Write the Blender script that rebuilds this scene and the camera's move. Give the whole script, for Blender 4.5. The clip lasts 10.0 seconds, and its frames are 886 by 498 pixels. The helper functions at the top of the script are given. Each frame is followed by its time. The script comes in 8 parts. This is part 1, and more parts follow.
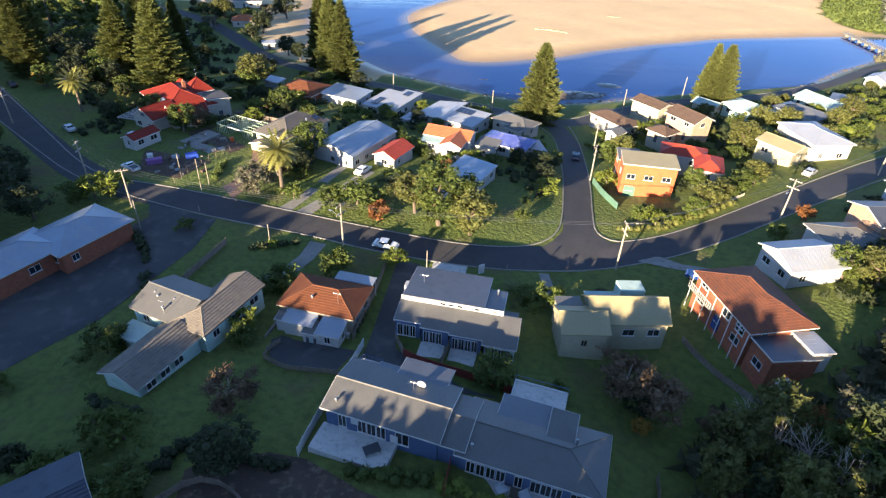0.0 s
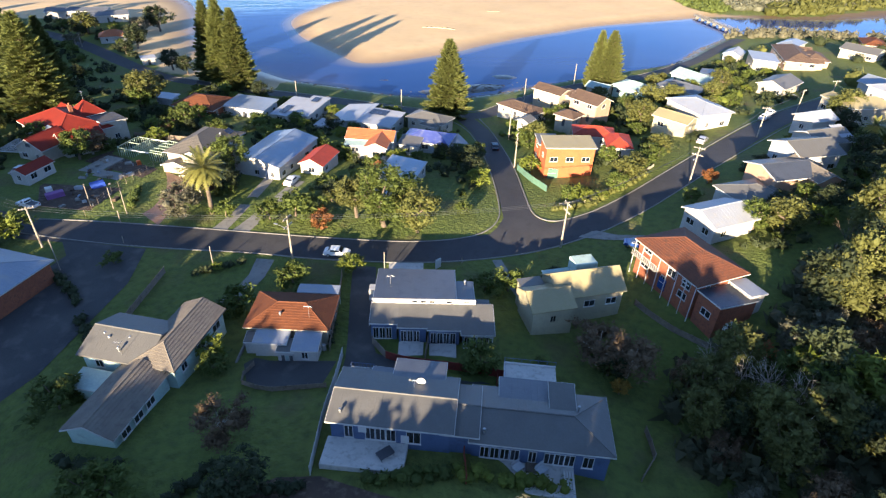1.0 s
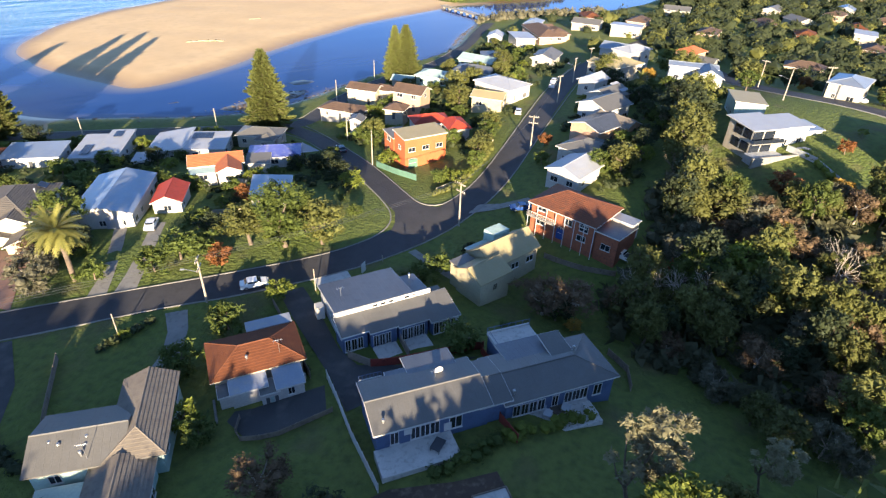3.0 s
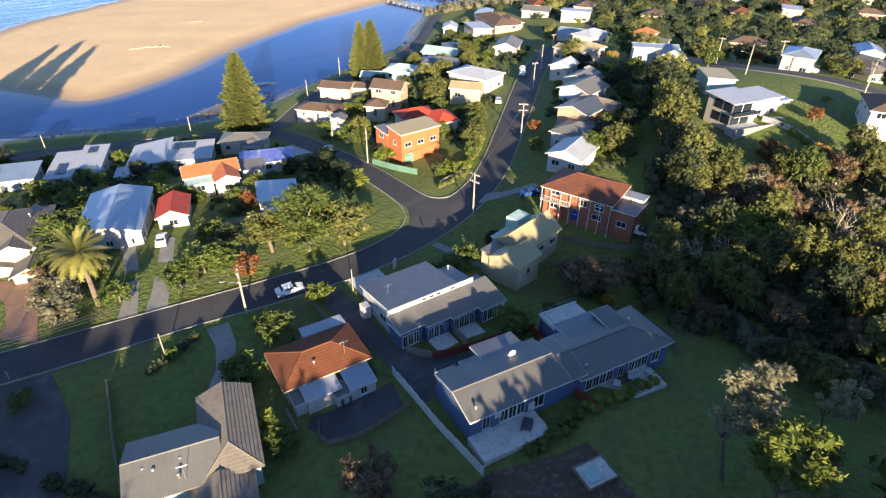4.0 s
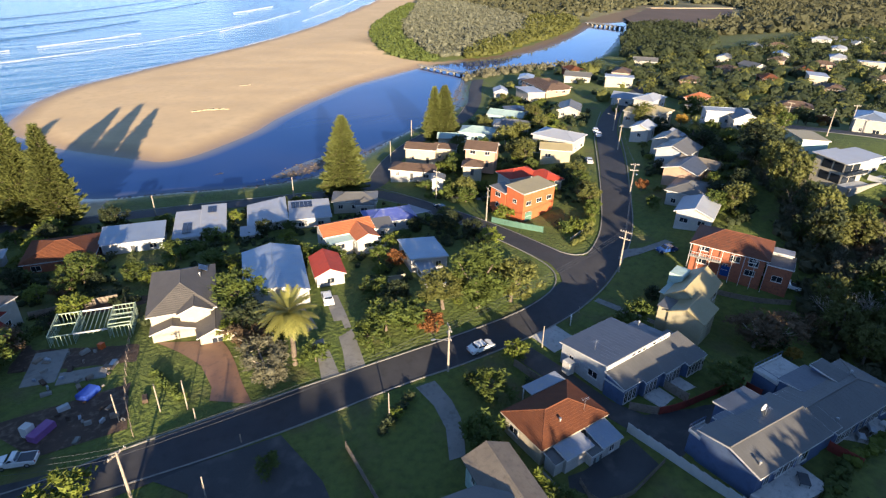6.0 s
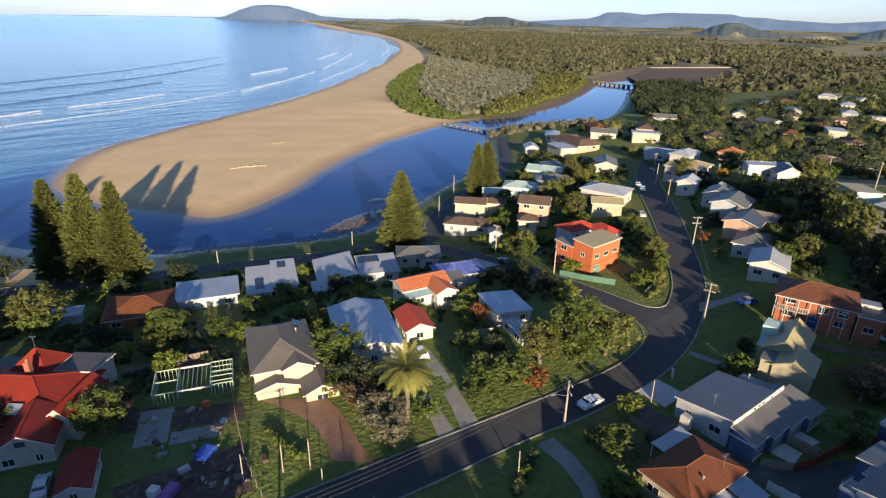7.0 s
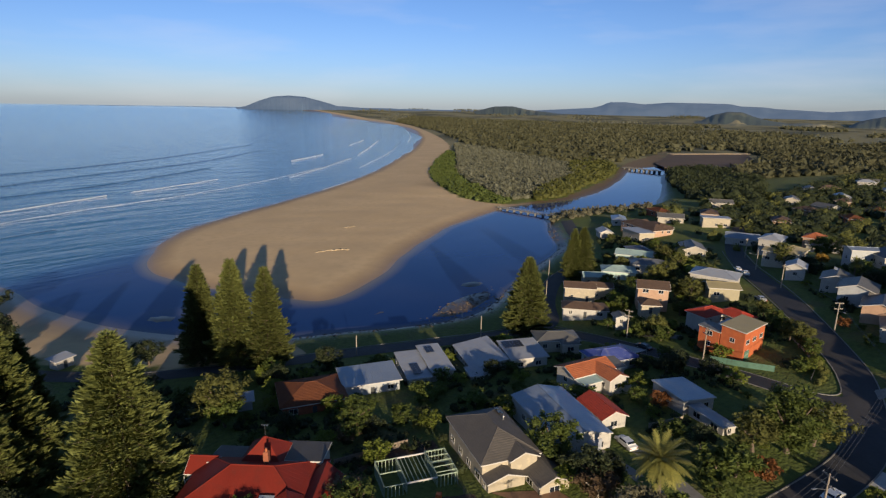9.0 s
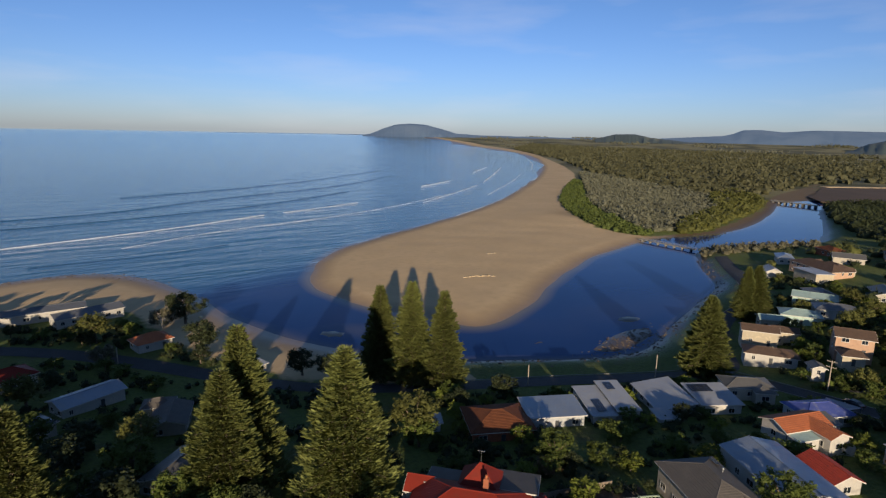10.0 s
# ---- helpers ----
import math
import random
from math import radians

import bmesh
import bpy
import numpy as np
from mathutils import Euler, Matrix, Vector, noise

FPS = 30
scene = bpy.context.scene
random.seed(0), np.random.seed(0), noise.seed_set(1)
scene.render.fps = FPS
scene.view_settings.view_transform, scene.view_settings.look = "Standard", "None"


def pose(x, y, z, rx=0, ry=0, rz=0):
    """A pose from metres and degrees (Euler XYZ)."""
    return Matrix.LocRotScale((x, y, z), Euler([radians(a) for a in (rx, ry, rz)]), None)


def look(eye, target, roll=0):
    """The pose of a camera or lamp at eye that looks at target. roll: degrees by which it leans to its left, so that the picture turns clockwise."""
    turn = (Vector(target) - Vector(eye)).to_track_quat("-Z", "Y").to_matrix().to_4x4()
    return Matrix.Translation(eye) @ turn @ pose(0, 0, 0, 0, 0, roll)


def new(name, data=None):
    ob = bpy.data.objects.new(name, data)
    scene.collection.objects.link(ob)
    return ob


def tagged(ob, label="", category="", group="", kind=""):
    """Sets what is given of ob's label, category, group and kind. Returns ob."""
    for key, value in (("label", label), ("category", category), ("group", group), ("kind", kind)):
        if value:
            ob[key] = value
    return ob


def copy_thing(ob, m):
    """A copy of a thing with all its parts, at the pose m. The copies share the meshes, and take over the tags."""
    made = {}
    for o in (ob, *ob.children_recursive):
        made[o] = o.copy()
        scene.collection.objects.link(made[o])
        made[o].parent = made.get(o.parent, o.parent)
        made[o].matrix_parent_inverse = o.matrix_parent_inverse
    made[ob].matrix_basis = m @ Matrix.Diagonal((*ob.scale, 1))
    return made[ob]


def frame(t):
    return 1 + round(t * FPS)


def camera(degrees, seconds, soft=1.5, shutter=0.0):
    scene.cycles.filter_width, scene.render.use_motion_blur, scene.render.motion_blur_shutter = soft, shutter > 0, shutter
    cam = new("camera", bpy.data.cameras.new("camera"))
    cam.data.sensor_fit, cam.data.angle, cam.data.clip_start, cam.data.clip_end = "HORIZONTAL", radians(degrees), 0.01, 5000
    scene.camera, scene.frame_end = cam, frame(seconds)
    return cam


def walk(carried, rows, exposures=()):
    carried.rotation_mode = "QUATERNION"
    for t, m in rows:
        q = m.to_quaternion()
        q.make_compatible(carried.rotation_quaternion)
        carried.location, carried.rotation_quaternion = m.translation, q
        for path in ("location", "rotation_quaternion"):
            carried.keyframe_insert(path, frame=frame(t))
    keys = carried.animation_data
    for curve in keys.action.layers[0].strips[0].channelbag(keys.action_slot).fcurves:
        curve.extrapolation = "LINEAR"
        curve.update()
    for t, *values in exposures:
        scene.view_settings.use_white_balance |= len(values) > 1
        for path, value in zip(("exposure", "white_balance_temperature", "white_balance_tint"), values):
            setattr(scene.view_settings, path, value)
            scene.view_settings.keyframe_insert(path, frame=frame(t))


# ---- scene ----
# camera: a drone that climbs past the houses and swings towards the bay
cam = camera(75.9, 10.0, soft=1.3)
PATH = [
    (0, (0.286, -1.448, 70.139), (0.323, 0.207, 69.017), 2.5),
    (0.5, (-4.511, -1.584, 69.983), (-4.288, 0.062, 68.868), 2.4),
    (1, (-9.529, -1.503, 69.739), (-9.133, 0.114, 68.632), 2.1),
    (1.5, (-14.836, -0.934, 69.491), (-14.278, 0.64, 68.391), 1.9),
    (2, (-20.306, 0.291, 69.362), (-19.562, 1.791, 68.268), 1.7),
    (2.5, (-26.002, 2.452, 69.351), (-25.076, 3.85, 68.261), 1.2),
    (2.7, (-28.387, 3.72, 69.367), (-27.398, 5.078, 68.282), 1.8),
    (3.8, (-41.759, 12.747, 69.725), (-40.543, 13.9, 68.633), 1.0),
    (4, (-44.064, 14.69, 69.739), (-42.845, 15.836, 68.643), 0.9),
    (4.5, (-49.767, 20.14, 69.811), (-48.535, 21.275, 68.719), 0.9),
    (5, (-55.695, 25.831, 69.91), (-54.428, 26.981, 68.875), 1.0),
    (5.2, (-58.106, 28.226, 69.926), (-56.825, 29.378, 68.91), 1.0),
    (6.5, (-73.818, 44.667, 69.976), (-72.455, 45.863, 69.132), 1.4),
    (7, (-79.854, 51.079, 69.99), (-78.461, 52.3, 69.237), 1.1),
    (7.5, (-85.887, 57.579, 70.229), (-84.471, 58.825, 69.564), 1.2),
    (8, (-92.089, 63.941, 70.515), (-90.654, 65.205, 69.93), 1.1),
    (8.5, (-98.499, 70.34, 70.814), (-97.055, 71.617, 70.282), 1.0),
    (9, (-105.095, 76.665, 71.119), (-103.651, 77.961, 70.635), 1.0),
    (9.5, (-111.724, 82.852, 71.343), (-110.359, 84.246, 70.902), 1.0),
    (10, (-118.324, 88.905, 71.479), (-117.151, 90.475, 71.078), 1.1),
]
walk(cam, [(t, look(eye, target, roll)) for t, eye, target, roll in PATH],
     exposures=[(0.0, 2.44), (4.0, 2.26), (5.0, 2.16), (6.5, 1.8), (7.5, 1.18), (8.5, 0.70), (10.0, 0.52)])

# ---- light: low sun from behind, clear sky ----
SUN_EL, SUN_AZ = 12.0, 213.7
world = bpy.data.worlds.new("sky")
scene.world = world
world.use_nodes = True
wn = world.node_tree.nodes
sky = wn.new("ShaderNodeTexSky")
sky.sky_type, sky.sun_disc = "NISHITA", False
sky.sun_elevation, sky.sun_rotation = radians(SUN_EL), radians(SUN_AZ)
sky.air_density, sky.dust_density, sky.ozone_density = 1.0, 0.3, 2.5
wn["Background"].inputs["Strength"].default_value = 0.062
wl = world.node_tree.links
geo = wn.new("ShaderNodeTexCoord")
sep = wn.new("ShaderNodeSeparateXYZ")
wl.new(geo.outputs["Generated"], sep.inputs[0])
rise = wn.new("ShaderNodeMapRange")
rise.inputs["From Min"].default_value, rise.inputs["From Max"].default_value = 0.0, 0.42
wl.new(sep.outputs["Z"], rise.inputs["Value"])
cool = wn.new("ShaderNodeMix")
cool.data_type = "RGBA"
cool.inputs[6].default_value = (0.80, 0.98, 1.72, 1)
cool.inputs[7].default_value = (0.62, 0.82, 1.06, 1)
wl.new(rise.outputs[0], cool.inputs[0])
tint = wn.new("ShaderNodeMix")
tint.data_type, tint.blend_type = "RGBA", "MULTIPLY"
tint.inputs[0].default_value = 1.0
wl.new(sky.outputs[0], tint.inputs[6])
wl.new(cool.outputs[2], tint.inputs[7])
# thin streaks of high cloud
stretch = wn.new("ShaderNodeMapping")
stretch.inputs["Scale"].default_value = (1.6, 1.6, 9.0)
wl.new(geo.outputs["Generated"], stretch.inputs["Vector"])
wisp = wn.new("ShaderNodeTexNoise")
wisp.inputs["Scale"].default_value, wisp.inputs["Detail"].default_value = 2.2, 5
wl.new(stretch.outputs[0], wisp.inputs["Vector"])
thin = wn.new("ShaderNodeMapRange")
thin.inputs["From Min"].default_value, thin.inputs["From Max"].default_value = 0.50, 0.80
thin.inputs["To Max"].default_value = 0.22
wl.new(wisp.outputs["Fac"], thin.inputs["Value"])
cloud = wn.new("ShaderNodeMix")
cloud.data_type = "RGBA"
cloud.inputs[7].default_value = (9.0, 8.6, 8.8, 1)
wl.new(thin.outputs[0], cloud.inputs[0])
wl.new(tint.outputs[2], cloud.inputs[6])
wl.new(cloud.outputs[2], wn["Background"].inputs["Color"])

sun_data = bpy.data.lights.new("sun", "SUN")
sun_data.energy, sun_data.angle, sun_data.color = 4.6, radians(0.53), (1.0, 0.80, 0.55)
sun = new("sun", sun_data)
sun_dir = Vector((math.sin(radians(SUN_AZ)) * math.cos(radians(SUN_EL)), math.cos(radians(SUN_AZ)) * math.cos(radians(SUN_EL)), math.sin(radians(SUN_EL))))
sun.matrix_world = look(sun_dir * 400, (0, 0, 0))

# ---- materials ----
MATS = {}


def node_mat(name):
    m = bpy.data.materials.new(name)
    m.use_nodes = True
    MATS[name] = m
    return m, m.node_tree.nodes, m.node_tree.links, m.node_tree.nodes["Principled BSDF"]


def ramp_mix(n, l, fac, a, b):
    x = n.new("ShaderNodeMix")
    x.data_type = "RGBA"
    l.new(fac, x.inputs[0])
    for k, v in ((6, a), (7, b)):
        if isinstance(v, tuple):
            x.inputs[k].default_value = (*v, 1)
        else:
            l.new(v, x.inputs[k])
    return x.outputs[2]


def noise_node(n, l, vec, scale, detail=4.0, lo=0.35, hi=0.65):
    t = n.new("ShaderNodeTexNoise")
    t.inputs["Scale"].default_value, t.inputs["Detail"].default_value = scale, detail
    l.new(vec, t.inputs["Vector"])
    r = n.new("ShaderNodeMapRange")
    r.inputs["From Min"].default_value, r.inputs["From Max"].default_value = lo, hi
    l.new(t.outputs["Fac"], r.inputs["Value"])
    return r.outputs[0]


def surface(name, col, col2, coarse=0.5, fine=6.0, rough=0.7, metal=0.0, bump=0.15, dirt=None, vary=0.0, lines=None, spec=0.4):
    """A painted, weathered or mineral surface: two tones, stains and fine relief. lines: (axis, spacing, depth) of boards or courses."""
    m, n, l, p = node_mat(name)
    tc = n.new("ShaderNodeTexCoord")
    vec = tc.outputs["Object"]
    big = noise_node(n, l, vec, coarse, 5)
    small = noise_node(n, l, vec, fine, 6)
    c = ramp_mix(n, l, big, col, col2)
    dark = tuple(v * 0.72 for v in col)
    mixed = n.new("ShaderNodeMath")
    mixed.operation = "MULTIPLY"
    mixed.inputs[1].default_value = 0.45
    l.new(small, mixed.inputs[0])
    c = ramp_mix(n, l, mixed.outputs[0], c, dark)
    if dirt:
        d = noise_node(n, l, vec, coarse * 3.1, 8, 0.52, 0.72)
        c = ramp_mix(n, l, d, c, dirt)
    height = small
    if lines:
        axis, step, depth = lines
        sep = n.new("ShaderNodeSeparateXYZ")
        l.new(vec, sep.inputs[0])
        a = n.new("ShaderNodeMath")
        a.operation = "DIVIDE"
        a.inputs[1].default_value = step
        l.new(sep.outputs[axis], a.inputs[0])
        f = n.new("ShaderNodeMath")
        f.operation = "FRACT"
        l.new(a.outputs[0], f.inputs[0])
        g = n.new("ShaderNodeMapRange")
        g.inputs["From Min"].default_value, g.inputs["From Max"].default_value = 0.0, 0.18
        l.new(f.outputs[0], g.inputs["Value"])
        c = ramp_mix(n, l, g.outputs[0], dark, c)
        height = g.outputs[0]
    if vary:
        oi = n.new("ShaderNodeObjectInfo")
        hs = n.new("ShaderNodeHueSaturation")
        mr = n.new("ShaderNodeMapRange")
        mr.inputs["To Min"].default_value, mr.inputs["To Max"].default_value = 1 - vary, 1 + vary
        l.new(oi.outputs["Random"], mr.inputs["Value"])
        l.new(mr.outputs[0], hs.inputs["Value"])
        l.new(c, hs.inputs["Color"])
        c = hs.outputs[0]
    l.new(c, p.inputs["Base Color"])
    p.inputs["Roughness"].default_value, p.inputs["Metallic"].default_value = rough, metal
    p.inputs["Specular IOR Level"].default_value = spec
    b = n.new("ShaderNodeBump")
    b.inputs["Strength"].default_value, b.inputs["Distance"].default_value = bump, 0.05
    l.new(height, b.inputs["Height"])
    l.new(b.outputs[0], p.inputs["Normal"])
    return m


def foliage(name, col, col2, rough=0.7):
    m, n, l, p = node_mat(name)
    geo = n.new("ShaderNodeNewGeometry")
    tc = n.new("ShaderNodeTexCoord")
    oi = n.new("ShaderNodeObjectInfo")
    c = ramp_mix(n, l, geo.outputs["Random Per Island"], col, col2)
    big = noise_node(n, l, tc.outputs["Object"], 0.35, 3)
    c = ramp_mix(n, l, big, c, tuple(0.5 * (a + b) * 0.75 for a, b in zip(col, col2)))
    hs = n.new("ShaderNodeHueSaturation")
    mr = n.new("ShaderNodeMapRange")
    mr.inputs["To Min"].default_value, mr.inputs["To Max"].default_value = 0.8, 1.25
    l.new(oi.outputs["Random"], mr.inputs["Value"])
    l.new(mr.outputs[0], hs.inputs["Value"])
    l.new(c, hs.inputs["Color"])
    l.new(hs.outputs[0], p.inputs["Base Color"])
    p.inputs["Roughness"].default_value = rough
    p.inputs["Specular IOR Level"].default_value = 0.25
    tr = n.new("ShaderNodeBsdfTranslucent")
    l.new(hs.outputs[0], tr.inputs["Color"])
    mx = n.new("ShaderNodeMixShader")
    mx.inputs[0].default_value = 0.22
    l.new(p.outputs[0], mx.inputs[1])
    l.new(tr.outputs[0], mx.inputs[2])
    l.new(mx.outputs[0], n["Material Output"].inputs["Surface"])
    return m


surface("asphalt", (0.042, 0.042, 0.047), (0.056, 0.055, 0.059), 0.25, 14, 0.85, bump=0.25, dirt=(0.036, 0.036, 0.038))
surface("old_asphalt", (0.042, 0.044, 0.048), (0.075, 0.074, 0.072), 0.12, 9, 0.9, bump=0.25, dirt=(0.095, 0.09, 0.085))
surface("concrete", (0.25, 0.24, 0.22), (0.20, 0.195, 0.18), 0.4, 8, 0.85, dirt=(0.15, 0.145, 0.13))
surface("paving", (0.52, 0.50, 0.47), (0.43, 0.42, 0.40), 0.6, 8, 0.8, dirt=(0.32, 0.31, 0.29))
surface("brown_drive", (0.24, 0.135, 0.085), (0.20, 0.11, 0.07), 0.35, 10, 0.5, dirt=(0.12, 0.075, 0.055))
surface("earth", (0.085, 0.056, 0.040), (0.058, 0.040, 0.031), 0.4, 7, 0.95, bump=0.5, dirt=(0.16, 0.12, 0.085))
surface("mud", (0.085, 0.055, 0.040), (0.06, 0.042, 0.032), 0.02, 0.3, 0.95, bump=0.1)
surface("pale_sand", (0.50, 0.385, 0.235), (0.44, 0.34, 0.21), 0.02, 0.3, 0.9)
surface("metal_grey", (0.128, 0.126, 0.120), (0.108, 0.107, 0.104), 0.3, 5, 0.48, 0.1, dirt=(0.12, 0.12, 0.118), vary=0.06)
surface("metal_blue", (0.125, 0.135, 0.155), (0.105, 0.115, 0.135), 0.3, 5, 0.45, 0.1, dirt=(0.09, 0.10, 0.118), vary=0.05)
surface("metal_dark", (0.075, 0.085, 0.11), (0.06, 0.07, 0.09), 0.3, 5, 0.40, 0.2, dirt=(0.05, 0.055, 0.07), vary=0.05)
surface("metal_white", (0.30, 0.325, 0.375), (0.26, 0.28, 0.325), 0.3, 5, 0.45, 0.0, dirt=(0.30, 0.30, 0.295), vary=0.06)
surface("metal_zinc", (0.30, 0.35, 0.42), (0.25, 0.295, 0.36), 0.22, 5, 0.36, 0.45, dirt=(0.30, 0.32, 0.34))
surface("metal_cream", (0.31, 0.265, 0.15), (0.27, 0.23, 0.13), 0.3, 5, 0.5, 0.0, dirt=(0.27, 0.23, 0.12))
surface("metal_royal", (0.075, 0.10, 0.33), (0.055, 0.08, 0.27), 0.3, 5, 0.42, 0.1, dirt=(0.16, 0.18, 0.30))
surface("metal_mint", (0.33, 0.44, 0.42), (0.27, 0.38, 0.38), 0.3, 5, 0.5, 0.05, dirt=(0.24, 0.31, 0.31))
surface("metal_red", (0.205, 0.028, 0.018), (0.165, 0.022, 0.015), 0.25, 5, 0.55, 0.0, dirt=(0.15, 0.026, 0.018), spec=0.12)
surface("tile_grey", (0.125, 0.113, 0.102), (0.10, 0.092, 0.085), 0.5, 9, 0.75, bump=0.3, dirt=(0.09, 0.085, 0.08))
surface("tile_terracotta", (0.165, 0.060, 0.028), (0.125, 0.046, 0.024), 0.7, 9, 0.8, bump=0.3, dirt=(0.12, 0.048, 0.028), spec=0.2)
surface("tile_orange", (0.44, 0.145, 0.06), (0.36, 0.115, 0.05), 0.7, 9, 0.75, bump=0.3, dirt=(0.30, 0.10, 0.05))
surface("tile_red", (0.42, 0.055, 0.028), (0.33, 0.045, 0.025), 0.7, 9, 0.7, bump=0.3, dirt=(0.22, 0.04, 0.025))
surface("tile_brown", (0.120, 0.078, 0.056), (0.095, 0.062, 0.047), 0.6, 9, 0.75, bump=0.3, dirt=(0.07, 0.05, 0.04))
surface("tile_rust", (0.165, 0.058, 0.029), (0.120, 0.044, 0.025), 0.6, 9, 0.75, bump=0.3, dirt=(0.085, 0.04, 0.028))
surface("fibro_brown", (0.19, 0.165, 0.135), (0.15, 0.13, 0.108), 0.5, 7, 0.85, bump=0.25, dirt=(0.12, 0.105, 0.09))
surface("wall_white", (0.44, 0.425, 0.40), (0.39, 0.38, 0.36), 0.4, 4, 0.7, dirt=(0.46, 0.44, 0.40), lines=(2, 0.18, 0.3))
surface("wall_render", (0.41, 0.375, 0.315), (0.36, 0.33, 0.28), 0.4, 6, 0.8, dirt=(0.42, 0.385, 0.33), vary=0.08)
surface("wall_cream", (0.40, 0.355, 0.275), (0.36, 0.32, 0.25), 0.4, 6, 0.8, dirt=(0.48, 0.41, 0.29))
surface("wall_yellow", (0.38, 0.34, 0.23), (0.33, 0.30, 0.21), 0.4, 6, 0.8, dirt=(0.28, 0.26, 0.19), lines=(2, 0.18, 0.3))
surface("wall_grey", (0.40, 0.42, 0.44), (0.35, 0.37, 0.39), 0.4, 6, 0.75, dirt=(0.28, 0.29, 0.31), lines=(2, 0.18, 0.3))
surface("wall_blue", (0.085, 0.13, 0.24), (0.07, 0.11, 0.20), 0.4, 6, 0.7, dirt=(0.055, 0.08, 0.15), lines=(2, 0.18, 0.3))
surface("wall_mint", (0.42, 0.55, 0.50), (0.36, 0.48, 0.45), 0.4, 6, 0.75, dirt=(0.28, 0.36, 0.33), lines=(2, 0.18, 0.3))
surface("wall_pink", (0.46, 0.30, 0.21), (0.40, 0.26, 0.18), 0.4, 6, 0.8, dirt=(0.32, 0.21, 0.15))
surface("brick_red", (0.33, 0.11, 0.055), (0.25, 0.082, 0.045), 0.9, 16, 0.85, bump=0.4, dirt=(0.15, 0.06, 0.04), lines=(2, 0.086, 0.4))
surface("brick_orange", (0.48, 0.125, 0.045), (0.40, 0.10, 0.040), 0.9, 16, 0.85, bump=0.4, dirt=(0.33, 0.12, 0.05), lines=(2, 0.086, 0.4))
surface("white_paint", (0.56, 0.55, 0.53), (0.50, 0.49, 0.47), 0.6, 8, 0.5, dirt=(0.50, 0.49, 0.46))
surface("dark_frame", (0.055, 0.06, 0.07), (0.045, 0.05, 0.055), 0.6, 8, 0.5)
surface("steel", (0.45, 0.46, 0.47), (0.36, 0.37, 0.38), 0.8, 8, 0.38, 0.8)
surface("pole_wood", (0.36, 0.31, 0.25), (0.27, 0.23, 0.19), 1.2, 9, 0.9, bump=0.3, dirt=(0.17, 0.15, 0.12))
surface("paling", (0.25, 0.20, 0.155), (0.18, 0.145, 0.115), 0.8, 10, 0.9, bump=0.3, dirt=(0.11, 0.09, 0.075))
surface("red_fence", (0.26, 0.045, 0.03), (0.20, 0.036, 0.026), 0.8, 10, 0.8, dirt=(0.13, 0.03, 0.022))
surface("green_fence", (0.10, 0.20, 0.15), (0.08, 0.165, 0.125), 0.8, 10, 0.7, dirt=(0.06, 0.11, 0.09))
surface("bark", (0.16, 0.125, 0.095), (0.11, 0.085, 0.065), 1.5, 9, 0.95, bump=0.6, dirt=(0.07, 0.055, 0.045))
surface("pale_bark", (0.42, 0.37, 0.31), (0.32, 0.28, 0.23), 1.5, 9, 0.95, bump=0.6, dirt=(0.22, 0.19, 0.155))
surface("pale_trunk", (0.24, 0.19, 0.145), (0.17, 0.135, 0.105), 1.5, 9, 0.95, bump=0.5, dirt=(0.10, 0.08, 0.065))
surface("rock", (0.16, 0.125, 0.095), (0.10, 0.08, 0.065), 0.7, 5, 0.9, bump=0.8, dirt=(0.06, 0.05, 0.045))
surface("tarp_blue", (0.03, 0.08, 0.42), (0.03, 0.07, 0.34), 0.8, 8, 0.5)
surface("plastic_orange", (0.65, 0.13, 0.03), (0.55, 0.11, 0.03), 0.8, 8, 0.5)
surface("plastic_purple", (0.24, 0.10, 0.28), (0.20, 0.08, 0.24), 0.8, 8, 0.6)
surface("frame_mint", (0.34, 0.42, 0.31), (0.28, 0.35, 0.26), 0.8, 8, 0.6)
surface("panel_dark", (0.022, 0.028, 0.05), (0.018, 0.022, 0.04), 0.8, 8, 0.15, spec=0.6)
surface("rubber", (0.02, 0.02, 0.02), (0.028, 0.028, 0.028), 2, 9, 0.85)
surface("red_lamp", (0.45, 0.01, 0.01), (0.35, 0.01, 0.01), 2, 9, 0.3)
for nm, c in (("car_white", (0.78, 0.78, 0.77)), ("car_blue", (0.02, 0.06, 0.22)), ("car_silver", (0.42, 0.43, 0.44)), ("car_dark", (0.03, 0.032, 0.036))):
    mt = surface(nm, c, tuple(v * 0.95 for v in c), 0.6, 3, 0.22, 0.0, bump=0.0, spec=0.6)
    mt.node_tree.nodes["Principled BSDF"].inputs["Coat Weight"].default_value = 0.6

m, n, l, p = node_mat("glass_dark")
p.inputs["Base Color"].default_value = (0.015, 0.02, 0.03, 1)
p.inputs["Roughness"].default_value, p.inputs["Specular IOR Level"].default_value = 0.06, 0.7

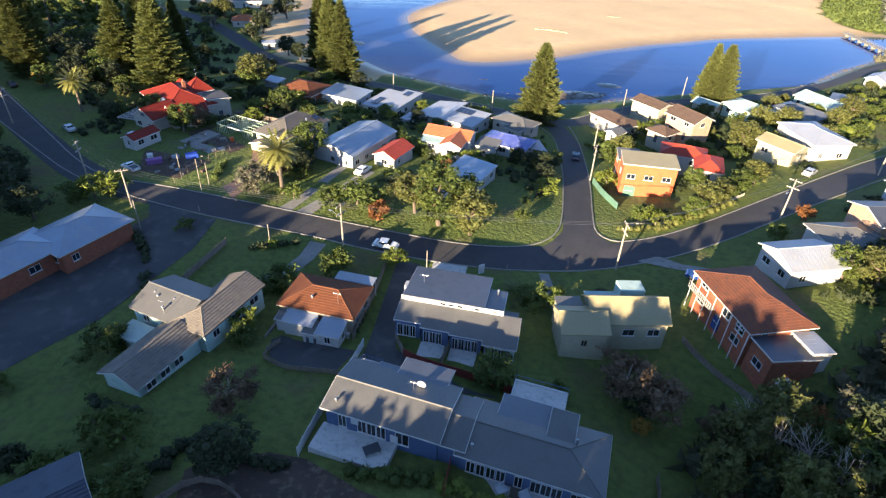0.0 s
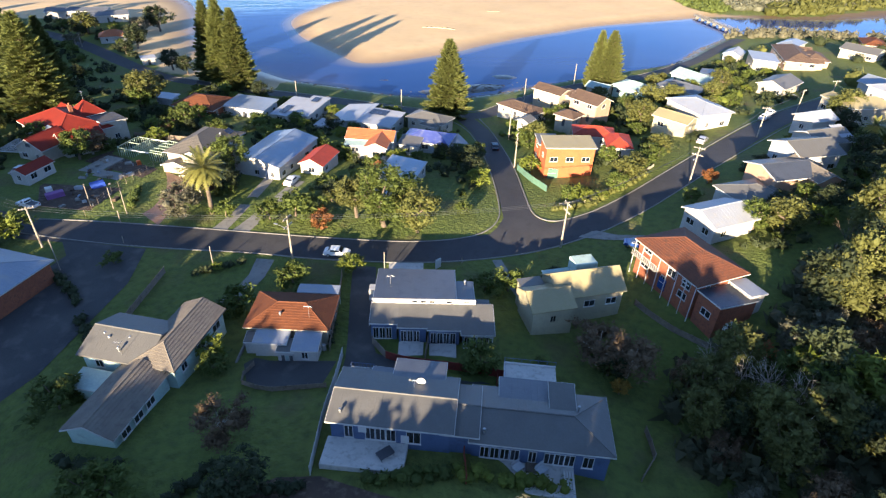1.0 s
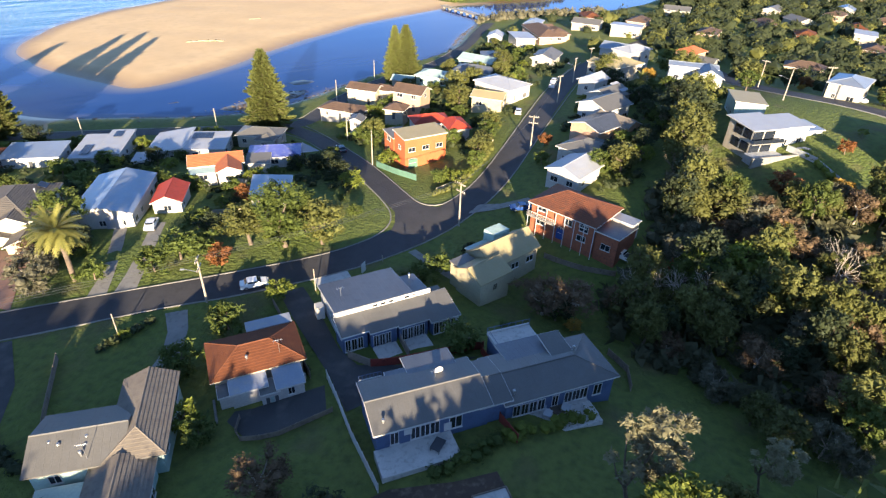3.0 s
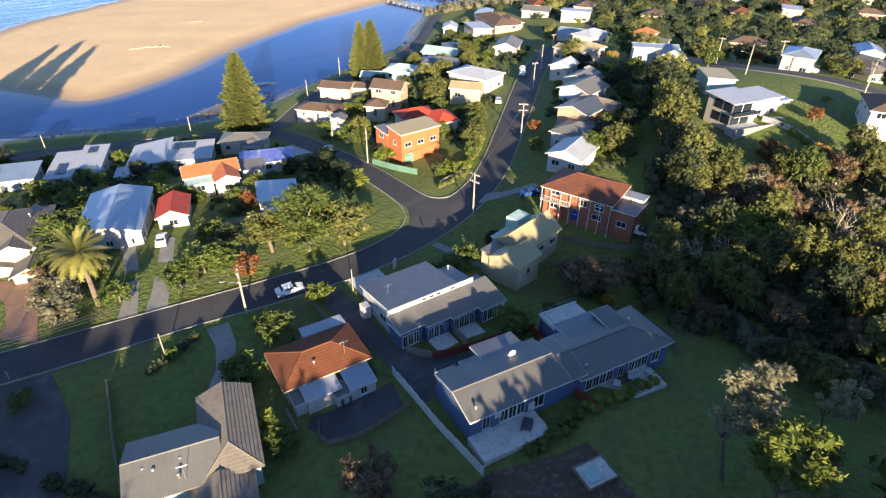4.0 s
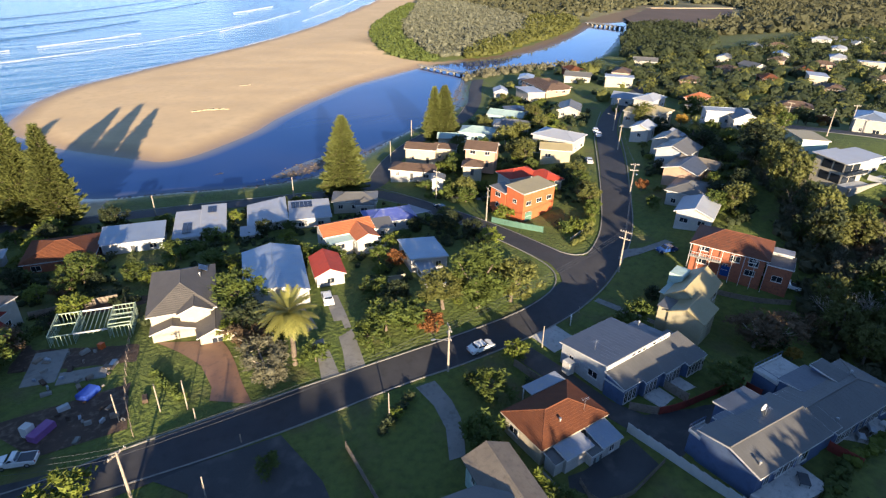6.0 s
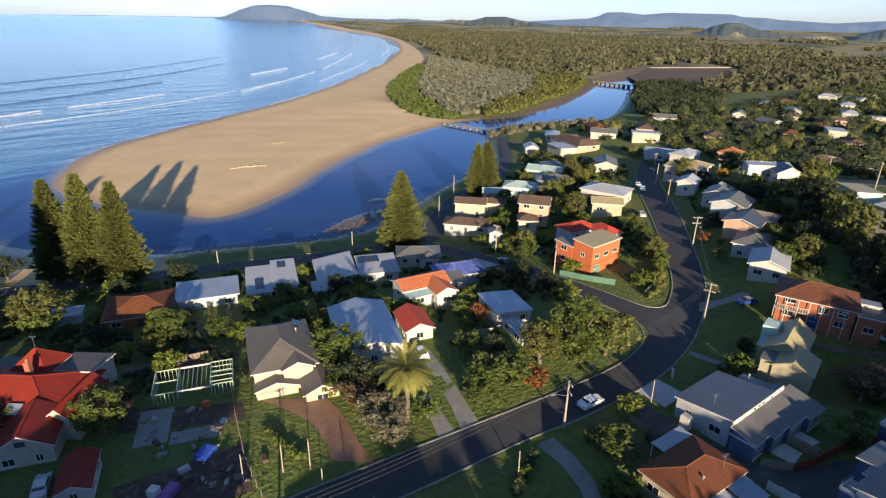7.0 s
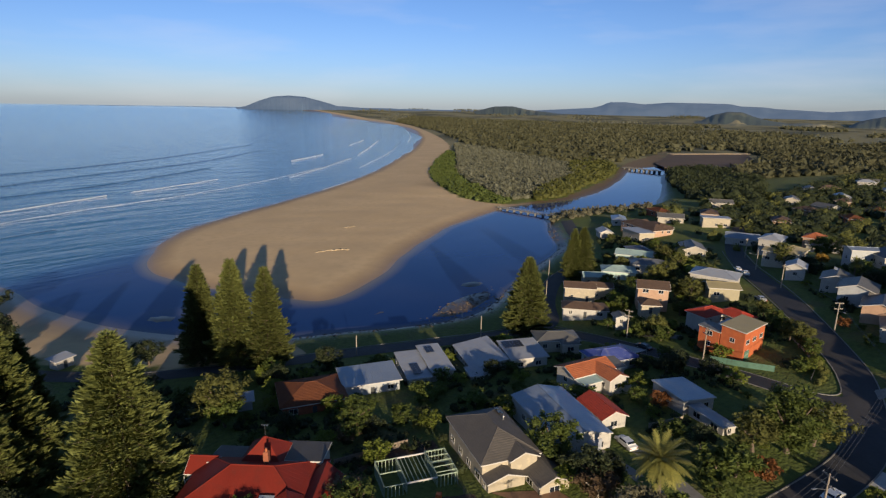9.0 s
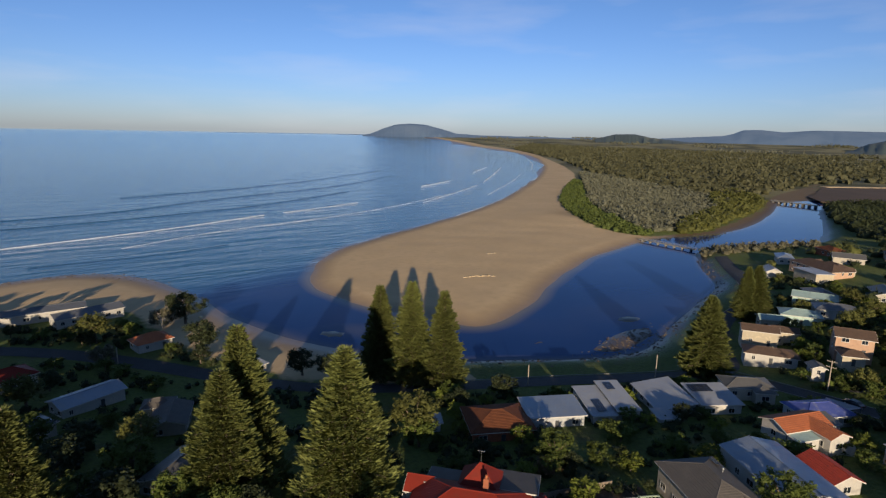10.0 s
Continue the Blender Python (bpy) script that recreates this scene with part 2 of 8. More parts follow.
foliage("leaf_green", (0.100, 0.130, 0.026), (0.060, 0.086, 0.020))
foliage("leaf_olive", (0.128, 0.134, 0.034), (0.082, 0.090, 0.026))
foliage("leaf_dark", (0.046, 0.058, 0.024), (0.030, 0.042, 0.018))
foliage("leaf_lime", (0.16, 0.19, 0.030), (0.10, 0.13, 0.022))
foliage("leaf_grey", (0.155, 0.145, 0.095), (0.10, 0.10, 0.065))
foliage("leaf_rust", (0.24, 0.095, 0.030), (0.15, 0.065, 0.025))
foliage("leaf_pale", (0.27, 0.25, 0.15), (0.17, 0.17, 0.10))
foliage("leaf_gold", (0.33, 0.20, 0.035), (0.22, 0.14, 0.03))
foliage("pine_green", (0.205, 0.228, 0.066), (0.115, 0.135, 0.040))
foliage("scrub", (0.175, 0.178, 0.128), (0.105, 0.112, 0.074))
foliage("woods", (0.098, 0.096, 0.050), (0.050, 0.054, 0.028))
foliage("dune_grass", (0.115, 0.150, 0.035), (0.080, 0.110, 0.028))
foliage("palm_leaf", (0.23, 0.21, 0.055), (0.11, 0.125, 0.035), 0.55)
foliage("twig_brown", (0.17, 0.115, 0.065), (0.11, 0.075, 0.045))
# greyed, paler leaf for the far woods: haze put into the colour
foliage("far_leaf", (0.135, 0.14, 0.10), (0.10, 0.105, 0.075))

# ---- the lie of the land ----
WATER = 2.0


def ease(a, b, v):
    v = np.clip((v - a) / (b - a), 0, 1)
    return v * v * (3 - 2 * v)


SHORE_X = (-400, -150, -90, -60, -13, 15, 42, 58, 75, 100, 135, 170, 210, 300, 420)
SHORE_Y = (330, 262, 232, 215, 196, 184, 172, 178, 190, 208, 226, 243, 262, 270, 250)


def town_height(x, y):
    d = (np.interp(x, SHORE_X, SHORE_Y) - y) * 0.85
    q = np.clip((d + 14) / 94, 0, 1)
    z = 4.3 + 9.0 * (0.5 * q + 0.5 * q * q * (3 - 2 * q))
    z = z + 13 * np.exp(-0.5 * ((x - 125) / 40) ** 2 - 0.5 * ((y - 45) / 42) ** 2)
    z = z + 2.4 * np.exp(-0.5 * ((x - 49) / 9) ** 2 - 0.5 * ((y - 62) / 11) ** 2)
    z = z - 3.2 * np.exp(-0.5 * ((x - 36) / 14) ** 2 - 0.5 * ((y - 48) / 22) ** 2)
    return z + 3.3 * ease(66, 30, y) * ease(46, 14, np.abs(x + 12))


def rounded(pts, times=2, closed=True):
    """Corner cutting."""
    p = [np.array(q, float) for q in pts]
    for _ in range(times):
        out = [] if closed else [p[0]]
        for i in range(len(p) if closed else len(p) - 1):
            a, b = p[i], p[(i + 1) % len(p)]
            out += [a * 0.75 + b * 0.25, a * 0.25 + b * 0.75]
        p = out if closed else out + [p[-1]]
    return np.array(p)


SPIT = rounded([(-19, 320), (-15, 338), (2, 367), (28, 394), (88, 426), (168, 464), (278, 529), (449, 660), (639, 816), (859, 1016), (1201, 1384), (1523, 1850),
                (1829, 2398), (2216, 3155), (2600, 4300), (3500, 4900), (4900, 4900), (4900, 1500), (1500, 560), (850, 420), (640, 350), (562, 374), (522, 354), (430, 322),
                (346, 300), (297, 296), (262, 305), (226, 312), (209, 307), (143, 294), (93, 272), (47, 246), (23, 236), (8, 237), (3, 250), (-14, 282), (-18, 303)])
TOWN = rounded([(-134, 398), (-113, 404), (-93, 399), (-73, 371), (-67, 345), (-63, 313), (-61, 290), (-48, 256), (-30, 232), (-14, 217), (12, 201), (36, 188), (61, 196),
                (99, 207), (137, 214), (163, 234), (190, 256), (214, 272), (245, 258), (282, 228), (349, 249), (440, 284), (532, 322), (590, 334), (640, 352), (680, 384), (900, 490), (1500, 690),
                (4900, 1750), (4900, -4900), (-4900, -4900), (-4900, 900), (-1500, 520), (-500, 420), (-300, 395), (-180, 392)])


def inside_distance(x, y, poly):
    """Distance to a closed outline, positive inside."""
    best = np.full(x.shape, 1e12)
    inside = np.zeros(x.shape, bool)
    for (ax, ay), (bx, by) in zip(poly, np.roll(poly, -1, axis=0)):
        dx, dy = bx - ax, by - ay
        u = np.clip(((x - ax) * dx + (y - ay) * dy) / (dx * dx + dy * dy + 1e-9), 0, 1)
        best = np.minimum(best, (x - ax - u * dx) ** 2 + (y - ay - u * dy) ** 2)
        if ay != by:
            inside ^= ((ay > y) != (by > y)) & (x < (bx - ax) * (y - ay) / (by - ay) + ax)
    return np.where(inside, 1, -1) * np.sqrt(best)


def horizon_lift(x, y):
    return 44 * ease(3000, 4850, np.hypot(x, y))


def graded(lo, hi, step, far, growth=1.13):
    mid = list(np.arange(lo, hi + step / 2, step))
    a, s = [lo], step
    while a[-1] > -far:
        s *= growth
        a.append(max(a[-1] - s, -far))
    b, s = [mid[-1]], step
    while b[-1] < far:
        s *= growth
        b.append(min(b[-1] + s, far))
    return np.array(a[:0:-1] + mid + b[1:])


GX, GY = graded(-170, 260, 3.0, 4880), graded(-30, 420, 3.0, 4880)
gx, gy = np.meshgrid(GX, GY)
d_spit, d_town = inside_distance(gx, gy, SPIT), inside_distance(gx, gy, TOWN)
wob = 0.9 * np.sin(gx * 0.11 + 1.3 * np.sin(gy * 0.07)) * np.sin(gy * 0.09 + 0.8)
ds, dt = d_spit + wob, d_town + wob
town = town_height(gx, gy)
soft_beach = ease(-5, -40, gx) * ease(150, 240, gy)
z_town = 0.7 + (town - 0.7) * ease(-7, 9, dt) * (1 - soft_beach) + soft_beach * (ease(-30, 40, dt) * (town - 0.7))
dune = ease(30, 80, ds) * 1.4 * ease(320, 420, gx + 0.4 * gy)
z_spit = 0.7 + 2.5 * ease(-14, 18, ds) + 0.5 * ease(15, 60, ds) + dune + 0.14 * np.sin(gx * 0.16 + np.sin(gy * 0.1)) * np.sin(gy * 0.13) * ease(8, 30, ds)
z_all = np.maximum(z_town, z_spit)
# mud banks in the shallow lagoon and a bar in the channel
for bx, by, rx, ry, rot, top in ((46, 201, 26, 8, 0.12, 1.9), (66, 214, 10, 6, -0.3, 1.6), (33, 199, 14, 4, -0.6, 1.6), (-36, 262, 12, 6, -0.8, 1.7), (120, 236, 14, 4, 0.5, 1.25), (18, 216, 9, 3, -0.6, 1.5)):
    u, v = (gx - bx) * math.cos(rot) + (gy - by) * math.sin(rot), -(gx - bx) * math.sin(rot) + (gy - by) * math.cos(rot)
    z_all = np.maximum(z_all, 0.7 + top * np.exp(-(u / rx) ** 2 - (v / ry) ** 2) + 0.12 * wob)
z_all = z_all + horizon_lift(gx, gy)


def ground_z(x, y):
    """Height of the ground sheet at one place."""
    i = min(max(int(np.searchsorted(GX, x)) - 1, 0), len(GX) - 2)
    j = min(max(int(np.searchsorted(GY, y)) - 1, 0), len(GY) - 2)
    u, v = (x - GX[i]) / (GX[i + 1] - GX[i]), (y - GY[j]) / (GY[j + 1] - GY[j])
    a = z_all[j, i] * (1 - u) + z_all[j, i + 1] * u
    b = z_all[j + 1, i] * (1 - u) + z_all[j + 1, i + 1] * u
    return float(a * (1 - v) + b * v)


def grid_faces(keep=None):
    ny, nx = gx.shape
    idx = np.arange(ny * nx).reshape(ny, nx)
    f = np.stack([idx[:-1, :-1], idx[:-1, 1:], idx[1:, 1:], idx[1:, :-1]], -1).reshape(-1, 4)
    return f if keep is None else f[keep.reshape(-1)]


def mesh_object(name, verts, faces, material, parent=None, smooth=False):
    me = bpy.data.meshes.new(name)
    me.from_pydata([tuple(v) for v in np.asarray(verts, float).tolist()], [], [tuple(f) for f in (faces.tolist() if hasattr(faces, "tolist") else faces)])
    me.update()
    if smooth:
        me.shade_smooth()
    for mm in (material if isinstance(material, (list, tuple)) else [material]):
        me.materials.append(MATS[mm] if isinstance(mm, str) else mm)
    ob = new(name, me)
    if parent:
        ob.parent = parent
    return ob


def add_attr(ob, name, values):
    a = ob.data.attributes.new(name, "FLOAT", "POINT")
    a.data.foreach_set("value", np.asarray(values, np.float32).ravel())


# ground material: lawn, rough grass, bare earth; sand where the beach lies, wet by the water
m, n, l, p = node_mat("ground")
tc = n.new("ShaderNodeTexCoord")
vec = tc.outputs["Object"]
a_sand = n.new("ShaderNodeAttribute")
a_sand.attribute_name = "sand"
a_wet = n.new("ShaderNodeAttribute")
a_wet.attribute_name = "shore"
g = ramp_mix(n, l, noise_node(n, l, vec, 0.045, 5), (0.096, 0.132, 0.028), (0.120, 0.142, 0.036))
g = ramp_mix(n, l, noise_node(n, l, vec, 0.9, 6, 0.42, 0.85), g, (0.056, 0.072, 0.020))
g = ramp_mix(n, l, noise_node(n, l, vec, 0.11, 7, 0.56, 0.74), g, (0.105, 0.092, 0.044))
a_farm = n.new("ShaderNodeAttribute")
a_farm.attribute_name = "farm"
fields = ramp_mix(n, l, noise_node(n, l, vec, 0.005, 4, 0.42, 0.54), (0.070, 0.074, 0.040), (0.195, 0.182, 0.095))
g = ramp_mix(n, l, a_farm.outputs["Fac"], g, fields)
s = ramp_mix(n, l, noise_node(n, l, vec, 0.03, 5), (0.56, 0.415, 0.24), (0.49, 0.36, 0.208))
s = ramp_mix(n, l, noise_node(n, l, vec, 0.25, 8, 0.45, 0.75), s, (0.475, 0.352, 0.205))
wetr = n.new("ShaderNodeMapRange")
wetr.inputs["From Min"].default_value, wetr.inputs["From Max"].default_value = 15.0, 0.0
l.new(a_wet.outputs["Fac"], wetr.inputs["Value"])
s = ramp_mix(n, l, wetr.outputs[0], s, (0.19, 0.130, 0.08))
a_mud = n.new("ShaderNodeAttribute")
a_mud.attribute_name = "mud"
s = ramp_mix(n, l, a_mud.outputs["Fac"], s, (0.075, 0.054, 0.036))
edge = n.new("ShaderNodeTexNoise")
edge.inputs["Scale"].default_value, edge.inputs["Detail"].default_value = 0.12, 6
l.new(vec, edge.inputs["Vector"])
e1 = n.new("ShaderNodeMath")
e1.operation = "MULTIPLY_ADD"
e1.inputs[1].default_value, e1.inputs[2].default_value = 14.0, -7.0
l.new(edge.outputs["Fac"], e1.inputs[0])
e2 = n.new("ShaderNodeMath")
e2.operation = "ADD"
l.new(e1.outputs[0], e2.inputs[0])
l.new(a_sand.outputs["Fac"], e2.inputs[1])
e3 = n.new("ShaderNodeMapRange")
e3.inputs["From Min"].default_value, e3.inputs["From Max"].default_value = -1.0, 1.5
l.new(e2.outputs[0], e3.inputs["Value"])
l.new(ramp_mix(n, l, e3.outputs[0], g, s), p.inputs["Base Color"])
wr = n.new("ShaderNodeMapRange")
wr.inputs["From Min"].default_value, wr.inputs["From Max"].default_value = 2.0, 12.0
wr.inputs["To Min"].default_value, wr.inputs["To Max"].default_value = 0.35, 0.95
l.new(a_wet.outputs["Fac"], wr.inputs["Value"])
l.new(wr.outputs[0], p.inputs["Roughness"])
p.inputs["Specular IOR Level"].default_value = 0.3
b = n.new("ShaderNodeBump")
b.inputs["Strength"].default_value, b.inputs["Distance"].default_value = 1.0, 0.5
nb = n.new("ShaderNodeTexNoise")
nb.inputs["Scale"].default_value, nb.inputs["Detail"].default_value = 1.4, 9
l.new(vec, nb.inputs["Vector"])
l.new(nb.outputs["Fac"], b.inputs["Height"])
gr = n.new("ShaderNodeMapRange")
gr.inputs["To Min"].default_value, gr.inputs["To Max"].default_value = 0.8, 0.05
l.new(e3.outputs[0], gr.inputs["Value"])
l.new(gr.outputs[0], b.inputs["Strength"])
l.new(b.outputs[0], p.inputs["Normal"])

ground = mesh_object("ground", np.stack([gx, gy, z_all], -1).reshape(-1, 3), grid_faces(), "ground", smooth=True)
# sand: the spit up to the scrub line, and the town beach; elsewhere grass
SCRUB = rounded([(2300, 3155), (1912, 2357), (1452, 1646), (979, 1084), (692, 777), (560, 665), (440, 580), (335, 495), (272, 428), (232, 371), (224, 338), (232, 318),
                 (262, 312), (297, 306), (346, 318), (430, 336), (522, 366), (562, 392), (850, 448), (1500, 575), (4900, 1520), (4900, 4800), (2700, 4800)])
d_scrub = inside_distance(gx, gy, SCRUB)
town_sand = np.where(soft_beach > 0.3, np.where(gy > 326, 120, 26) - dt, 3.5 - dt)
sand = np.where(d_spit > d_town, -d_scrub, town_sand)
add_attr(ground, "sand", sand)
add_attr(ground, "mud", np.where(d_town > d_spit, np.clip(1 - soft_beach * 3, 0, 1), 0.85 * ease(236, 262, gx) * ease(430, 330, gy - 0.12 * gx)))
add_attr(ground, "farm", ease(420, 800, np.hypot(gx, gy)))
add_attr(ground, "shore", np.maximum(ds, dt))
tagged(ground, "rolling lawns and rough grass running down to a sandy beach", "ground", kind="structure")

# ---- sea and lagoon ----
depth = -np.maximum(ds, dt)
cellmax = np.maximum.reduce([depth[:-1, :-1], depth[1:, :-1], depth[:-1, 1:], depth[1:, 1:]])
m, n, l, p = node_mat("water")
tc = n.new("ShaderNodeTexCoord")
vec = tc.outputs["Object"]
at = n.new("ShaderNodeAttribute")
at.attribute_name = "depth"
dm = n.new("ShaderNodeMapRange")
dm.inputs["From Min"].default_value, dm.inputs["From Max"].default_value = -1.5, 4.0
l.new(at.outputs["Fac"], dm.inputs["Value"])
wc = ramp_mix(n, l, noise_node(n, l, vec, 0.012, 4), (0.008, 0.028, 0.125), (0.010, 0.034, 0.145))
a_sea = n.new("ShaderNodeAttribute")
a_sea.attribute_name = "open"
sm = n.new("ShaderNodeMapRange")
sm.inputs["From Min"].default_value, sm.inputs["From Max"].default_value = 0.05, 0.5
l.new(a_sea.outputs["Fac"], sm.inputs["Value"])
wc = ramp_mix(n, l, sm.outputs[0], wc, (0.026, 0.100, 0.178))
l.new(ramp_mix(n, l, dm.outputs[0], (0.15, 0.135, 0.12), wc), p.inputs["Base Color"])
p.inputs["Roughness"].default_value, p.inputs["IOR"].default_value = 0.06, 1.33
shine = n.new("ShaderNodeMapRange")
shine.inputs["To Min"].default_value, shine.inputs["To Max"].default_value = 0.15, 0.48
l.new(a_sea.outputs["Fac"], shine.inputs["Value"])
l.new(shine.outputs[0], p.inputs["Specular IOR Level"])
mp = n.new("ShaderNodeMapping")
mp.inputs["Rotation"].default_value = (0, 0, radians(-28))
mp.inputs["Scale"].default_value = (0.35, 1.6, 1.0)
l.new(vec, mp.inputs["Vector"])
w1 = n.new("ShaderNodeTexNoise")
w1.inputs["Scale"].default_value, w1.inputs["Detail"].default_value = 0.06, 3
l.new(mp.outputs[0], w1.inputs["Vector"])
w2 = n.new("ShaderNodeTexNoise")
w2.inputs["Scale"].default_value, w2.inputs["Detail"].default_value = 0.55, 5
l.new(mp.outputs[0], w2.inputs["Vector"])
wa = n.new("ShaderNodeMath")
wa.operation = "MULTIPLY_ADD"
wa.inputs[1].default_value = 0.16
l.new(w2.outputs["Fac"], wa.inputs[0])
l.new(w1.outputs["Fac"], wa.inputs[2])
a_open = n.new("ShaderNodeAttribute")
a_open.attribute_name = "open"
b = n.new("ShaderNodeBump")
b.inputs["Distance"].default_value = 2.2
l.new(a_open.outputs["Fac"], b.inputs["Strength"])
l.new(wa.outputs[0], b.inputs["Height"])
l.new(b.outputs[0], p.inputs["Normal"])
water = mesh_object("water", np.stack([gx, gy, WATER + horizon_lift(gx, gy)], -1).reshape(-1, 3), grid_faces(cellmax > -14), "water", smooth=True)
# a shallow sand bar where the lagoon drains into the sea
# the paler water over it also stands in for the sheen of reflected sky
su, sv = (gx + 26) * 0.55 - (gy - 260) * 0.83, (gx + 26) * 0.83 + (gy - 260) * 0.55
add_attr(water, "depth", depth * (1 - 0.88 * np.exp(-(su / 48) ** 2 - (sv / 17) ** 2)))
open_sea = ease(0, 60, gy - (330 + 0.25 * gx)) * 0.55 + 0.03
open_sea = np.where(gx > 215, np.where(d_town > -140, 0.03, open_sea), open_sea)
add_attr(water, "open", open_sea)
tagged(water, "calm blue sea and a still dark blue lagoon behind the beach", "water", kind="structure")

# ---- roads, kerbs and drives ----


def resample(pts, step):
    p = np.array(pts, float)
    s = np.r_[0, np.cumsum(np.hypot(*np.diff(p, axis=0).T))]
    t = np.linspace(0, s[-1], max(2, int(s[-1] / step) + 1))
    return np.stack([np.interp(t, s, p[:, 0]), np.interp(t, s, p[:, 1])], -1)


def side_normals(p):
    t = np.gradient(p, axis=0)
    t /= np.hypot(*t.T)[:, None] + 1e-9
    return np.stack([-t[:, 1], t[:, 0]], -1)


def draped(name, left, right, lift, material, across=5, label="", category="", kind="structure"):
    """A sheet between two edge lines that lies on the ground."""
    k = len(left)
    verts, faces = [], []
    for i in range(k):
        for j in range(across + 1):
            q = left[i] + (right[i] - left[i]) * j / across
            verts.append((q[0], q[1], ground_z(*q) + lift))
    for i in range(k - 1):
        for j in range(across):
            a = i * (across + 1) + j
            faces.append((a, a + 1, a + across + 2, a + across + 1))
    ob = mesh_object(name, verts, [f[::-1] for f in faces], material)
    return tagged(ob, label, category, kind=kind)


def road(centre, width, lift, label, material="asphalt", name="road"):
    p = resample(rounded(centre, 2, False), 2.0)
    nrm = side_normals(p)
    return draped(name, p + nrm * width / 2, p - nrm * width / 2, lift, material, 6, label, "road")


def kerb(line, wide=0.22, high=0.15, label="pale concrete kerb along the street", material="concrete", name="kerb"):
    """A raised edge that follows the ground, with a top and two sides."""
    p = resample(rounded(line, 2, False), 1.6)
    nrm = side_normals(p)
    verts, faces = [], []
    for q, m in zip(p, nrm):
        z = ground_z(*q)
        for o, h in ((-wide / 2, -0.1), (-wide / 2, high), (wide / 2, high), (wide / 2, -0.1)):
            verts.append((q[0] + m[0] * o, q[1] + m[1] * o, z + h))
    for i in range(len(p) - 1):
        a = 4 * i
        faces += [(a, a + 1, a + 5, a + 4), (a + 1, a + 2, a + 6, a + 5), (a + 2, a + 3, a + 7, a + 6)]
    faces += [(0, 3, 2, 1), (a + 4, a + 5, a + 6, a + 7)]
    return tagged(mesh_object(name, verts, faces, material), label, "kerb", kind="structure")


MAIN = [(-205, 236), (-160, 190), (-126, 155), (-93.8, 124), (-74.8, 107), (-61, 99.8), (-47.6, 96.4), (-40.3, 94), (-22.7, 88.9), (-9.2, 84.6), (6.7, 80.4), (19, 80.6),
        (33, 82.4), (48, 86.6), (71, 99.2), (92, 111.2), (110, 122), (125, 130), (150, 141), (190, 152), (260, 160)]
road(MAIN, 7.0, 0.07, "dark asphalt street with pale kerbs, mostly in shade")
road([(26.5, 84), (28.6, 93), (33.3, 117), (35.8, 136), (36.6, 150), (35, 163)], 5.8, 0.085, "narrow asphalt side street running down to the lagoon")
road([(-150, 312), (-128, 298), (-110, 282), (-92, 260), (-75, 236), (-58, 216.5), (-42, 206.5), (-20, 193.5), (-1, 182.5), (20, 170), (34, 163), (43, 163.5), (51, 170), (62, 177.5),
      (83, 187), (101, 188.6), (119, 192), (148, 210), (171, 229), (196, 247)], 6.6, 0.10, "asphalt road along the lagoon's grassy edge")
road([(190, 120), (160, 91), (140, 67), (138.5, 46), (137, 32), (128, 0), (115, -40)], 8.5, 0.09, "asphalt street along the top of the hill")
# mouth of the side street
draped("road", np.array([(19, 83.2), (22.4, 86.2), (25, 90), (26, 94)]), np.array([(36, 85.2), (33, 86.6), (31.4, 89), (31, 94)]), 0.095, "asphalt", 8, "asphalt mouth of the side street", "road")

kerb([(-136, 169.5), (-95.3, 129.4), (-76, 110.2), (-67, 104.8), (-55, 102.4), (-40, 97.9), (-23.3, 92.5), (-8, 87.6), (5.3, 83.9), (14.5, 83.6), (19.5, 85), (23, 88), (25.6, 93.7), (30.2, 117.6), (32.6, 137), (33.2, 149), (30, 160)])
kerb([(-118, 141.5), (-92, 119.1), (-73.6, 103.8), (-55, 95.5), (-40.4, 90.3), (-22, 85.4), (-11, 81.2), (7, 76.8), (21, 76.9), (34, 78.9), (49, 83), (71, 95), (94, 107.6), (112, 118), (126, 126), (151, 137)])
kerb([(40, 160), (40, 148), (38.8, 137), (36.3, 117), (31.6, 94), (31.4, 89.5), (33.6, 87), (37, 87), (48, 90.4), (69.5, 102.6), (90, 114.8), (108, 125.6), (124, 134), (149, 145)])
kerb([(-58, 220.4), (-40, 210.2), (-18, 196.8), (1, 186), (22, 173.6), (33, 168.3), (43, 168.2), (49, 173.2), (61, 181), (82.6, 190.6), (101, 192.2), (118, 195.4), (146, 213)])
kerb([(155, 94), (135.2, 68), (133.8, 46), (132.4, 32), (124, 0)], 0.5, 0.12)

draped("driveway", resample([(-42.6, 122), (-41.4, 117), (-40.6, 111), (-42, 105), (-45.2, 100.4)], 1.4)[:15], resample([(-35.2, 114.6), (-35.6, 111.6), (-36.6, 108), (-38.4, 103), (-39.8, 97.8)], 1.2)[:15], 0.06, "brown_drive", 5,
       "reddish-brown stencilled concrete driveway curving to the garage", "driveway")
draped("driveway", np.array([(-15, 114), (-18.5, 107), (-23.5, 98), (-26.5, 93.6)]), np.array([(-13, 112.6), (-16.6, 105.4), (-21, 97), (-23.4, 92.6)]), 0.05, "concrete", 4, "worn concrete car track across the lawn", "driveway")
draped("driveway", np.array([(-21, 117), (-23.6, 109), (-27, 100), (-30, 95)]), np.array([(-19, 116), (-21.6, 108), (-25, 99.4), (-27.4, 94)]), 0.05, "concrete", 4, "worn concrete car track across the lawn", "driveway")
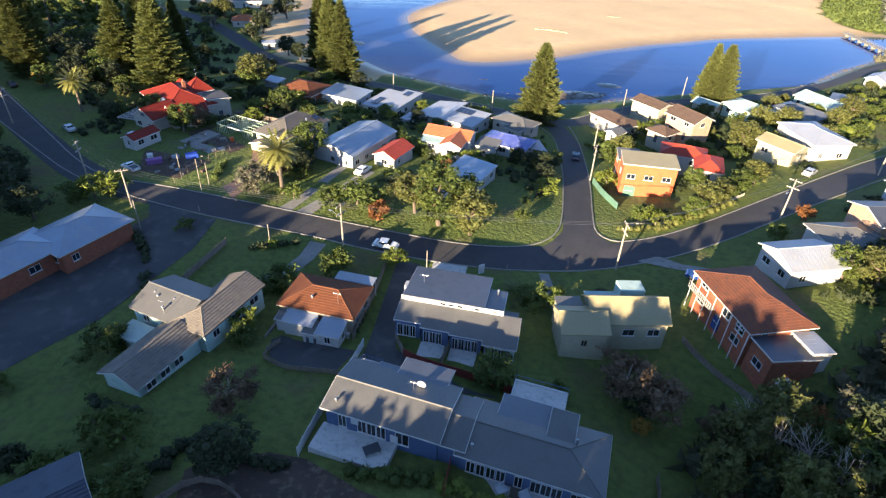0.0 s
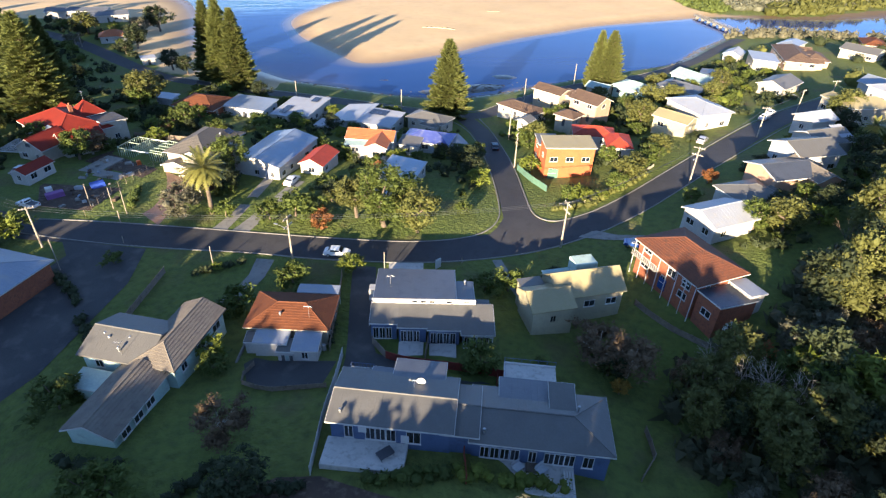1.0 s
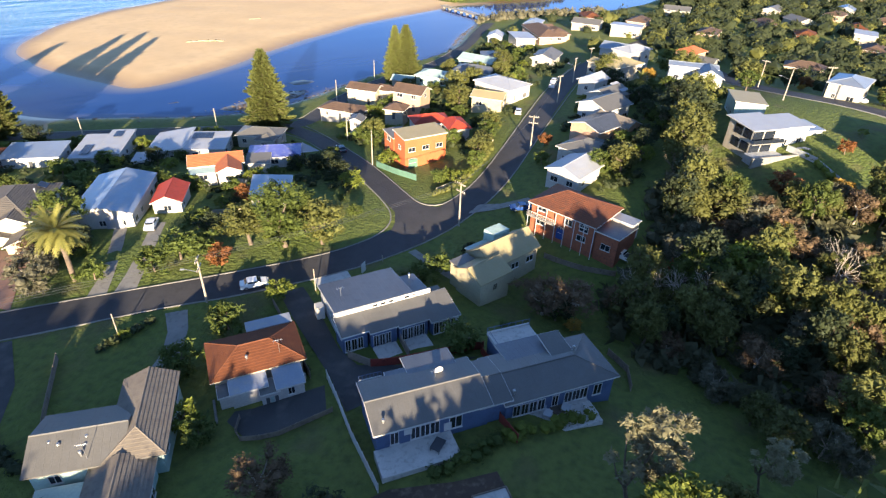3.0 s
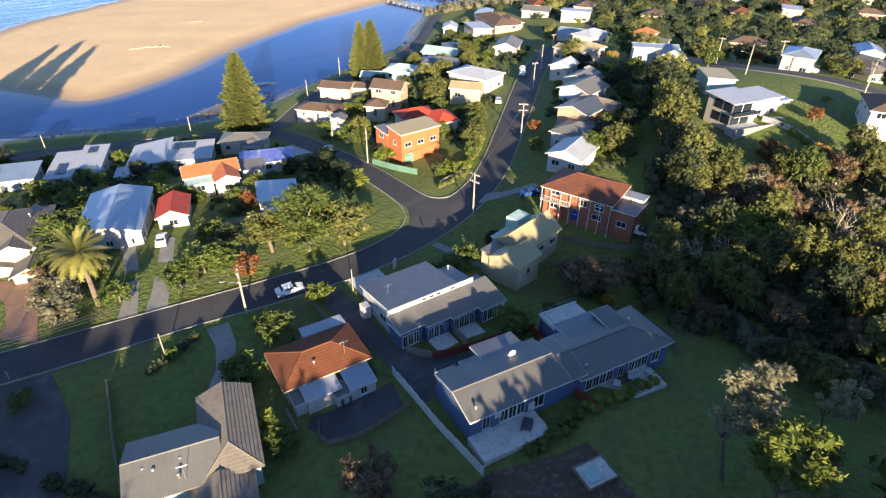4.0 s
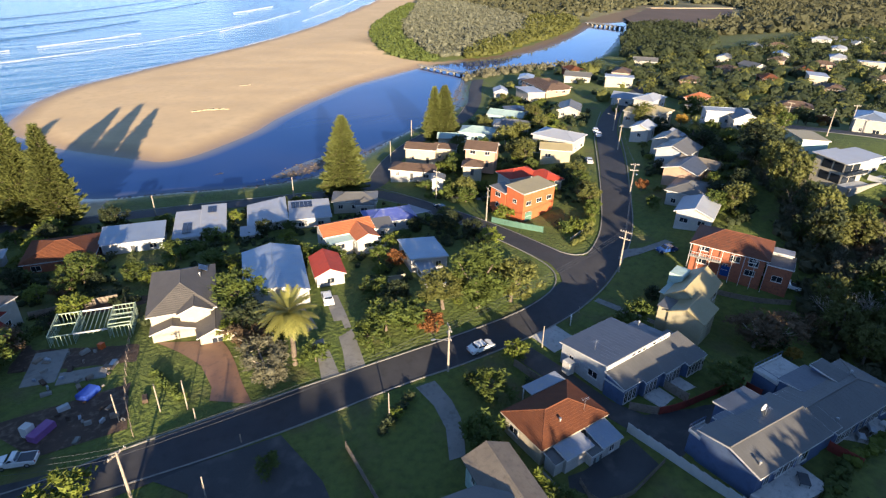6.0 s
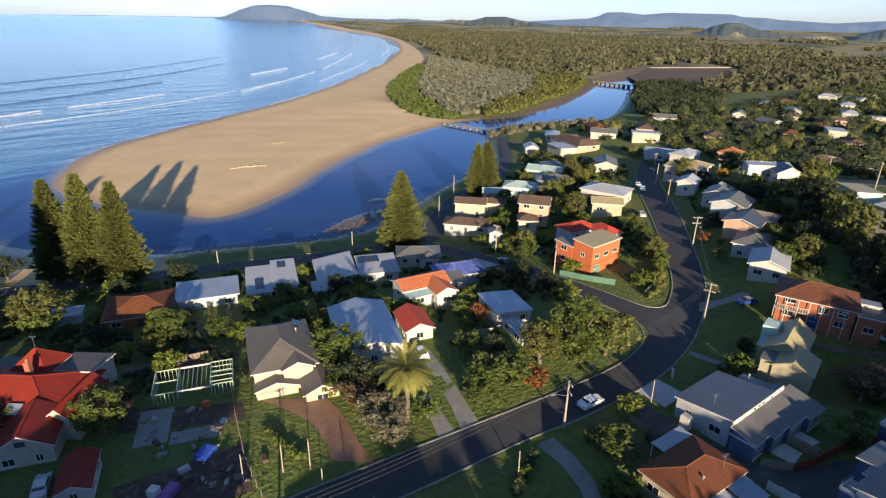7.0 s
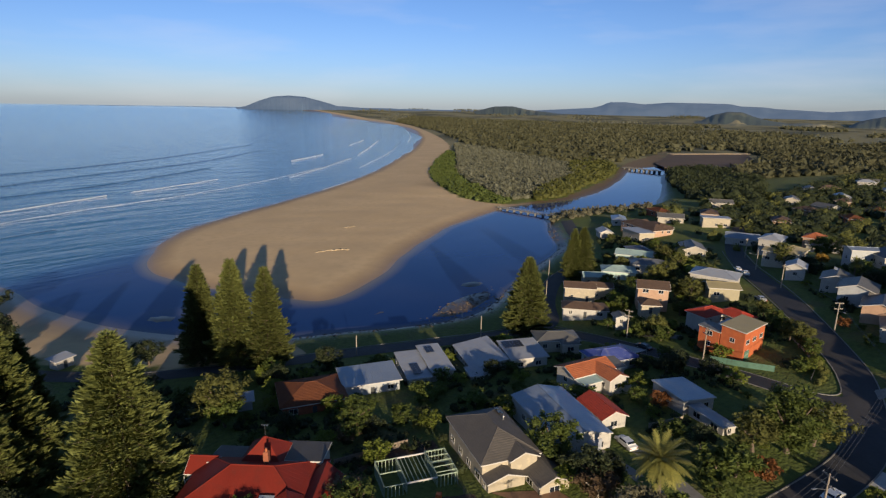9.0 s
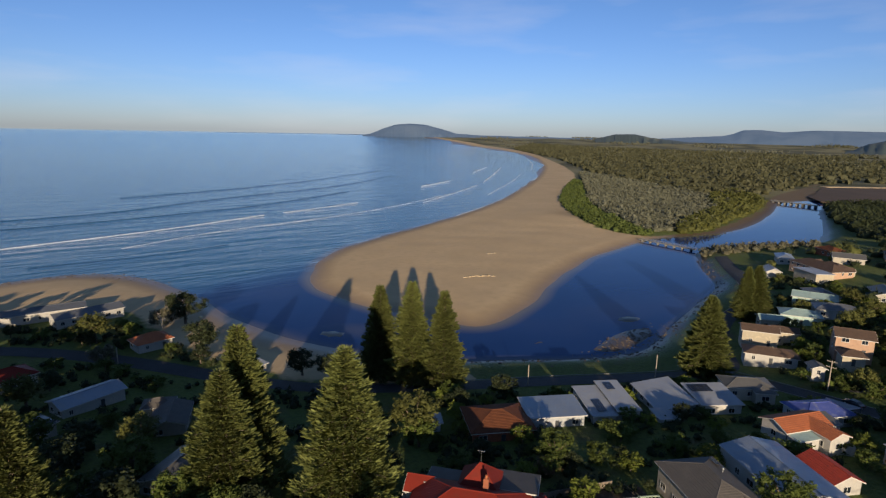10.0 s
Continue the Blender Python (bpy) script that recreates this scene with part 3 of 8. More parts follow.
draped("driveway", np.array([(-5.6, 78.6), (-6.8, 70), (-8.0, 60), (-8.6, 56), (-9.6, 52), (-10.2, 49.4)]), np.array([(-1.8, 77.4), (-2.6, 71), (-4.6, 61), (-4.4, 56.2), (1, 51.6), (9.6, 47.2)]), 0.06, "old_asphalt", 6, "dark asphalt shared drive between the townhouses", "driveway")
draped("driveway", np.array([(-21.6, 83.6), (-22.6, 79), (-24.6, 75), (-28.4, 71)]), np.array([(-18.6, 82.6), (-20, 78), (-22.2, 74), (-26.4, 70)]), 0.05, "concrete", 4, "cracked pale concrete drive across a shaded lawn", "driveway")
draped("driveway", np.array([(36.4, 80.6), (41, 78), (45.6, 75.6), (48.6, 74)]), np.array([(40.4, 82), (43.6, 78.8), (47, 77), (49, 76)]), 0.06, "concrete", 4, "concrete drive beside the brick house", "driveway")
draped("driveway", np.array([(0.6, 78.4), (-0.4, 73.2)]), np.array([(6.4, 77.4), (5.4, 72.2)]), 0.055, "paving", 4, "pale concrete forecourt by the street", "driveway")
draped("car_park", np.array([(-55.2, 95.2), (-53, 90), (-56.6, 83.4), (-61, 74), (-66.6, 64), (-72, 52)]), np.array([(-40.4, 90), (-41.2, 80), (-44.8, 70), (-48, 61), (-53, 54), (-60, 44)]), 0.06, "old_asphalt", 8,
       "worn dark asphalt car park beside a brick hall", "car park")
draped("footpath", np.array([(18.5, 76.4), (19, 70), (20, 64)]), np.array([(20.2, 76.4), (20.8, 70), (21.4, 64)]), 0.05, "concrete", 3, "cracked concrete path over the lawn", "footpath")
draped("driveway", np.array([(48, 140), (50, 132), (50.6, 126)]), np.array([(44, 137), (46.6, 131), (47.8, 125.4)]), 0.06, "concrete", 4, "pale concrete drive off the side street", "driveway")
draped("building_site", np.array([(-53.6, 105.6), (-50.4, 113), (-45.8, 121), (-36.5, 140)]), np.array([(-63.5, 109), (-66, 118), (-60.4, 132), (-50, 147)]), 0.05, "earth", 8, "churned bare earth of a building site", "earth")
draped("yard", np.array([(-22.0, 57.6), (-21.4, 54.0), (-18.4, 51.8), (-12.0, 51.0)]), np.array([(-20.6, 58.6), (-18.6, 57.6), (-15.0, 56.8), (-9.8, 55.6)]), 0.05, "old_asphalt", 6, "worn dark paved yard behind the cottage", "yard")
draped("garden_bed", np.array([(-25.0, 35.0), (-17.0, 37.4), (-12.6, 36.6), (-6.6, 33.0), (-2.2, 31.2)]), np.array([(-24.0, 26.0), (-17.0, 25.0), (-12.6, 24.4), (-7.6, 24.0), (-4.6, 23.6)]), 0.05, "earth", 6, "dark bare vegetable plot behind the townhouses", "earth")

# ---- how things are put together ----


def part(name, verts, faces, material, parent, label="", smooth=False):
    ob = mesh_object(name, verts, faces, material, parent, smooth)
    if label:
        tagged(ob, label)
    return ob


FOOT = []


def thing(name, x, y, angle=0.0, label="", category="", group="", z=None, kind=""):
    e = new(name)
    if name == "house":
        FOOT.append((x, y))
    e.empty_display_size = 0.5
    e.matrix_world = pose(x, y, ground_z(x, y) if z is None else z, 0, 0, angle)
    return tagged(e, label, category, group, kind)


BOX_F = [(0, 3, 2, 1), (4, 5, 6, 7), (0, 1, 5, 4), (1, 2, 6, 5), (2, 3, 7, 6), (3, 0, 4, 7)]


def box(x0, y0, z0, x1, y1, z1):
    return [(x0, y0, z0), (x1, y0, z0), (x1, y1, z0), (x0, y1, z0), (x0, y0, z1), (x1, y0, z1), (x1, y1, z1), (x0, y1, z1)], list(BOX_F)


def bevel_box(x0, y0, z0, x1, y1, z1, c=0.05):
    """A box whose upper edges are cut back."""
    v = [(x0, y0, z0), (x1, y0, z0), (x1, y1, z0), (x0, y1, z0), (x0, y0, z1 - c), (x1, y0, z1 - c), (x1, y1, z1 - c), (x0, y1, z1 - c),
         (x0 + c, y0 + c, z1), (x1 - c, y0 + c, z1), (x1 - c, y1 - c, z1), (x0 + c, y1 - c, z1)]
    f = [(0, 3, 2, 1), (0, 1, 5, 4), (1, 2, 6, 5), (2, 3, 7, 6), (3, 0, 4, 7), (4, 5, 9, 8), (5, 6, 10, 9), (6, 7, 11, 10), (7, 4, 8, 11), (8, 9, 10, 11)]
    return v, f


def join(*pieces):
    v, f = [], []
    for pv, pf in pieces:
        o = len(v)
        v += list(pv)
        f += [tuple(i + o for i in q) for q in pf]
    return v, f


def moved(piece, m):
    return [tuple(m @ Vector(v)) for v in piece[0]], piece[1]


def tube(a, b, r0, r1, sides=8):
    a, b = Vector(a), Vector(b)
    d = (b - a).normalized()
    u = d.orthogonal().normalized()
    w = d.cross(u)
    v = [tuple(c + (u * math.cos(k * math.tau / sides) + w * math.sin(k * math.tau / sides)) * r) for c, r in ((a, r0), (b, r1)) for k in range(sides)]
    f = [(k, (k + 1) % sides, sides + (k + 1) % sides, sides + k) for k in range(sides)]
    return v, f + [tuple(range(sides))[::-1], tuple(range(sides, 2 * sides))]


# ---- houses ----
RIB = {"metal": (0.76, 0.05, 0.012), "tile": (0.42, 0.07, 0.07), "flat": None}


def roof_plane(a, b, c, d, style, thick=0.14):
    """One roof slope: eave from a to b, upper edge from d (over a) to c (over b), with ribs down the slope or courses along it."""
    a, b, c, d = (Vector(q) for q in (a, b, c, d))
    nrm = (b - a).cross(((c + d) / 2) - a).normalized()
    if nrm.z < 0:
        nrm = -nrm
    off = nrm * thick
    tri = (c - d).length < 0.05
    low = [a, b, c] + ([] if tri else [d])
    k = len(low)
    v = [tuple(q) for q in low] + [tuple(q + off * 0.96) for q in low]
    f = [tuple(range(k))[::-1], tuple(range(k, 2 * k))] + [(i, (i + 1) % k, k + (i + 1) % k, k + i) for i in range(k)]
    if not RIB[style]:
        return v, f
    v = [tuple(q) for q in low] + [tuple(q + off) for q in low]
    slab = (v, f[:1] + f[2:])
    step, wide, high = RIB[style]
    along, span = (b - a).normalized(), (b - a).length
    V, F = [], []
    if style == "metal":
        up = (d - a) - along * (d - a).dot(along)
        run = up.length
        up = up.normalized()
        left, right = (d - a).dot(along), (b - c).dot(along)
        cuts = [(0.0, 0.0)]
        for i in range(int(span / step)):
            s = (i + 0.5) * step
            cuts += [(s - wide / 2, 0.0), (s, high), (s + wide / 2, 0.0)]
        cuts.append((span, 0.0))
        for e in (left, span - right):
            if 0.05 < e < span - 0.05:
                cuts.append((e, 0.0))
        for s, h in sorted(cuts):
            r = run * max(0.0, min(1.0, s / left if left > 0.05 else 1.0, (span - s) / right if right > 0.05 else 1.0))
            q = a + along * s + off + nrm * h
            V += [tuple(q), tuple(q + up * r)]
        F = [(2 * i, 2 * i + 2, 2 * i + 3, 2 * i + 1) for i in range(len(V) // 2 - 1)]
    else:
        rows = max(2, int((((c + d) / 2) - ((a + b) / 2)).length / step))
        for t, h in [(0.0, 0.0)] + [q for i in range(rows) for q in ((i / rows, high), ((i + 1) / rows, 0.0))]:
            V += [tuple(a + (d - a) * t + off + nrm * h), tuple(b + (c - b) * t + off + nrm * h)]
        F = [(2 * i, 2 * i + 1, 2 * i + 3, 2 * i + 2) for i in range(len(V) // 2 - 1)]
    return join(slab, (V, F))


def welded(piece):
    """The same shape with coinciding corners made one."""
    seen, remap, out = {}, [], []
    for v in piece[0]:
        key = tuple(round(c, 3) for c in v)
        if key not in seen:
            seen[key] = len(out)
            out.append(v)
        remap.append(seen[key])
    faces = []
    for f in piece[1]:
        g = [remap[i] for i in f]
        g = [i for k, i in enumerate(g) if i != g[k - 1]]
        if len(set(g)) == len(g) and len(g) > 2:
            faces.append(tuple(g))
    return out, faces


def cap(p0, p1, r=0.13):
    return tube(p0, p1, r, r, 6)


WIN_MESH = {}


def window(parent, m, w, h, frame="white_paint"):
    """A window set 3 cm into its wall: the pane, with its frame with the sill as a part of it."""
    key = (round(w, 1), round(h, 1), frame)
    if key not in WIN_MESH:
        t = 0.07
        v, f = join(box(-w / 2, -0.05, 0, -w / 2 + t, 0.05, h), box(w / 2 - t, -0.05, 0, w / 2, 0.05, h), box(-w / 2 + t, -0.05, 0, w / 2 - t, 0.05, t),
                    box(-w / 2 + t, -0.05, h - t, w / 2 - t, 0.05, h), box(-t / 2, -0.04, t, t / 2, 0.04, h - t))
        v, f = join((v, f), bevel_box(-w / 2 - 0.06, -0.13, -0.07, w / 2 + 0.06, 0.02, 0.0, 0.015))
        fr = bpy.data.meshes.new("window_frame")
        fr.from_pydata(v, [], f)
        fr.materials.append(MATS[frame])
        v, f = box(-w / 2 + t, -0.015, t, w / 2 - t, 0.015, h - t)
        pa = bpy.data.meshes.new("window")
        pa.from_pydata(v, [], f)
        pa.materials.append(MATS["glass_dark"])
        WIN_MESH[key] = (pa, fr)
    pa, fr = WIN_MESH[key]
    o = new("window", pa)
    o.parent = parent
    o.matrix_basis = m
    q = new("window_frame", fr)
    q.parent = o
    return o


def ring(points, high=0.19, out=0.06):
    """A closed board along the roof's edge."""
    v, k = [], len(points)
    for x, y, z in points:
        ox, oy = math.copysign(out, x), (0.0 if abs(y) < 0.01 else math.copysign(out, y))
        v += [(x - ox * 0.1, y - oy * 0.1, z - high * 0.45), (x + ox, y + oy, z - high * 0.45), (x + ox, y + oy, z + high * 0.55), (x - ox * 0.1, y - oy * 0.1, z + high * 0.55)]
    f = []
    for i in range(k):
        a, b = 4 * i, 4 * ((i + 1) % k)
        f += [(a + j, b + j, b + (j + 1) % 4, a + (j + 1) % 4) for j in range(4)]
    return v, f


def block(parent, ox, oy, rot, L, W, h, roof="gable", pitch=22, rm="metal_grey", wm="wall_white", style="metal", over=0.5, wins=True, base=0.0, sink=1.6, rng=None, fascia="white_paint", door=False, win_h=1.2, storeys=1, lean=0.0, ridge=True, fw="white_paint"):
    """One building block in its house's own axes: walls, roof, fascia, ridge cap, windows and a door. L runs along the ridge."""
    rng = rng or random.Random(int(ox * 7 + oy * 13 + L * 31 + W * 17))
    M = pose(ox, oy, base, 0, 0, rot)
    hl, hw = L / 2 - over, W / 2 - over
    rise = math.tan(radians(pitch)) * W / 2
    wall_top = h + math.tan(radians(pitch)) * over if roof in ("gable", "hip") else h
    # walls, 0.2 m thick at the top edge, as one closed shell
    v, f = box(-hl, -hw, -sink, hl, hw, h)
    if roof == "gable":
        inner = h + math.tan(radians(pitch)) * hw
        g = [(-hl, -hw, h), (-hl, hw, h), (-hl, 0, inner), (hl, -hw, h), (hl, hw, h), (hl, 0, inner)]
        v, f = join((v, f), (g, [(0, 2, 1), (3, 4, 5), (0, 3, 5, 2), (1, 2, 5, 4)]))
    elif roof == "half_hip":
        inner = h + math.tan(radians(pitch)) * hw
        g = [(hl, -hw, h), (hl, hw, h), (hl, 0, inner), (-hl, -hw, h), (-hl, hw, h), (-hl + hw, 0, inner)]
        v, f = join((v, f), (g, [(0, 1, 2), (0, 2, 5, 3), (1, 4, 5, 2), (3, 5, 4)]))
    elif roof == "skillion":
        hi = math.tan(radians(pitch)) * 2 * hw
        v, f = join((v, f), ([(-hl, -hw, h), (hl, -hw, h), (hl, hw, h), (-hl, hw, h), (hl, hw, h + hi), (-hl, hw, h + hi)], [(0, 1, 4, 5), (1, 2, 4), (0, 5, 3), (2, 3, 5, 4)]))
    wall = part("wall", *moved((v, f), M), wm, parent)
    e = h - math.tan(radians(pitch)) * over if roof != "flat" else h
    X, Y = L / 2, W / 2
    caps = []
    if roof == "gable":
        r = e + rise
        p = join(roof_plane((-X, -Y, e), (X, -Y, e), (X, 0, r), (-X, 0, r), style), roof_plane((X, Y, e), (-X, Y, e), (-X, 0, r), (X, 0, r), style))
        caps = [cap((-X, 0, r + 0.13), (X, 0, r + 0.13))]
        fas = ring([(-X, -Y, e), (X, -Y, e), (X, 0, r), (X, Y, e), (-X, Y, e), (-X, 0, r)])
    elif roof == "half_hip":
        r, k = e + rise, W / 2
        p = join(roof_plane((-X, -Y, e), (X, -Y, e), (X, 0, r), (-X + k, 0, r), style), roof_plane((X, Y, e), (-X, Y, e), (-X + k, 0, r), (X, 0, r), style), roof_plane((-X, Y, e), (-X, -Y, e), (-X + k, 0, r), (-X + k, 0, r), style))
        caps = [cap((-X + k, 0, r + 0.13), (X, 0, r + 0.13))] + [cap((-X, sy * Y, e + 0.12), (-X + k, 0, r + 0.13), 0.1) for sy in (-1, 1)]
        fas = ring([(-X, -Y, e), (X, -Y, e), (X, 0, r), (X, Y, e), (-X, Y, e)])
    elif roof == "hip":
        k = min(W / 2, L / 2 - 0.02)
        r = e + rise
        p = join(roof_plane((-X, -Y, e), (X, -Y, e), (X - k, 0, r), (-X + k, 0, r), style), roof_plane((X, Y, e), (-X, Y, e), (-X + k, 0, r), (X - k, 0, r), style),
                 roof_plane((X, -Y, e), (X, Y, e), (X - k, 0, r), (X - k, 0, r), style), roof_plane((-X, Y, e), (-X, -Y, e), (-X + k, 0, r), (-X + k, 0, r), style))
        caps = [cap((-X + k, 0, r + 0.13), (X - k, 0, r + 0.13))] if L > W + 0.3 else []
        caps += [cap((sx * X, sy * Y, e + 0.12), (sx * (X - k), 0, r + 0.13), 0.1) for sx in (-1, 1) for sy in (-1, 1)]
        fas = ring([(-X, -Y, e), (X, -Y, e), (X, Y, e), (-X, Y, e)], 0.16)
    else:
        hi = math.tan(radians(pitch)) * W
        p = roof_plane((-X, -Y, e), (X, -Y, e), (X, Y, e + hi), (-X, Y, e + hi), style)
        fas = ring([(-X, -Y, e), (X, -Y, e), (X, Y, e + hi), (-X, Y, e + hi)])
    part("roof", *welded(moved(p, M)), rm, parent)
    if caps and ridge:
        part("ridge_cap", *moved(join(*caps), M), rm, parent)
    part("fascia", *moved(fas, M), fascia, parent)
    if wins:
        for side, (length, nx, ny, at) in enumerate(((2 * hl, 0, -1, hw), (2 * hl, 0, 1, hw), (2 * hw, -1, 0, hl), (2 * hw, 1, 0, hl))):
            count = max(1, int(length / 3.4)) if length > 2.6 else 0
            turn = (0, 180, -90, 90)[side]
            for st in range(storeys):
                for i in range(count):
                    if rng.random() < 0.15:
                        continue
                    s = (i + 0.5) / count * length - length / 2
                    w = rng.choice((0.9, 1.2, 1.5, 1.8)) if length > 4 else 0.9
                    z = 0.95 + st * 2.8
                    if z + win_h > h - 0.1:
                        continue
                    px, py = (s, ny * (at + 0.005)) if nx == 0 else (nx * (at + 0.005), s)
                    if door and side == 0 and i == count // 2 and st == 0:
                        dv, df = bevel_box(-0.45, -0.06, 0.02, 0.45, 0.03, 2.06, 0.02)
                        dr = part("door", *moved((dv, df), M @ pose(px, py, 0, 0, 0, turn)), "dark_frame" if wm != "wall_blue" else "white_paint", parent)
                        part("door_handle", *moved(box(0.3, -0.1, 1.0, 0.36, -0.06, 1.12), M @ pose(px, py, 0, 0, 0, turn)), "steel", dr)
                        continue
                    window(parent, M @ pose(px, py, z, 0, 0, turn), w, win_h, fw)
    return M


def house(x, y, ang, label, category="house", z=None, group=""):
    return thing("house", x, y, ang, label, category, group, z)


def simple(x, y, L, W, ang, h, roof, pitch, rm, wm, style, label, dz=0.0, **kw):
    hs = house(x, y, ang, label, z=ground_z(x, y) + dz)
    block(hs, 0, 0, 0, L, W, h, roof, pitch, rm, wm, style, door=True, **kw)
    return hs


def antenna(parent, x, y, z, h=1.6):
    v, f = join(tube((x, y, z - 0.3), (x, y, z + h), 0.03, 0.025, 6), tube((x - 0.6, y, z + h - 0.1), (x + 0.6, y, z + h - 0.1), 0.02, 0.02, 5), *[tube((x + k, y - 0.35, z + h - 0.1), (x + k, y + 0.35, z + h - 0.1), 0.015, 0.015, 5) for k in (-0.5, -0.2, 0.1, 0.4)])
    return part("antenna", v, f, "steel", parent)


def vent(parent, x, y, z):
    v, f = join(tube((x, y, z - 0.3), (x, y, z + 0.35), 0.12, 0.12, 8), tube((x, y, z + 0.35), (x, y, z + 0.55), 0.22, 0.16, 10))
    return part("roof_vent", v, f, "steel", parent)


def dish(parent, x, y, z, size=0.55):
    """A satellite dish on a short bracket."""
    v, f = [], []
    for i in range(4):
        r = size * i / 3
        for k in range(12):
            a = k * math.tau / 12
            v.append((x + r * math.cos(a), y - 0.25 * size * (1 - (i / 3) ** 2) - 0.1, z + 0.6 + r * math.sin(a)))
    for i in range(3):
        for k in range(12):
            f.append((i * 12 + k, i * 12 + (k + 1) % 12, (i + 1) * 12 + (k + 1) % 12, (i + 1) * 12 + k))
    v, f = join((v, f), tube((x, y, z - 0.2), (x, y, z + 0.6), 0.04, 0.04, 6))
    return part("satellite_dish", v, f, "white_paint", parent)


def solar(parent, m, cols, rows):
    """Solar panels on their rails, lying on a roof."""
    for i in range(cols):
        for j in range(rows):
            v, f = bevel_box(i * 1.05, j * 1.7, 0.08, i * 1.05 + 1.0, j * 1.7 + 1.62, 0.13, 0.02)
            part("solar_panel", *moved((v, f), m), "panel_dark", parent)
    part("rail", *moved(join(box(0, 0.3, 0.0, cols * 1.05, 0.36, 0.08), box(0, rows * 1.7 - 0.5, 0.0, cols * 1.05, rows * 1.7 - 0.44, 0.08)), m), "steel", parent)

# ---- the houses below the flight ----
# red-tiled cottage with a lean-to of tin roofs
hs = house(-15.2, 64.2, -14.5, "small cottage with a hipped terracotta tile roof and tin lean-tos behind", z=13.45)
block(hs, 0, 0, 0, 11.9, 7.9, 3.3, "hip", 21, "tile_terracotta", "wall_cream", "tile", door=True, fascia="wall_cream")
block(hs, -1.7, -4.9, 0, 4.6, 3.0, 2.6, "skillion", 7, "metal_white", "wall_white", "metal", over=0.15, wins=False, sink=2.2)
block(hs, 0.6, -6.1, 0, 2.4, 2.4, 2.1, "skillion", 5, "metal_grey", "wall_white", "metal", over=0.12, wins=False, sink=2.2)
block(hs, 3.2, -5.6, 0, 3.6, 3.4, 2.4, "skillion", 9, "metal_zinc", "wall_white", "metal", over=0.15, sink=2.2)
block(hs, -4.5, -4.9, 0, 1.8, 2.0, 2.2, "skillion", 8, "metal_grey", "wall_white", "metal", over=0.12, wins=False, sink=2.2)
for k in range(3):
    part("lean_to_door", *bevel_box(0.0 + k * 0.55, -7.2, -0.6, 0.42 + k * 0.55, -7.1, 1.4, 0.02), "metal_mint" if k % 2 else "dark_frame", hs)
part("carport_roof", *bevel_box(-0.5, 4.05, 3.28, 5.75, 6.15, 3.42, 0.03), "metal_white", hs, "flat white carport roof")
for x0 in (-0.3, 5.4):
    part("carport_post", *box(x0, 5.9, -0.6, x0 + 0.12, 6.02, 3.28), "white_paint", hs)
part("hedge_wall", *bevel_box(-6.2, -7.9, -1.4, -5.9, -4.0, 0.5, 0.04), "concrete", hs)
antenna(hs, 2.9, -2.2, 4.1, 1.9)
vent(hs, -1.2, -2.0, 4.0)
part("water_heater", *tube((5.2, -4.6, -0.6), (5.2, -4.6, 1.2), 0.3, 0.3, 10), "wall_white", hs)

# townhouse by the street: an upper roof that falls to the street over a white clerestory, stepped bays below it
hs = house(-3.8, 63.0, -12.3, "blue weatherboard townhouse with stepped grey metal roofs and white trim", z=13.7)
TH = (-3.8, 63.0, 13.7, 0, 0, -12.3)
block(hs, 6.0, 4.4, 180, 12.0, 9.0, 3.35, "skillion", 7.7, "metal_blue", "wall_grey", "metal", over=0.3, fw="white_paint", sink=1.8)
block(hs, 13.3, 2.9, 180, 2.8, 6.2, 3.3, "skillion", 7.7, "metal_blue", "wall_grey", "metal", over=0.2, wins=False, sink=1.8)
for x0, x1, dep in ((-0.25, 3.7, 3.75), (3.7, 7.9, 4.35), (7.9, 12.6, 4.7), (12.6, 17.3, 5.4)):
    e = 3.72 - 0.2126 * dep
    block(hs, (x0 + x1) / 2, -dep / 2, 0, x1 - x0 + 0.02, dep, e + 0.064, "skillion", 12, "metal_grey", "wall_blue", "metal", over=0.3 if x1 > 17 else 0.2, wins=False, sink=1.4)
    n_w = max(2, int((x1 - x0 - 1.0) / 0.92))
    for i in range(n_w):
        window(hs, pose(x0 + 0.85 + i * 0.92, -dep + 0.18, 0.15, 0, 0, 0), 0.82, 2.05)
wl = part("clerestory", *bevel_box(-0.2, -0.16, 3.72, 14.8, 0.02, 4.62, 0.02), "white_paint", hs, "white clerestory strip with small dark windows")
for i in range(7):
    if i != 3:
        part("clerestory_window", *box(5.6 + i * 1.25, -0.185, 4.02, 6.35 + i * 1.25, -0.15, 4.34), "glass_dark", wl)
part("gable_trim", *bevel_box(-0.33, -3.7, 2.55, -0.2, -0.1, 2.8, 0.02), "white_paint", hs)
part("corner_board", *bevel_box(16.45, -5.32, -0.2, 17.1, -5.08, 2.2, 0.02), "white_paint", hs)
part("side_window", *box(16.6, -5.35, 1.0, 16.95, -5.31, 1.6), "glass_dark", hs)
part("side_roof", *bevel_box(14.7, -0.4, 3.3, 16.9, 1.6, 3.45, 0.02), "metal_grey", hs)
part("porch_box", *bevel_box(-1.3, 5.4, -0.4, -0.1, 6.8, 1.9), "white_paint", hs)
antenna(hs, 2.2, 4.0, 4.5, 1.2)
vent(hs, 13.4, 4.6, 4.1)
for i in range(4):
    window(hs, pose(0.34, 1.8 + i * 1.7, 1.0 + 0.5 * (i % 2), 0, 0, -90), 0.7, 0.8)
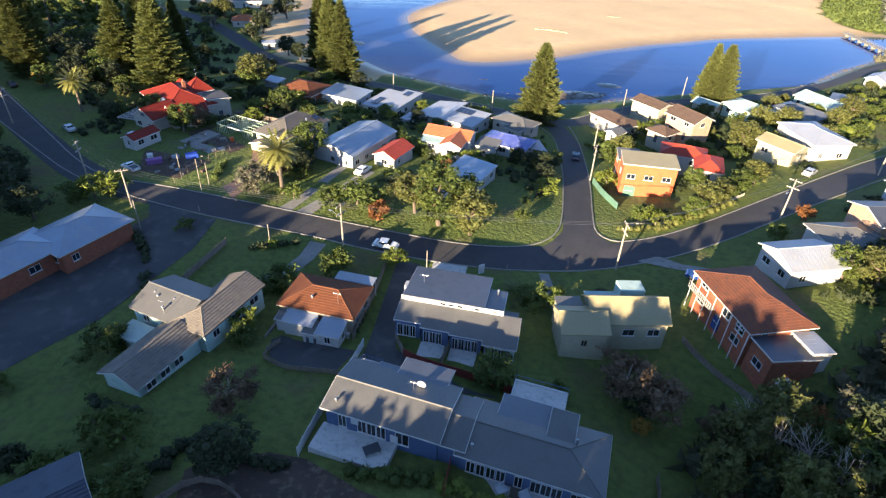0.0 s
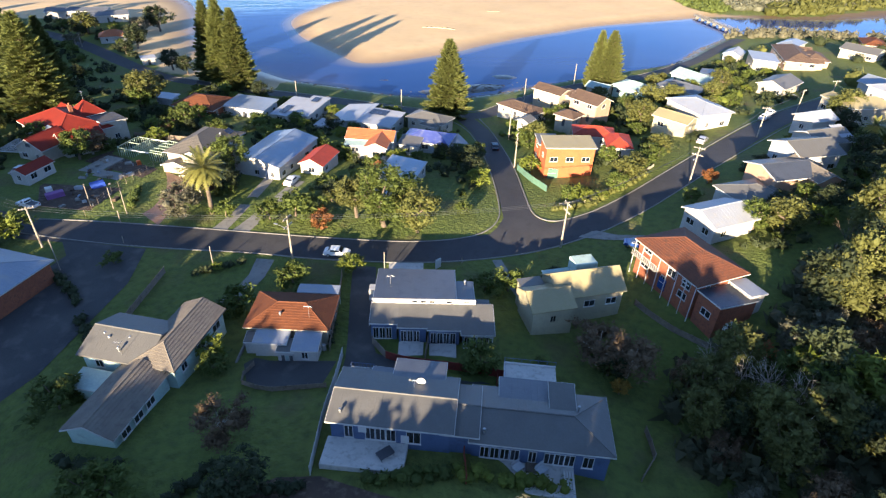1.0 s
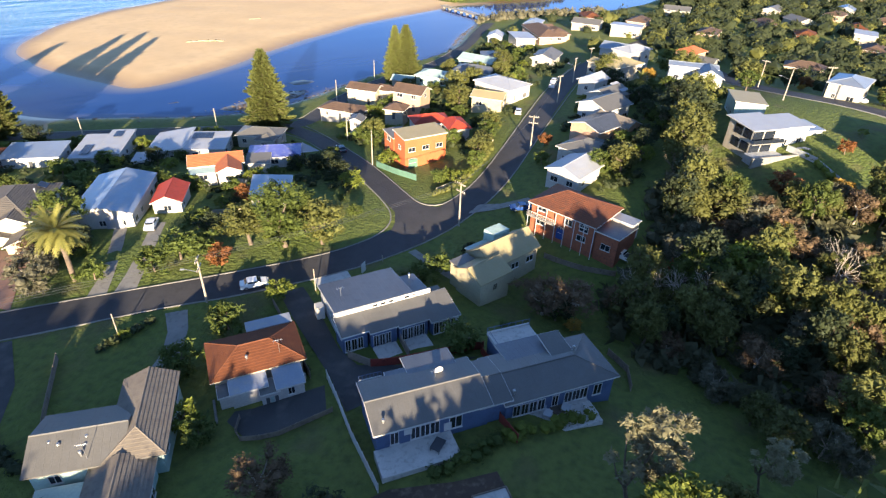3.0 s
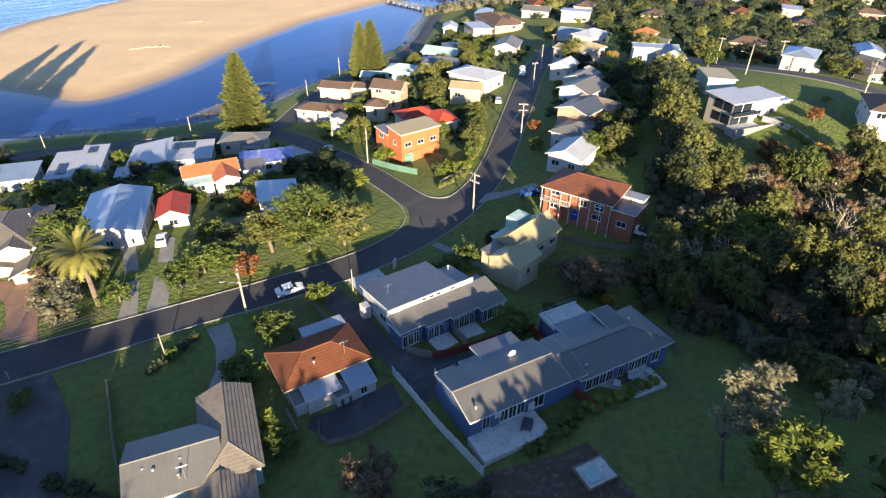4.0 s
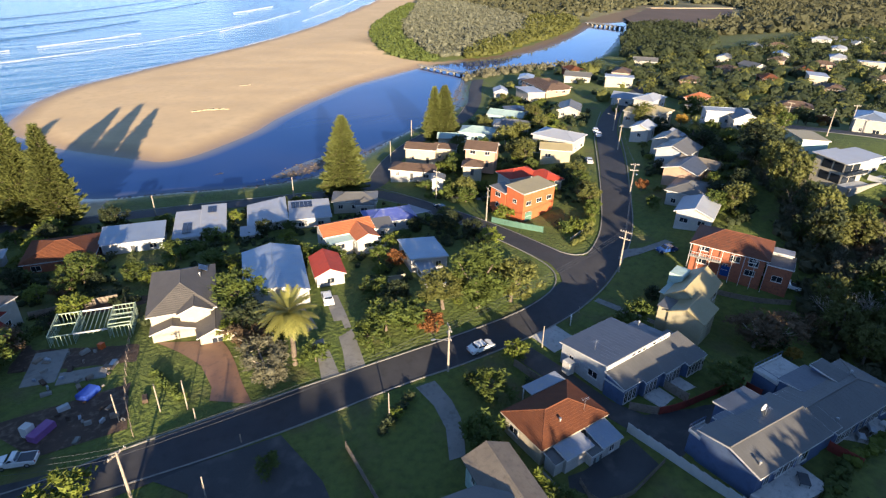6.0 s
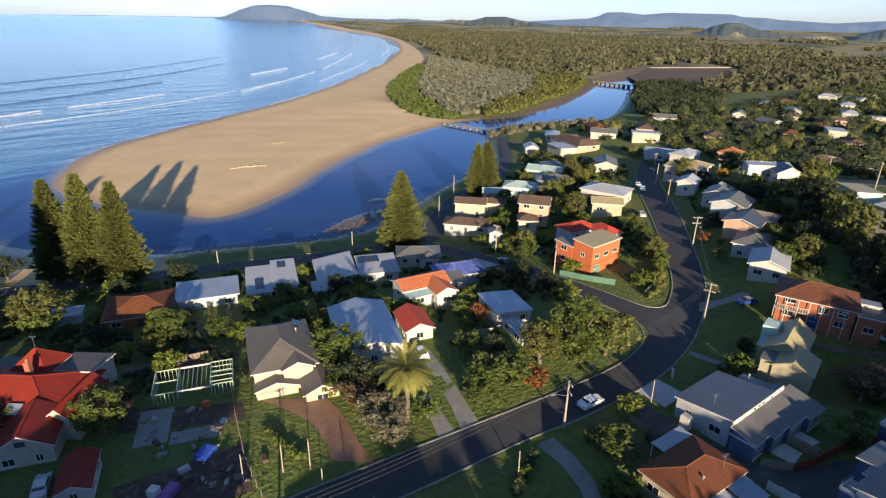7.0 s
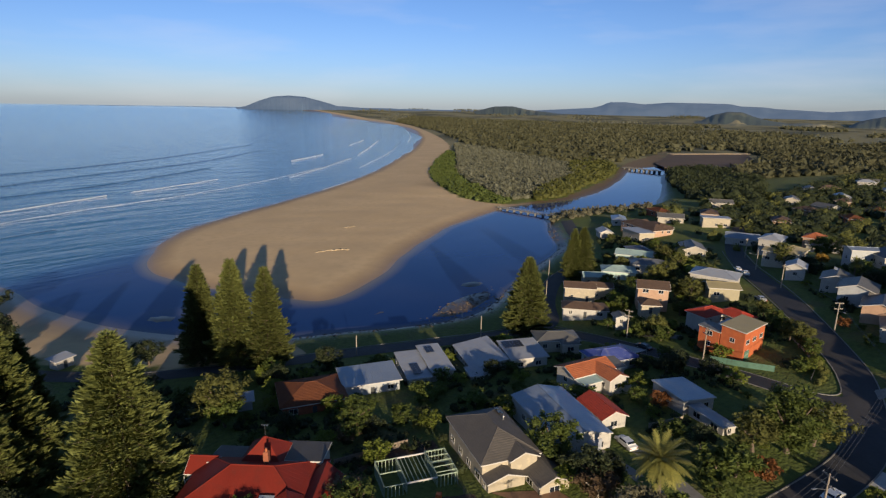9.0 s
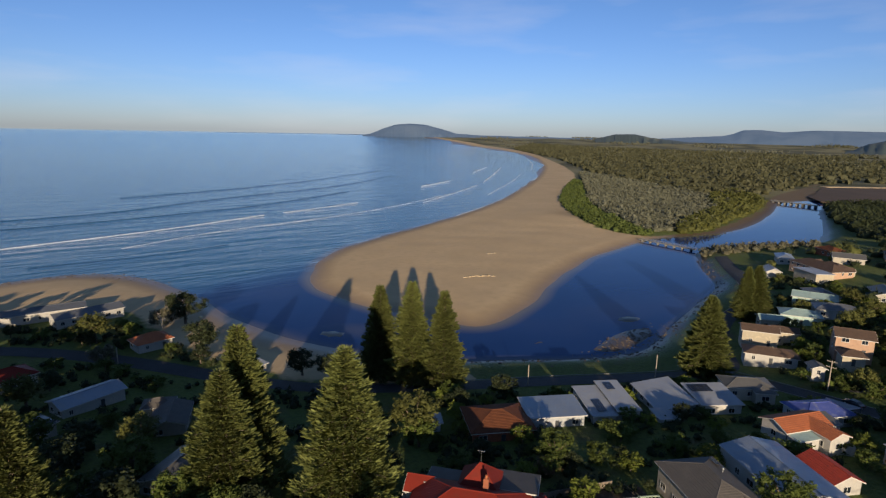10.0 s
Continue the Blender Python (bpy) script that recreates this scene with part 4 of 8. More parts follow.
for x0, y0, x1, y1 in ((3.9, -9.0, 7.4, -4.4), (8.2, -9.4, 12.0, -4.7)):
    tagged(mesh_object("terrace", *moved(bevel_box(x0, y0, -1.4, x1, y1, 0.35), pose(*TH)), "paving"), "pale paved terrace behind the townhouse", "terrace", kind="structure")

# the long pair of townhouses behind it: two low gables in line, the eastern one a step lower
hs = house(-11.6, 40.75, -18.6, "long blue townhouse pair with low grey metal roofs and white decks", z=17.0)
PR = (-11.6, 40.75, 17.0, 0, 0, -18.6)
block(hs, 7.0, 4.1, 0, 14.0, 8.2, 2.85, "gable", 12.5, "metal_grey", "wall_blue", "metal", over=0.4, sink=2.6, wins=False)
block(hs, 23.4, 4.15, 180, 15.6, 8.3, 1.93, "half_hip", 13, "metal_grey", "wall_blue", "metal", over=0.4, sink=3.4, wins=False)
block(hs, 14.6, 4.0, 0, 4.2, 7.4, 2.35, "gable", 12.5, "metal_grey", "wall_blue", "metal", over=0.3, sink=3.0, wins=False)
block(hs, 9.2, 8.4, 180, 6.2, 4.6, 2.62, "skillion", 6, "metal_blue", "wall_blue", "metal", over=0.25, sink=2.6)
block(hs, 5.0, 7.6, 180, 3.0, 2.4, 2.75, "skillion", 6, "metal_blue", "wall_blue", "metal", over=0.2, sink=2.6, wins=False)
block(hs, 21.9, 7.8, 180, 6.4, 4.2, 1.95, "skillion", 6, "metal_blue", "wall_blue", "metal", over=0.25, sink=3.4, wins=False)
block(hs, 25.9, 6.8, 0, 3.0, 4.4, 2.55, "flat", 4, "metal_grey", "wall_blue", "metal", over=0.25, sink=3.4, wins=False)
for x0, n_w, wd in ((2.4, 1, 1.0), (4.8, 3, 1.1), (9.6, 1, 1.6)):
    for i in range(n_w):
        window(hs, pose(x0 + i * 1.15, 0.39, 0.25, 0, 0, 0), wd, 1.9)
part("white_panel", *bevel_box(8.2, 0.3, 0.2, 9.1, 0.42, 1.4, 0.02), "white_paint", hs)
part("white_panel", *bevel_box(3.5, 0.3, 1.3, 4.4, 0.42, 2.1, 0.02), "white_paint", hs)
for x0, n_w, wd in ((17.4, 4, 1.0), (22.6, 1, 0.9), (24.4, 3, 1.1), (28.6, 1, 1.2)):
    for i in range(n_w):
        window(hs, pose(x0 + i * 1.1, 0.39, -0.75, 0, 0, 0), wd, 1.8)
part("stone_step", *bevel_box(22.0, -0.9, -1.2, 24.0, 0.3, -0.7, 0.03), "rock", hs)
antenna(hs, 8.9, 5.6, 3.3, 1.3)
dish(hs, 9.6, 6.4, 3.1)
vent(hs, 1.4, 1.2, 3.2)
vent(hs, 17.2, 1.2, 2.4)
vent(hs, 27.6, 5.2, 2.9)


def deck(parent, x0, y0, x1, y1, z, name="deck"):
    """A raised white deck with a parapet, a glass balustrade and a wall below."""
    d = part(name, *bevel_box(x0, y0, z - 0.25, x1, y1, z), "paving", parent, "pale decked balcony")
    for q in (box(x0, y0, z, x1, y0 + 0.1, z + 0.3), box(x0, y1 - 0.1, z, x1, y1, z + 0.3), box(x0, y0 + 0.1, z, x0 + 0.1, y1 - 0.1, z + 0.3)):
        part("parapet", *q, "white_paint", d)
    for q in (box(x0, y1 - 0.07, z + 0.95, x1, y1 - 0.03, z + 1.0), box(x0 + 0.03, y0 + 0.1, z + 0.95, x0 + 0.07, y1 - 0.1, z + 1.0)):
        part("handrail", *q, "wall_blue", d)
    for i in range(7):
        part("rail_post", *box(x0 + (x1 - x0 - 0.06) * i / 6, y1 - 0.08, z + 0.3, x0 + (x1 - x0 - 0.06) * i / 6 + 0.05, y1 - 0.03, z + 0.95), "wall_blue", d)
    part("deck_wall", *box(x0 + 0.15, y0 + 0.15, -3.4, x1 - 0.15, y1 - 0.15, z - 0.26), "wall_blue", d)


deck(hs, 0.5, 6.3, 3.4, 9.6, 1.4)
deck(hs, 19.3, 9.9, 25.8, 13.6, 0.75)
part("planter_box", *bevel_box(1.1, 7.0, 1.4, 2.2, 8.2, 2.0, 0.04), "wall_grey", hs)
for x0, y0, x1, y1, dz in ((0.0, -3.3, 9.0, 0.36, 0.0), (17.6, -3.4, 27.2, 0.36, -1.0)):
    tagged(mesh_object("terrace", *moved(bevel_box(x0, y0, -2.2 + dz, x1, y1, 0.1 + dz), pose(*PR)), "paving"), "pale paved terrace with garden furniture", "terrace", kind="structure")
for k in range(4):
    tagged(mesh_object("garden_bench", *moved(bevel_box(26.0 + 0.28 * k, -2.6, -0.9, 26.2 + 0.28 * k, -0.4, -0.5, 0.03), pose(*PR)), "white_paint"), "pale slatted sun lounger on the terrace", "lounger")

# grey house with crossed gables
hs = house(-33.6, 60.6, -24, "rambling grey-roofed house with crossed gables and mint boards", z=14.6)
block(hs, -2.2, -0.3, 0, 9.6, 8.3, 3.0, "gable", 20, "metal_grey", "wall_mint", "metal", over=0.4, fascia="metal_grey")
block(hs, 3.45, 1.8, 90, 12.4, 6.2, 3.0, "half_hip", 25, "fibro_brown", "wall_mint", "tile", over=0.4, fascia="metal_grey")
block(hs, 2.2, -9.2, 90, 10.6, 6.6, 2.2, "gable", 24, "fibro_brown", "wall_mint", "tile", over=0.4, fascia="white_paint", sink=2.4)
block(hs, -3.6, -6.6, 0, 4.6, 3.0, 1.2, "skillion", 6, "metal_mint", "wall_mint", "metal", over=0.2, wins=False, sink=2.4)
bl = part("balcony", *bevel_box(-3.6, -5.6, 0.6, 0.2, -4.4, 0.75), "paling", hs)
part("balcony_rail", *box(-3.6, -5.6, 1.5, 0.2, -5.52, 1.58), "white_paint", bl)
for k in range(9):
    part("baluster", *box(-3.58 + k * 0.46, -5.58, 0.75, -3.53 + k * 0.46, -5.54, 1.5), "white_paint", bl)
for k in range(3):
    window(hs, pose(5.56, -12.6 + k * 2.2, 0.9, 0, 0, 90), 1.5, 1.1)
for q in ((-4.0, -1.7), (-5.0, -1.2), (-1.4, -1.2), (-1.6, -3.2)):
    vent(hs, q[0], q[1], 3.7)
antenna(hs, -1.0, -3.6, 3.4, 2.2)

# brick hall by the car park
hs = house(-62.6, 75.5, 62, "long red-brick hall with a hipped pale-blue metal roof", "hall", z=14.0)
block(hs, 5.0, -1.0, 0, 13.4, 10.4, 3.2, "hip", 18, "metal_zinc", "brick_red", "metal", over=0.5)
block(hs, -8.0, 0.8, 0, 19.0, 9.6, 3.2, "hip", 18, "metal_zinc", "brick_red", "metal", over=0.5)

# yellow cottage on the slope: a steep main roof, a lower western wing, flat lean-tos on the street side
hs = house(26.5, 60.4, 1, "pale yellow cottage with a cream metal roof, two storeys downhill", z=13.6)
block(hs, 2.4, 2.2, 0, 11.6, 6.6, 3.5, "gable", 36, "metal_cream", "wall_yellow", "metal", over=0.35, sink=3.2, fascia="metal_cream")
block(hs, -4.6, -0.2, 0, 7.0, 6.4, 3.4, "gable", 26, "metal_cream", "wall_yellow", "metal", over=0.3, sink=3.2, fascia="metal_cream", fw="wall_yellow")
part("lean_to_roof", *bevel_box(-2.9, 4.6, 3.3, 3.4, 6.4, 3.45, 0.03), "metal_mint", hs)
part("lean_to_wall", *box(-2.7, 4.8, -1.0, 3.2, 6.2, 3.3), "wall_yellow", hs)
part("dormer", *bevel_box(1.9, 4.2, 1.0, 5.6, 6.8, 5.3, 0.06), "wall_mint", hs, "pale flat-topped box on the street side")
part("porch_roof", *bevel_box(-7.7, 2.6, 3.5, -3.8, 4.8, 3.65, 0.03), "metal_grey", hs)
part("porch_wall", *box(-7.5, 2.8, -1.0, -4.0, 4.6, 3.5), "wall_yellow", hs)

# long brick house on the hill's foot, two storeys
hs = house(46.4, 62.1, 99.6, "two-storey red-brick house with a brown tiled hip roof and long veranda", z=15.3)
block(hs, 0, 0, 0, 14.2, 10.2, 5.2, "hip", 23.5, "tile_rust", "brick_red", "tile", over=0.6, storeys=2, sink=3.4)
block(hs, -9.0, 0.6, 0, 4.6, 7.6, 3.4, "skillion", 5, "metal_dark", "brick_red", "metal", over=0.2, sink=3.4)
block(hs, -8.8, -3.4, 0, 4.2, 3.4, 3.9, "skillion", 5, "metal_white", "wall_white", "metal", over=0.2, wins=False, sink=3.4)
vr = part("veranda", *bevel_box(1.0, 4.5, 2.35, 6.9, 5.5, 2.55), "concrete", hs, "upper veranda with white rail and posts")
for i in range(8):
    part("post", *box(-6.9 + i * 1.95, 5.0, -1.6, -6.8 + i * 1.95, 5.1, 4.95), "white_paint", vr)
part("handrail", *box(1.0, 5.42, 3.42, 6.9, 5.5, 3.5), "white_paint", vr)
for i in range(14):
    part("baluster", *box(1.05 + i * 0.44, 5.44, 2.55, 1.1 + i * 0.44, 5.48, 3.42), "white_paint", vr)
for x0 in (-4.6, -1.4):
    window(hs, pose(x0, 4.52, 3.0, 0, 0, 180), 1.7, 1.3)
part("garage_door", *bevel_box(-0.9, 4.45, -0.4, 0.7, 4.58, 1.7, 0.02), "car_blue", hs)

# row of houses up the hill street
hs = house(60.2, 74.0, 10, "white cottage with a bright white gabled metal roof", z=16.6)
block(hs, 0, 0, 0, 10.4, 8.4, 3.5, "gable", 20, "metal_white", "wall_white", "metal", over=0.5, sink=3, fw="white_paint", door=True)
hs = house(71.2, 80.4, 6, "white weatherboard house with a grey hipped roof", z=16.0)
block(hs, 0, 0, 0, 10.4, 8.6, 4.1, "hip", 20, "metal_grey", "wall_white", "metal", sink=3, storeys=2, door=True)
block(hs, 4.6, -3.0, 90, 6.0, 4.6, 3.8, "gable", 22, "metal_grey", "wall_white", "metal", over=0.35, sink=3)
hs = house(82.2, 85.4, 2, "brown house with a broad dark gabled roof and front deck", z=17.4)
block(hs, 0, 0, 0, 11.8, 9.4, 4.4, "gable", 17, "metal_dark", "wall_pink", "metal", over=0.6, sink=4, storeys=2, door=True)
block(hs, 5.4, -1.6, 90, 10.4, 6.4, 4.2, "gable", 24, "fibro_brown", "wall_pink", "metal", over=0.4, sink=4)
hs = house(93.0, 92.2, 2, "grey house with a grey gabled roof and high posts", z=18.4)
block(hs, 0, 0, 0, 11.6, 9.8, 4.5, "gable", 20, "metal_grey", "wall_grey", "metal", over=0.6, sink=4, storeys=2, door=True)
hs = house(103.6, 98.8, 4, "white gabled house with grey iron roof", z=17.8)
block(hs, 0, 0, 0, 11.0, 8.4, 4.2, "gable", 22, "metal_grey", "wall_white", "metal", sink=4, door=True)
part("back_roof", *moved(bevel_box(2.0, -3.0, 0, 5.4, 1.4, 0.1, 0.02), pose(0, 0, 5.6, 18, 0, 0)), "metal_white", hs)
hs = house(113.2, 111.6, 8, "small white cottage with a white gable roof", z=17.6)
block(hs, 0, 0, 0, 8.6, 6.6, 3.8, "gable", 24, "metal_white", "wall_white", "metal", sink=4, door=True)
hs = house(134.0, 118.0, -6, "large pale house with a cream hipped roof", z=17.4)
block(hs, 0, 0, 0, 14.6, 9.6, 4.4, "hip", 17, "metal_cream", "wall_render", "metal", sink=4, storeys=2, door=True)
block(hs, -4.6, 3.0, 90, 8.0, 6.0, 4.2, "gable", 18, "metal_cream", "wall_render", "metal", over=0.4, sink=4)
hs = house(156.0, 128.4, 0, "white house with a hipped pale roof", z=17.2)
block(hs, 0, 0, 0, 13.0, 8.6, 4.2, "hip", 19, "metal_white", "wall_white", "metal", sink=4, door=True)
hs = house(177.0, 117.0, 0, "little pink house with an orange tiled roof", z=17.0)
block(hs, 0, 0, 0, 10.0, 8.0, 3.4, "hip", 24, "tile_orange", "wall_pink", "tile", sink=3, door=True)
hs = house(139.2, 95.0, -57, "wide grey house with a zinc roof below the hill road", z=20.6)
block(hs, 0, 0, 0, 14.4, 6.6, 4.8, "gable", 10, "metal_zinc", "wall_grey", "metal", sink=4)
block(hs, 4.2, -5.2, 90, 9.0, 8.4, 4.0, "gable", 27, "metal_dark", "wall_white", "metal", over=0.5, sink=4)
# modern house on the lawn
hs = house(98.8, 52.5, -24, "modern two-storey white house with flat roofs and dark glazed corners", z=23.2)
block(hs, -4.6, 0.0, 0, 8.6, 9.0, 5.4, "flat", 3, "metal_white", "wall_render", "flat", over=0.7, wins=False, sink=3)
block(hs, 3.6, 0.8, 0, 8.4, 7.6, 4.9, "flat", 2, "metal_white", "wall_white", "flat", over=0.5, storeys=2, sink=3, win_h=1.3)
block(hs, 10.2, 2.0, 0, 6.4, 6.4, 3.0, "flat", 2, "metal_zinc", "wall_grey", "flat", over=0.3, sink=3)
for z0 in (0.3, 3.1):
    for x0 in (-8.2, -5.4):
        part("glass_wall", *box(x0, -3.86, z0, x0 + 2.5, -3.79, z0 + 2.0), "glass_dark", hs)
    for y0 in (-3.4, -0.6):
        part("glass_wall", *box(-8.26, y0, z0, -8.19, y0 + 2.4, z0 + 2.0), "glass_dark", hs)
part("terrace_base", *bevel_box(-9.0, -6.4, -3.0, -1.4, -3.7, 0.4), "wall_grey", hs)
part("balcony", *bevel_box(-9.0, -5.2, 2.6, -1.4, -3.7, 2.8), "concrete", hs)
part("balcony_rail", *box(-9.0, -5.2, 2.8, -1.4, -5.14, 3.6), "glass_dark", hs)
part("retaining_wall", *bevel_box(-9.6, -7.2, -3.0, 4.0, -6.7, 0.6), "concrete", hs)
part("garden_wall", *bevel_box(3.4, -6.0, -3.0, 9.0, -4.6, 1.1), "wall_grey", hs)
hs = house(112.6, 65.4, 38, "pale blue two-storey block with a flat cream roof", z=23.0)
block(hs, 0, 0, 0, 10.2, 7.4, 4.9, "flat", 2, "metal_cream", "wall_mint", "flat", over=0.3, storeys=2, sink=3)
simple(151.0, 56.0, 13.0, 9.0, 8, 4.9, "hip", 16, "metal_zinc", "wall_render", "metal", "white two-storey house above the hill road", sink=3, storeys=2)
simple(160.0, 41.0, 12.0, 9.0, 60, 3.2, "hip", 26, "tile_grey", "wall_yellow", "tile", "yellow house with a grey pyramid roof", sink=3)
simple(110.0, 27.5, 13.0, 9.0, 20, 5.4, "hip", 18, "tile_brown", "wall_white", "tile", "white house with dark trim and a brown tiled roof", sink=3, storeys=2)

# ---- the point between the two streets ----
hs = house(46.2, 109.9, -9.5, "two-storey orange brick flats with a pale low roof", "flats", z=12.1)
block(hs, 0.0, 0.0, 0, 11.6, 6.4, 7.1, "skillion", 4, "metal_cream", "brick_orange", "metal", over=0.3, storeys=2, sink=3, win_h=1.1)
block(hs, -3.4, 5.8, 0, 5.0, 5.8, 5.3, "skillion", 4, "metal_grey", "brick_orange", "metal", over=0.25, storeys=2, sink=3)
part("flat_roof", *bevel_box(-1.2, 4.0, 5.4, 5.6, 6.4, 5.6, 0.03), "metal_white", hs)
part("garage_door", *bevel_box(-4.6, -3.0, -0.4, -2.2, -2.86, 1.9, 0.02), "green_fence", hs)
hs = house(60.6, 118.6, -20, "low house with bright red tiled hips", z=13.2)
block(hs, -3.0, 3.0, 0, 10.5, 7.0, 3.1, "hip", 22, "tile_red", "wall_white", "tile", sink=2)
block(hs, 2.4, -2.0, 90, 9.0, 6.4, 3.1, "hip", 24, "tile_red", "wall_white", "tile", sink=2)
hs = house(94.2, 131.4, 97, "large white house with a broad white roof", z=13.8)
block(hs, 0, 0, 0, 15.0, 11.0, 4.5, "hip", 15, "metal_white", "wall_white", "metal", sink=2, door=True)
hs = house(84.0, 126.2, -58, "yellow house with a pale yellow roof", z=13.9)
block(hs, 0, 0, 0, 10.0, 7.2, 3.5, "gable", 18, "metal_cream", "wall_yellow", "metal", sink=2, door=True)
hs = house(66.0, 166.6, -57, "cream two-storey house with a brown tiled roof", z=7.6)
block(hs, 0, 0, 0, 11.0, 7.4, 4.8, "gable", 18, "tile_brown", "wall_cream", "tile", sink=2, storeys=2, door=True)
block(hs, 7.6, 3.0, 0, 8.0, 6.4, 4.4, "gable", 18, "tile_brown", "wall_cream", "tile", sink=2, storeys=2)
hs = house(52.6, 157.2, -58, "low house with a faded brown hip roof", z=7.7)
block(hs, 0, 0, 0, 14.4, 7.6, 3.0, "hip", 18, "tile_brown", "wall_white", "tile", sink=2, door=True)
hs = house(66.8, 141.8, -62, "pink two-storey house with a brown gabled roof", z=12.4)
block(hs, 0, 0, 0, 10.0, 7.6, 5.3, "gable", 24, "tile_brown", "wall_pink", "tile", sink=2, storeys=2, door=True)
hs = house(59.6, 139.4, -55, "small cream outbuilding with brown tiles", z=11.6)
block(hs, 0, 0, 0, 6.4, 5.6, 2.9, "hip", 24, "tile_brown", "wall_cream", "tile", sink=2, door=True)
hs = house(48.8, 143.6, 40, "white garage on the corner bank", z=9.3)
block(hs, 0, 0, 0, 4.6, 4.2, 2.7, "gable", 22, "metal_grey", "wall_white", "metal", sink=2, door=True)
simple(95.5, 166.4, 13.0, 9.0, -60, 3.4, "hip", 18, "metal_mint", "wall_mint", "metal", "mint-green house with a green hipped roof", sink=2)
simple(121.0, 171.6, 15.0, 9.0, -70, 3.2, "gable", 18, "metal_mint", "wall_mint", "metal", "green-roofed house near the lagoon", sink=2)
simple(108.0, 160.0, 14.0, 9.0, -60, 3.4, "hip", 18, "metal_blue", "wall_white", "metal", "white house with a slate-blue roof", sink=2)
simple(85.0, 171.6, 8.0, 6.0, -50, 3.6, "gable", 20, "metal_mint", "wall_cream", "metal", "cream cottage with pale green roof", sink=2)

# ---- between the main street and the lagoon ----
hs = house(3.9, 131.0, -20, "white cottage with an orange tiled roof and a glazed sunroom", z=11.9)
block(hs, 0, 0, 0, 12.0, 6.9, 3.3, "gable", 22, "tile_orange", "wall_white", "tile", door=True)
block(hs, 2.6, -3.6, 90, 8.6, 5.4, 3.3, "gable", 23, "tile_orange", "wall_white", "tile", over=0.35)
block(hs, -2.9, -4.5, 0, 5.6, 2.8, 2.5, "skillion", 9, "metal_mint", "wall_white", "metal", over=0.15)
hs = house(-9.4, 120.2, 62, "small white garage with a red tiled roof", "garage", z=12.0)
block(hs, 0, 0, 0, 8.8, 6.0, 2.9, "gable", 25, "tile_red", "wall_white", "tile", over=0.35)
hs = house(-18.6, 124.3, 60.5, "long white shed with a shiny corrugated roof", "shed", z=12.3)
block(hs, 0, 0, 0, 17.8, 11.4, 3.5, "gable", 14, "metal_zinc", "wall_white", "metal", over=0.2, sink=2)
part("roller_door", *bevel_box(-8.95, -3.6, 0.0, -8.68, -0.6, 2.8), "metal_white", hs)
hs = house(-34.3, 128.3, 62.6, "two-storey cream house with a dark hipped tile roof", z=12.0)
block(hs, 0, 0, 0, 15.4, 10.8, 4.9, "hip", 25, "tile_grey", "wall_cream", "tile", storeys=2, over=0.5)
block(hs, -6.0, -2.0, 0, 5.0, 5.4, 4.9, "gable", 24, "tile_grey", "wall_cream", "tile", storeys=2, over=0.35)
block(hs, -8.0, 1.6, 0, 3.4, 7.0, 2.6, "gable", 18, "tile_grey", "wall_cream", "tile", over=0.3)
block(hs, -9.6, -5.0, 0, 7.0, 6.0, 2.7, "gable", 24, "tile_grey", "wall_cream", "tile", over=0.35)
solar(hs, pose(3.4, -4.2, 5.75, 25, 0, 0), 2, 1)
vent(hs, 1.6, -3.0, 6.2)
hs = house(8.0, 110.4, 62, "white fibro shed with a pale flat roof under the trees", "shed", z=12.3)
block(hs, 0.6, 0.0, 0, 9.4, 8.2, 2.9, "skillion", 4, "metal_zinc", "wall_white", "metal", over=0.25)
block(hs, -8.6, 1.4, 0, 9.0, 3.4, 2.3, "skillion", 4, "metal_white", "wall_white", "metal", over=0.2)
simple(-27.4, 168.6, 13.4, 9.0, -28, 3.1, "skillion", 4, "metal_zinc", "wall_grey", "metal", "low house with a flat pale-blue metal roof", sink=2)
hs = house(-13.2, 164.8, -30, "white flat-roofed beach house with solar panels", z=8.0)
block(hs, -2.9, -0.4, 0, 6.0, 14.0, 2.6, "skillion", 3, "metal_white", "wall_white", "metal", over=0.3)
block(hs, 3.0, 0.6, 0, 5.8, 14.4, 3.2, "skillion", 3, "metal_white", "wall_white", "metal", over=0.3)
solar(hs, pose(-3.9, -5.6, 2.9, 3, 0, 0), 2, 3)
solar(hs, pose(1.6, 3.0, 3.9, 3, 0, 0), 2, 2)
hs = house(-0.6, 157.6, -31, "white beach house with a broad tilted white roof", z=7.4)
block(hs, 1.0, 2.4, -90, 15.0, 9.8, 2.6, "skillion", 9, "metal_white", "wall_grey", "metal", over=0.5, storeys=1)
block(hs, -3.0, -6.6, 0, 5.0, 5.0, 2.6, "skillion", 3, "metal_white", "wall_grey", "metal", over=0.3)
hs = house(8.7, 151.0, -33, "low white house with rows of solar panels", z=8.4)
block(hs, 0, 0, 0, 10.2, 10.4, 3.1, "skillion", 4, "metal_white", "wall_white", "metal", over=0.4)
solar(hs, pose(-4.4, 0.8, 3.65, 4, 0, 0), 5, 2)
hs = house(22.4, 149.6, -43, "grey-roofed cottage with small hips", z=8.6)
block(hs, 0, 0, 0, 12.0, 7.4, 3.2, "hip", 18, "metal_grey", "wall_render", "metal")
block(hs, 2.6, -2.8, 90, 6.0, 5.2, 3.0, "hip", 18, "metal_grey", "wall_render", "metal", over=0.35)
hs = house(18.4, 132.0, -28, "house with a royal-blue metal roof and grey lean-to", z=10.4)
block(hs, 0, 0, 0, 12.4, 8.0, 3.0, "hip", 20, "metal_royal", "wall_grey", "metal")
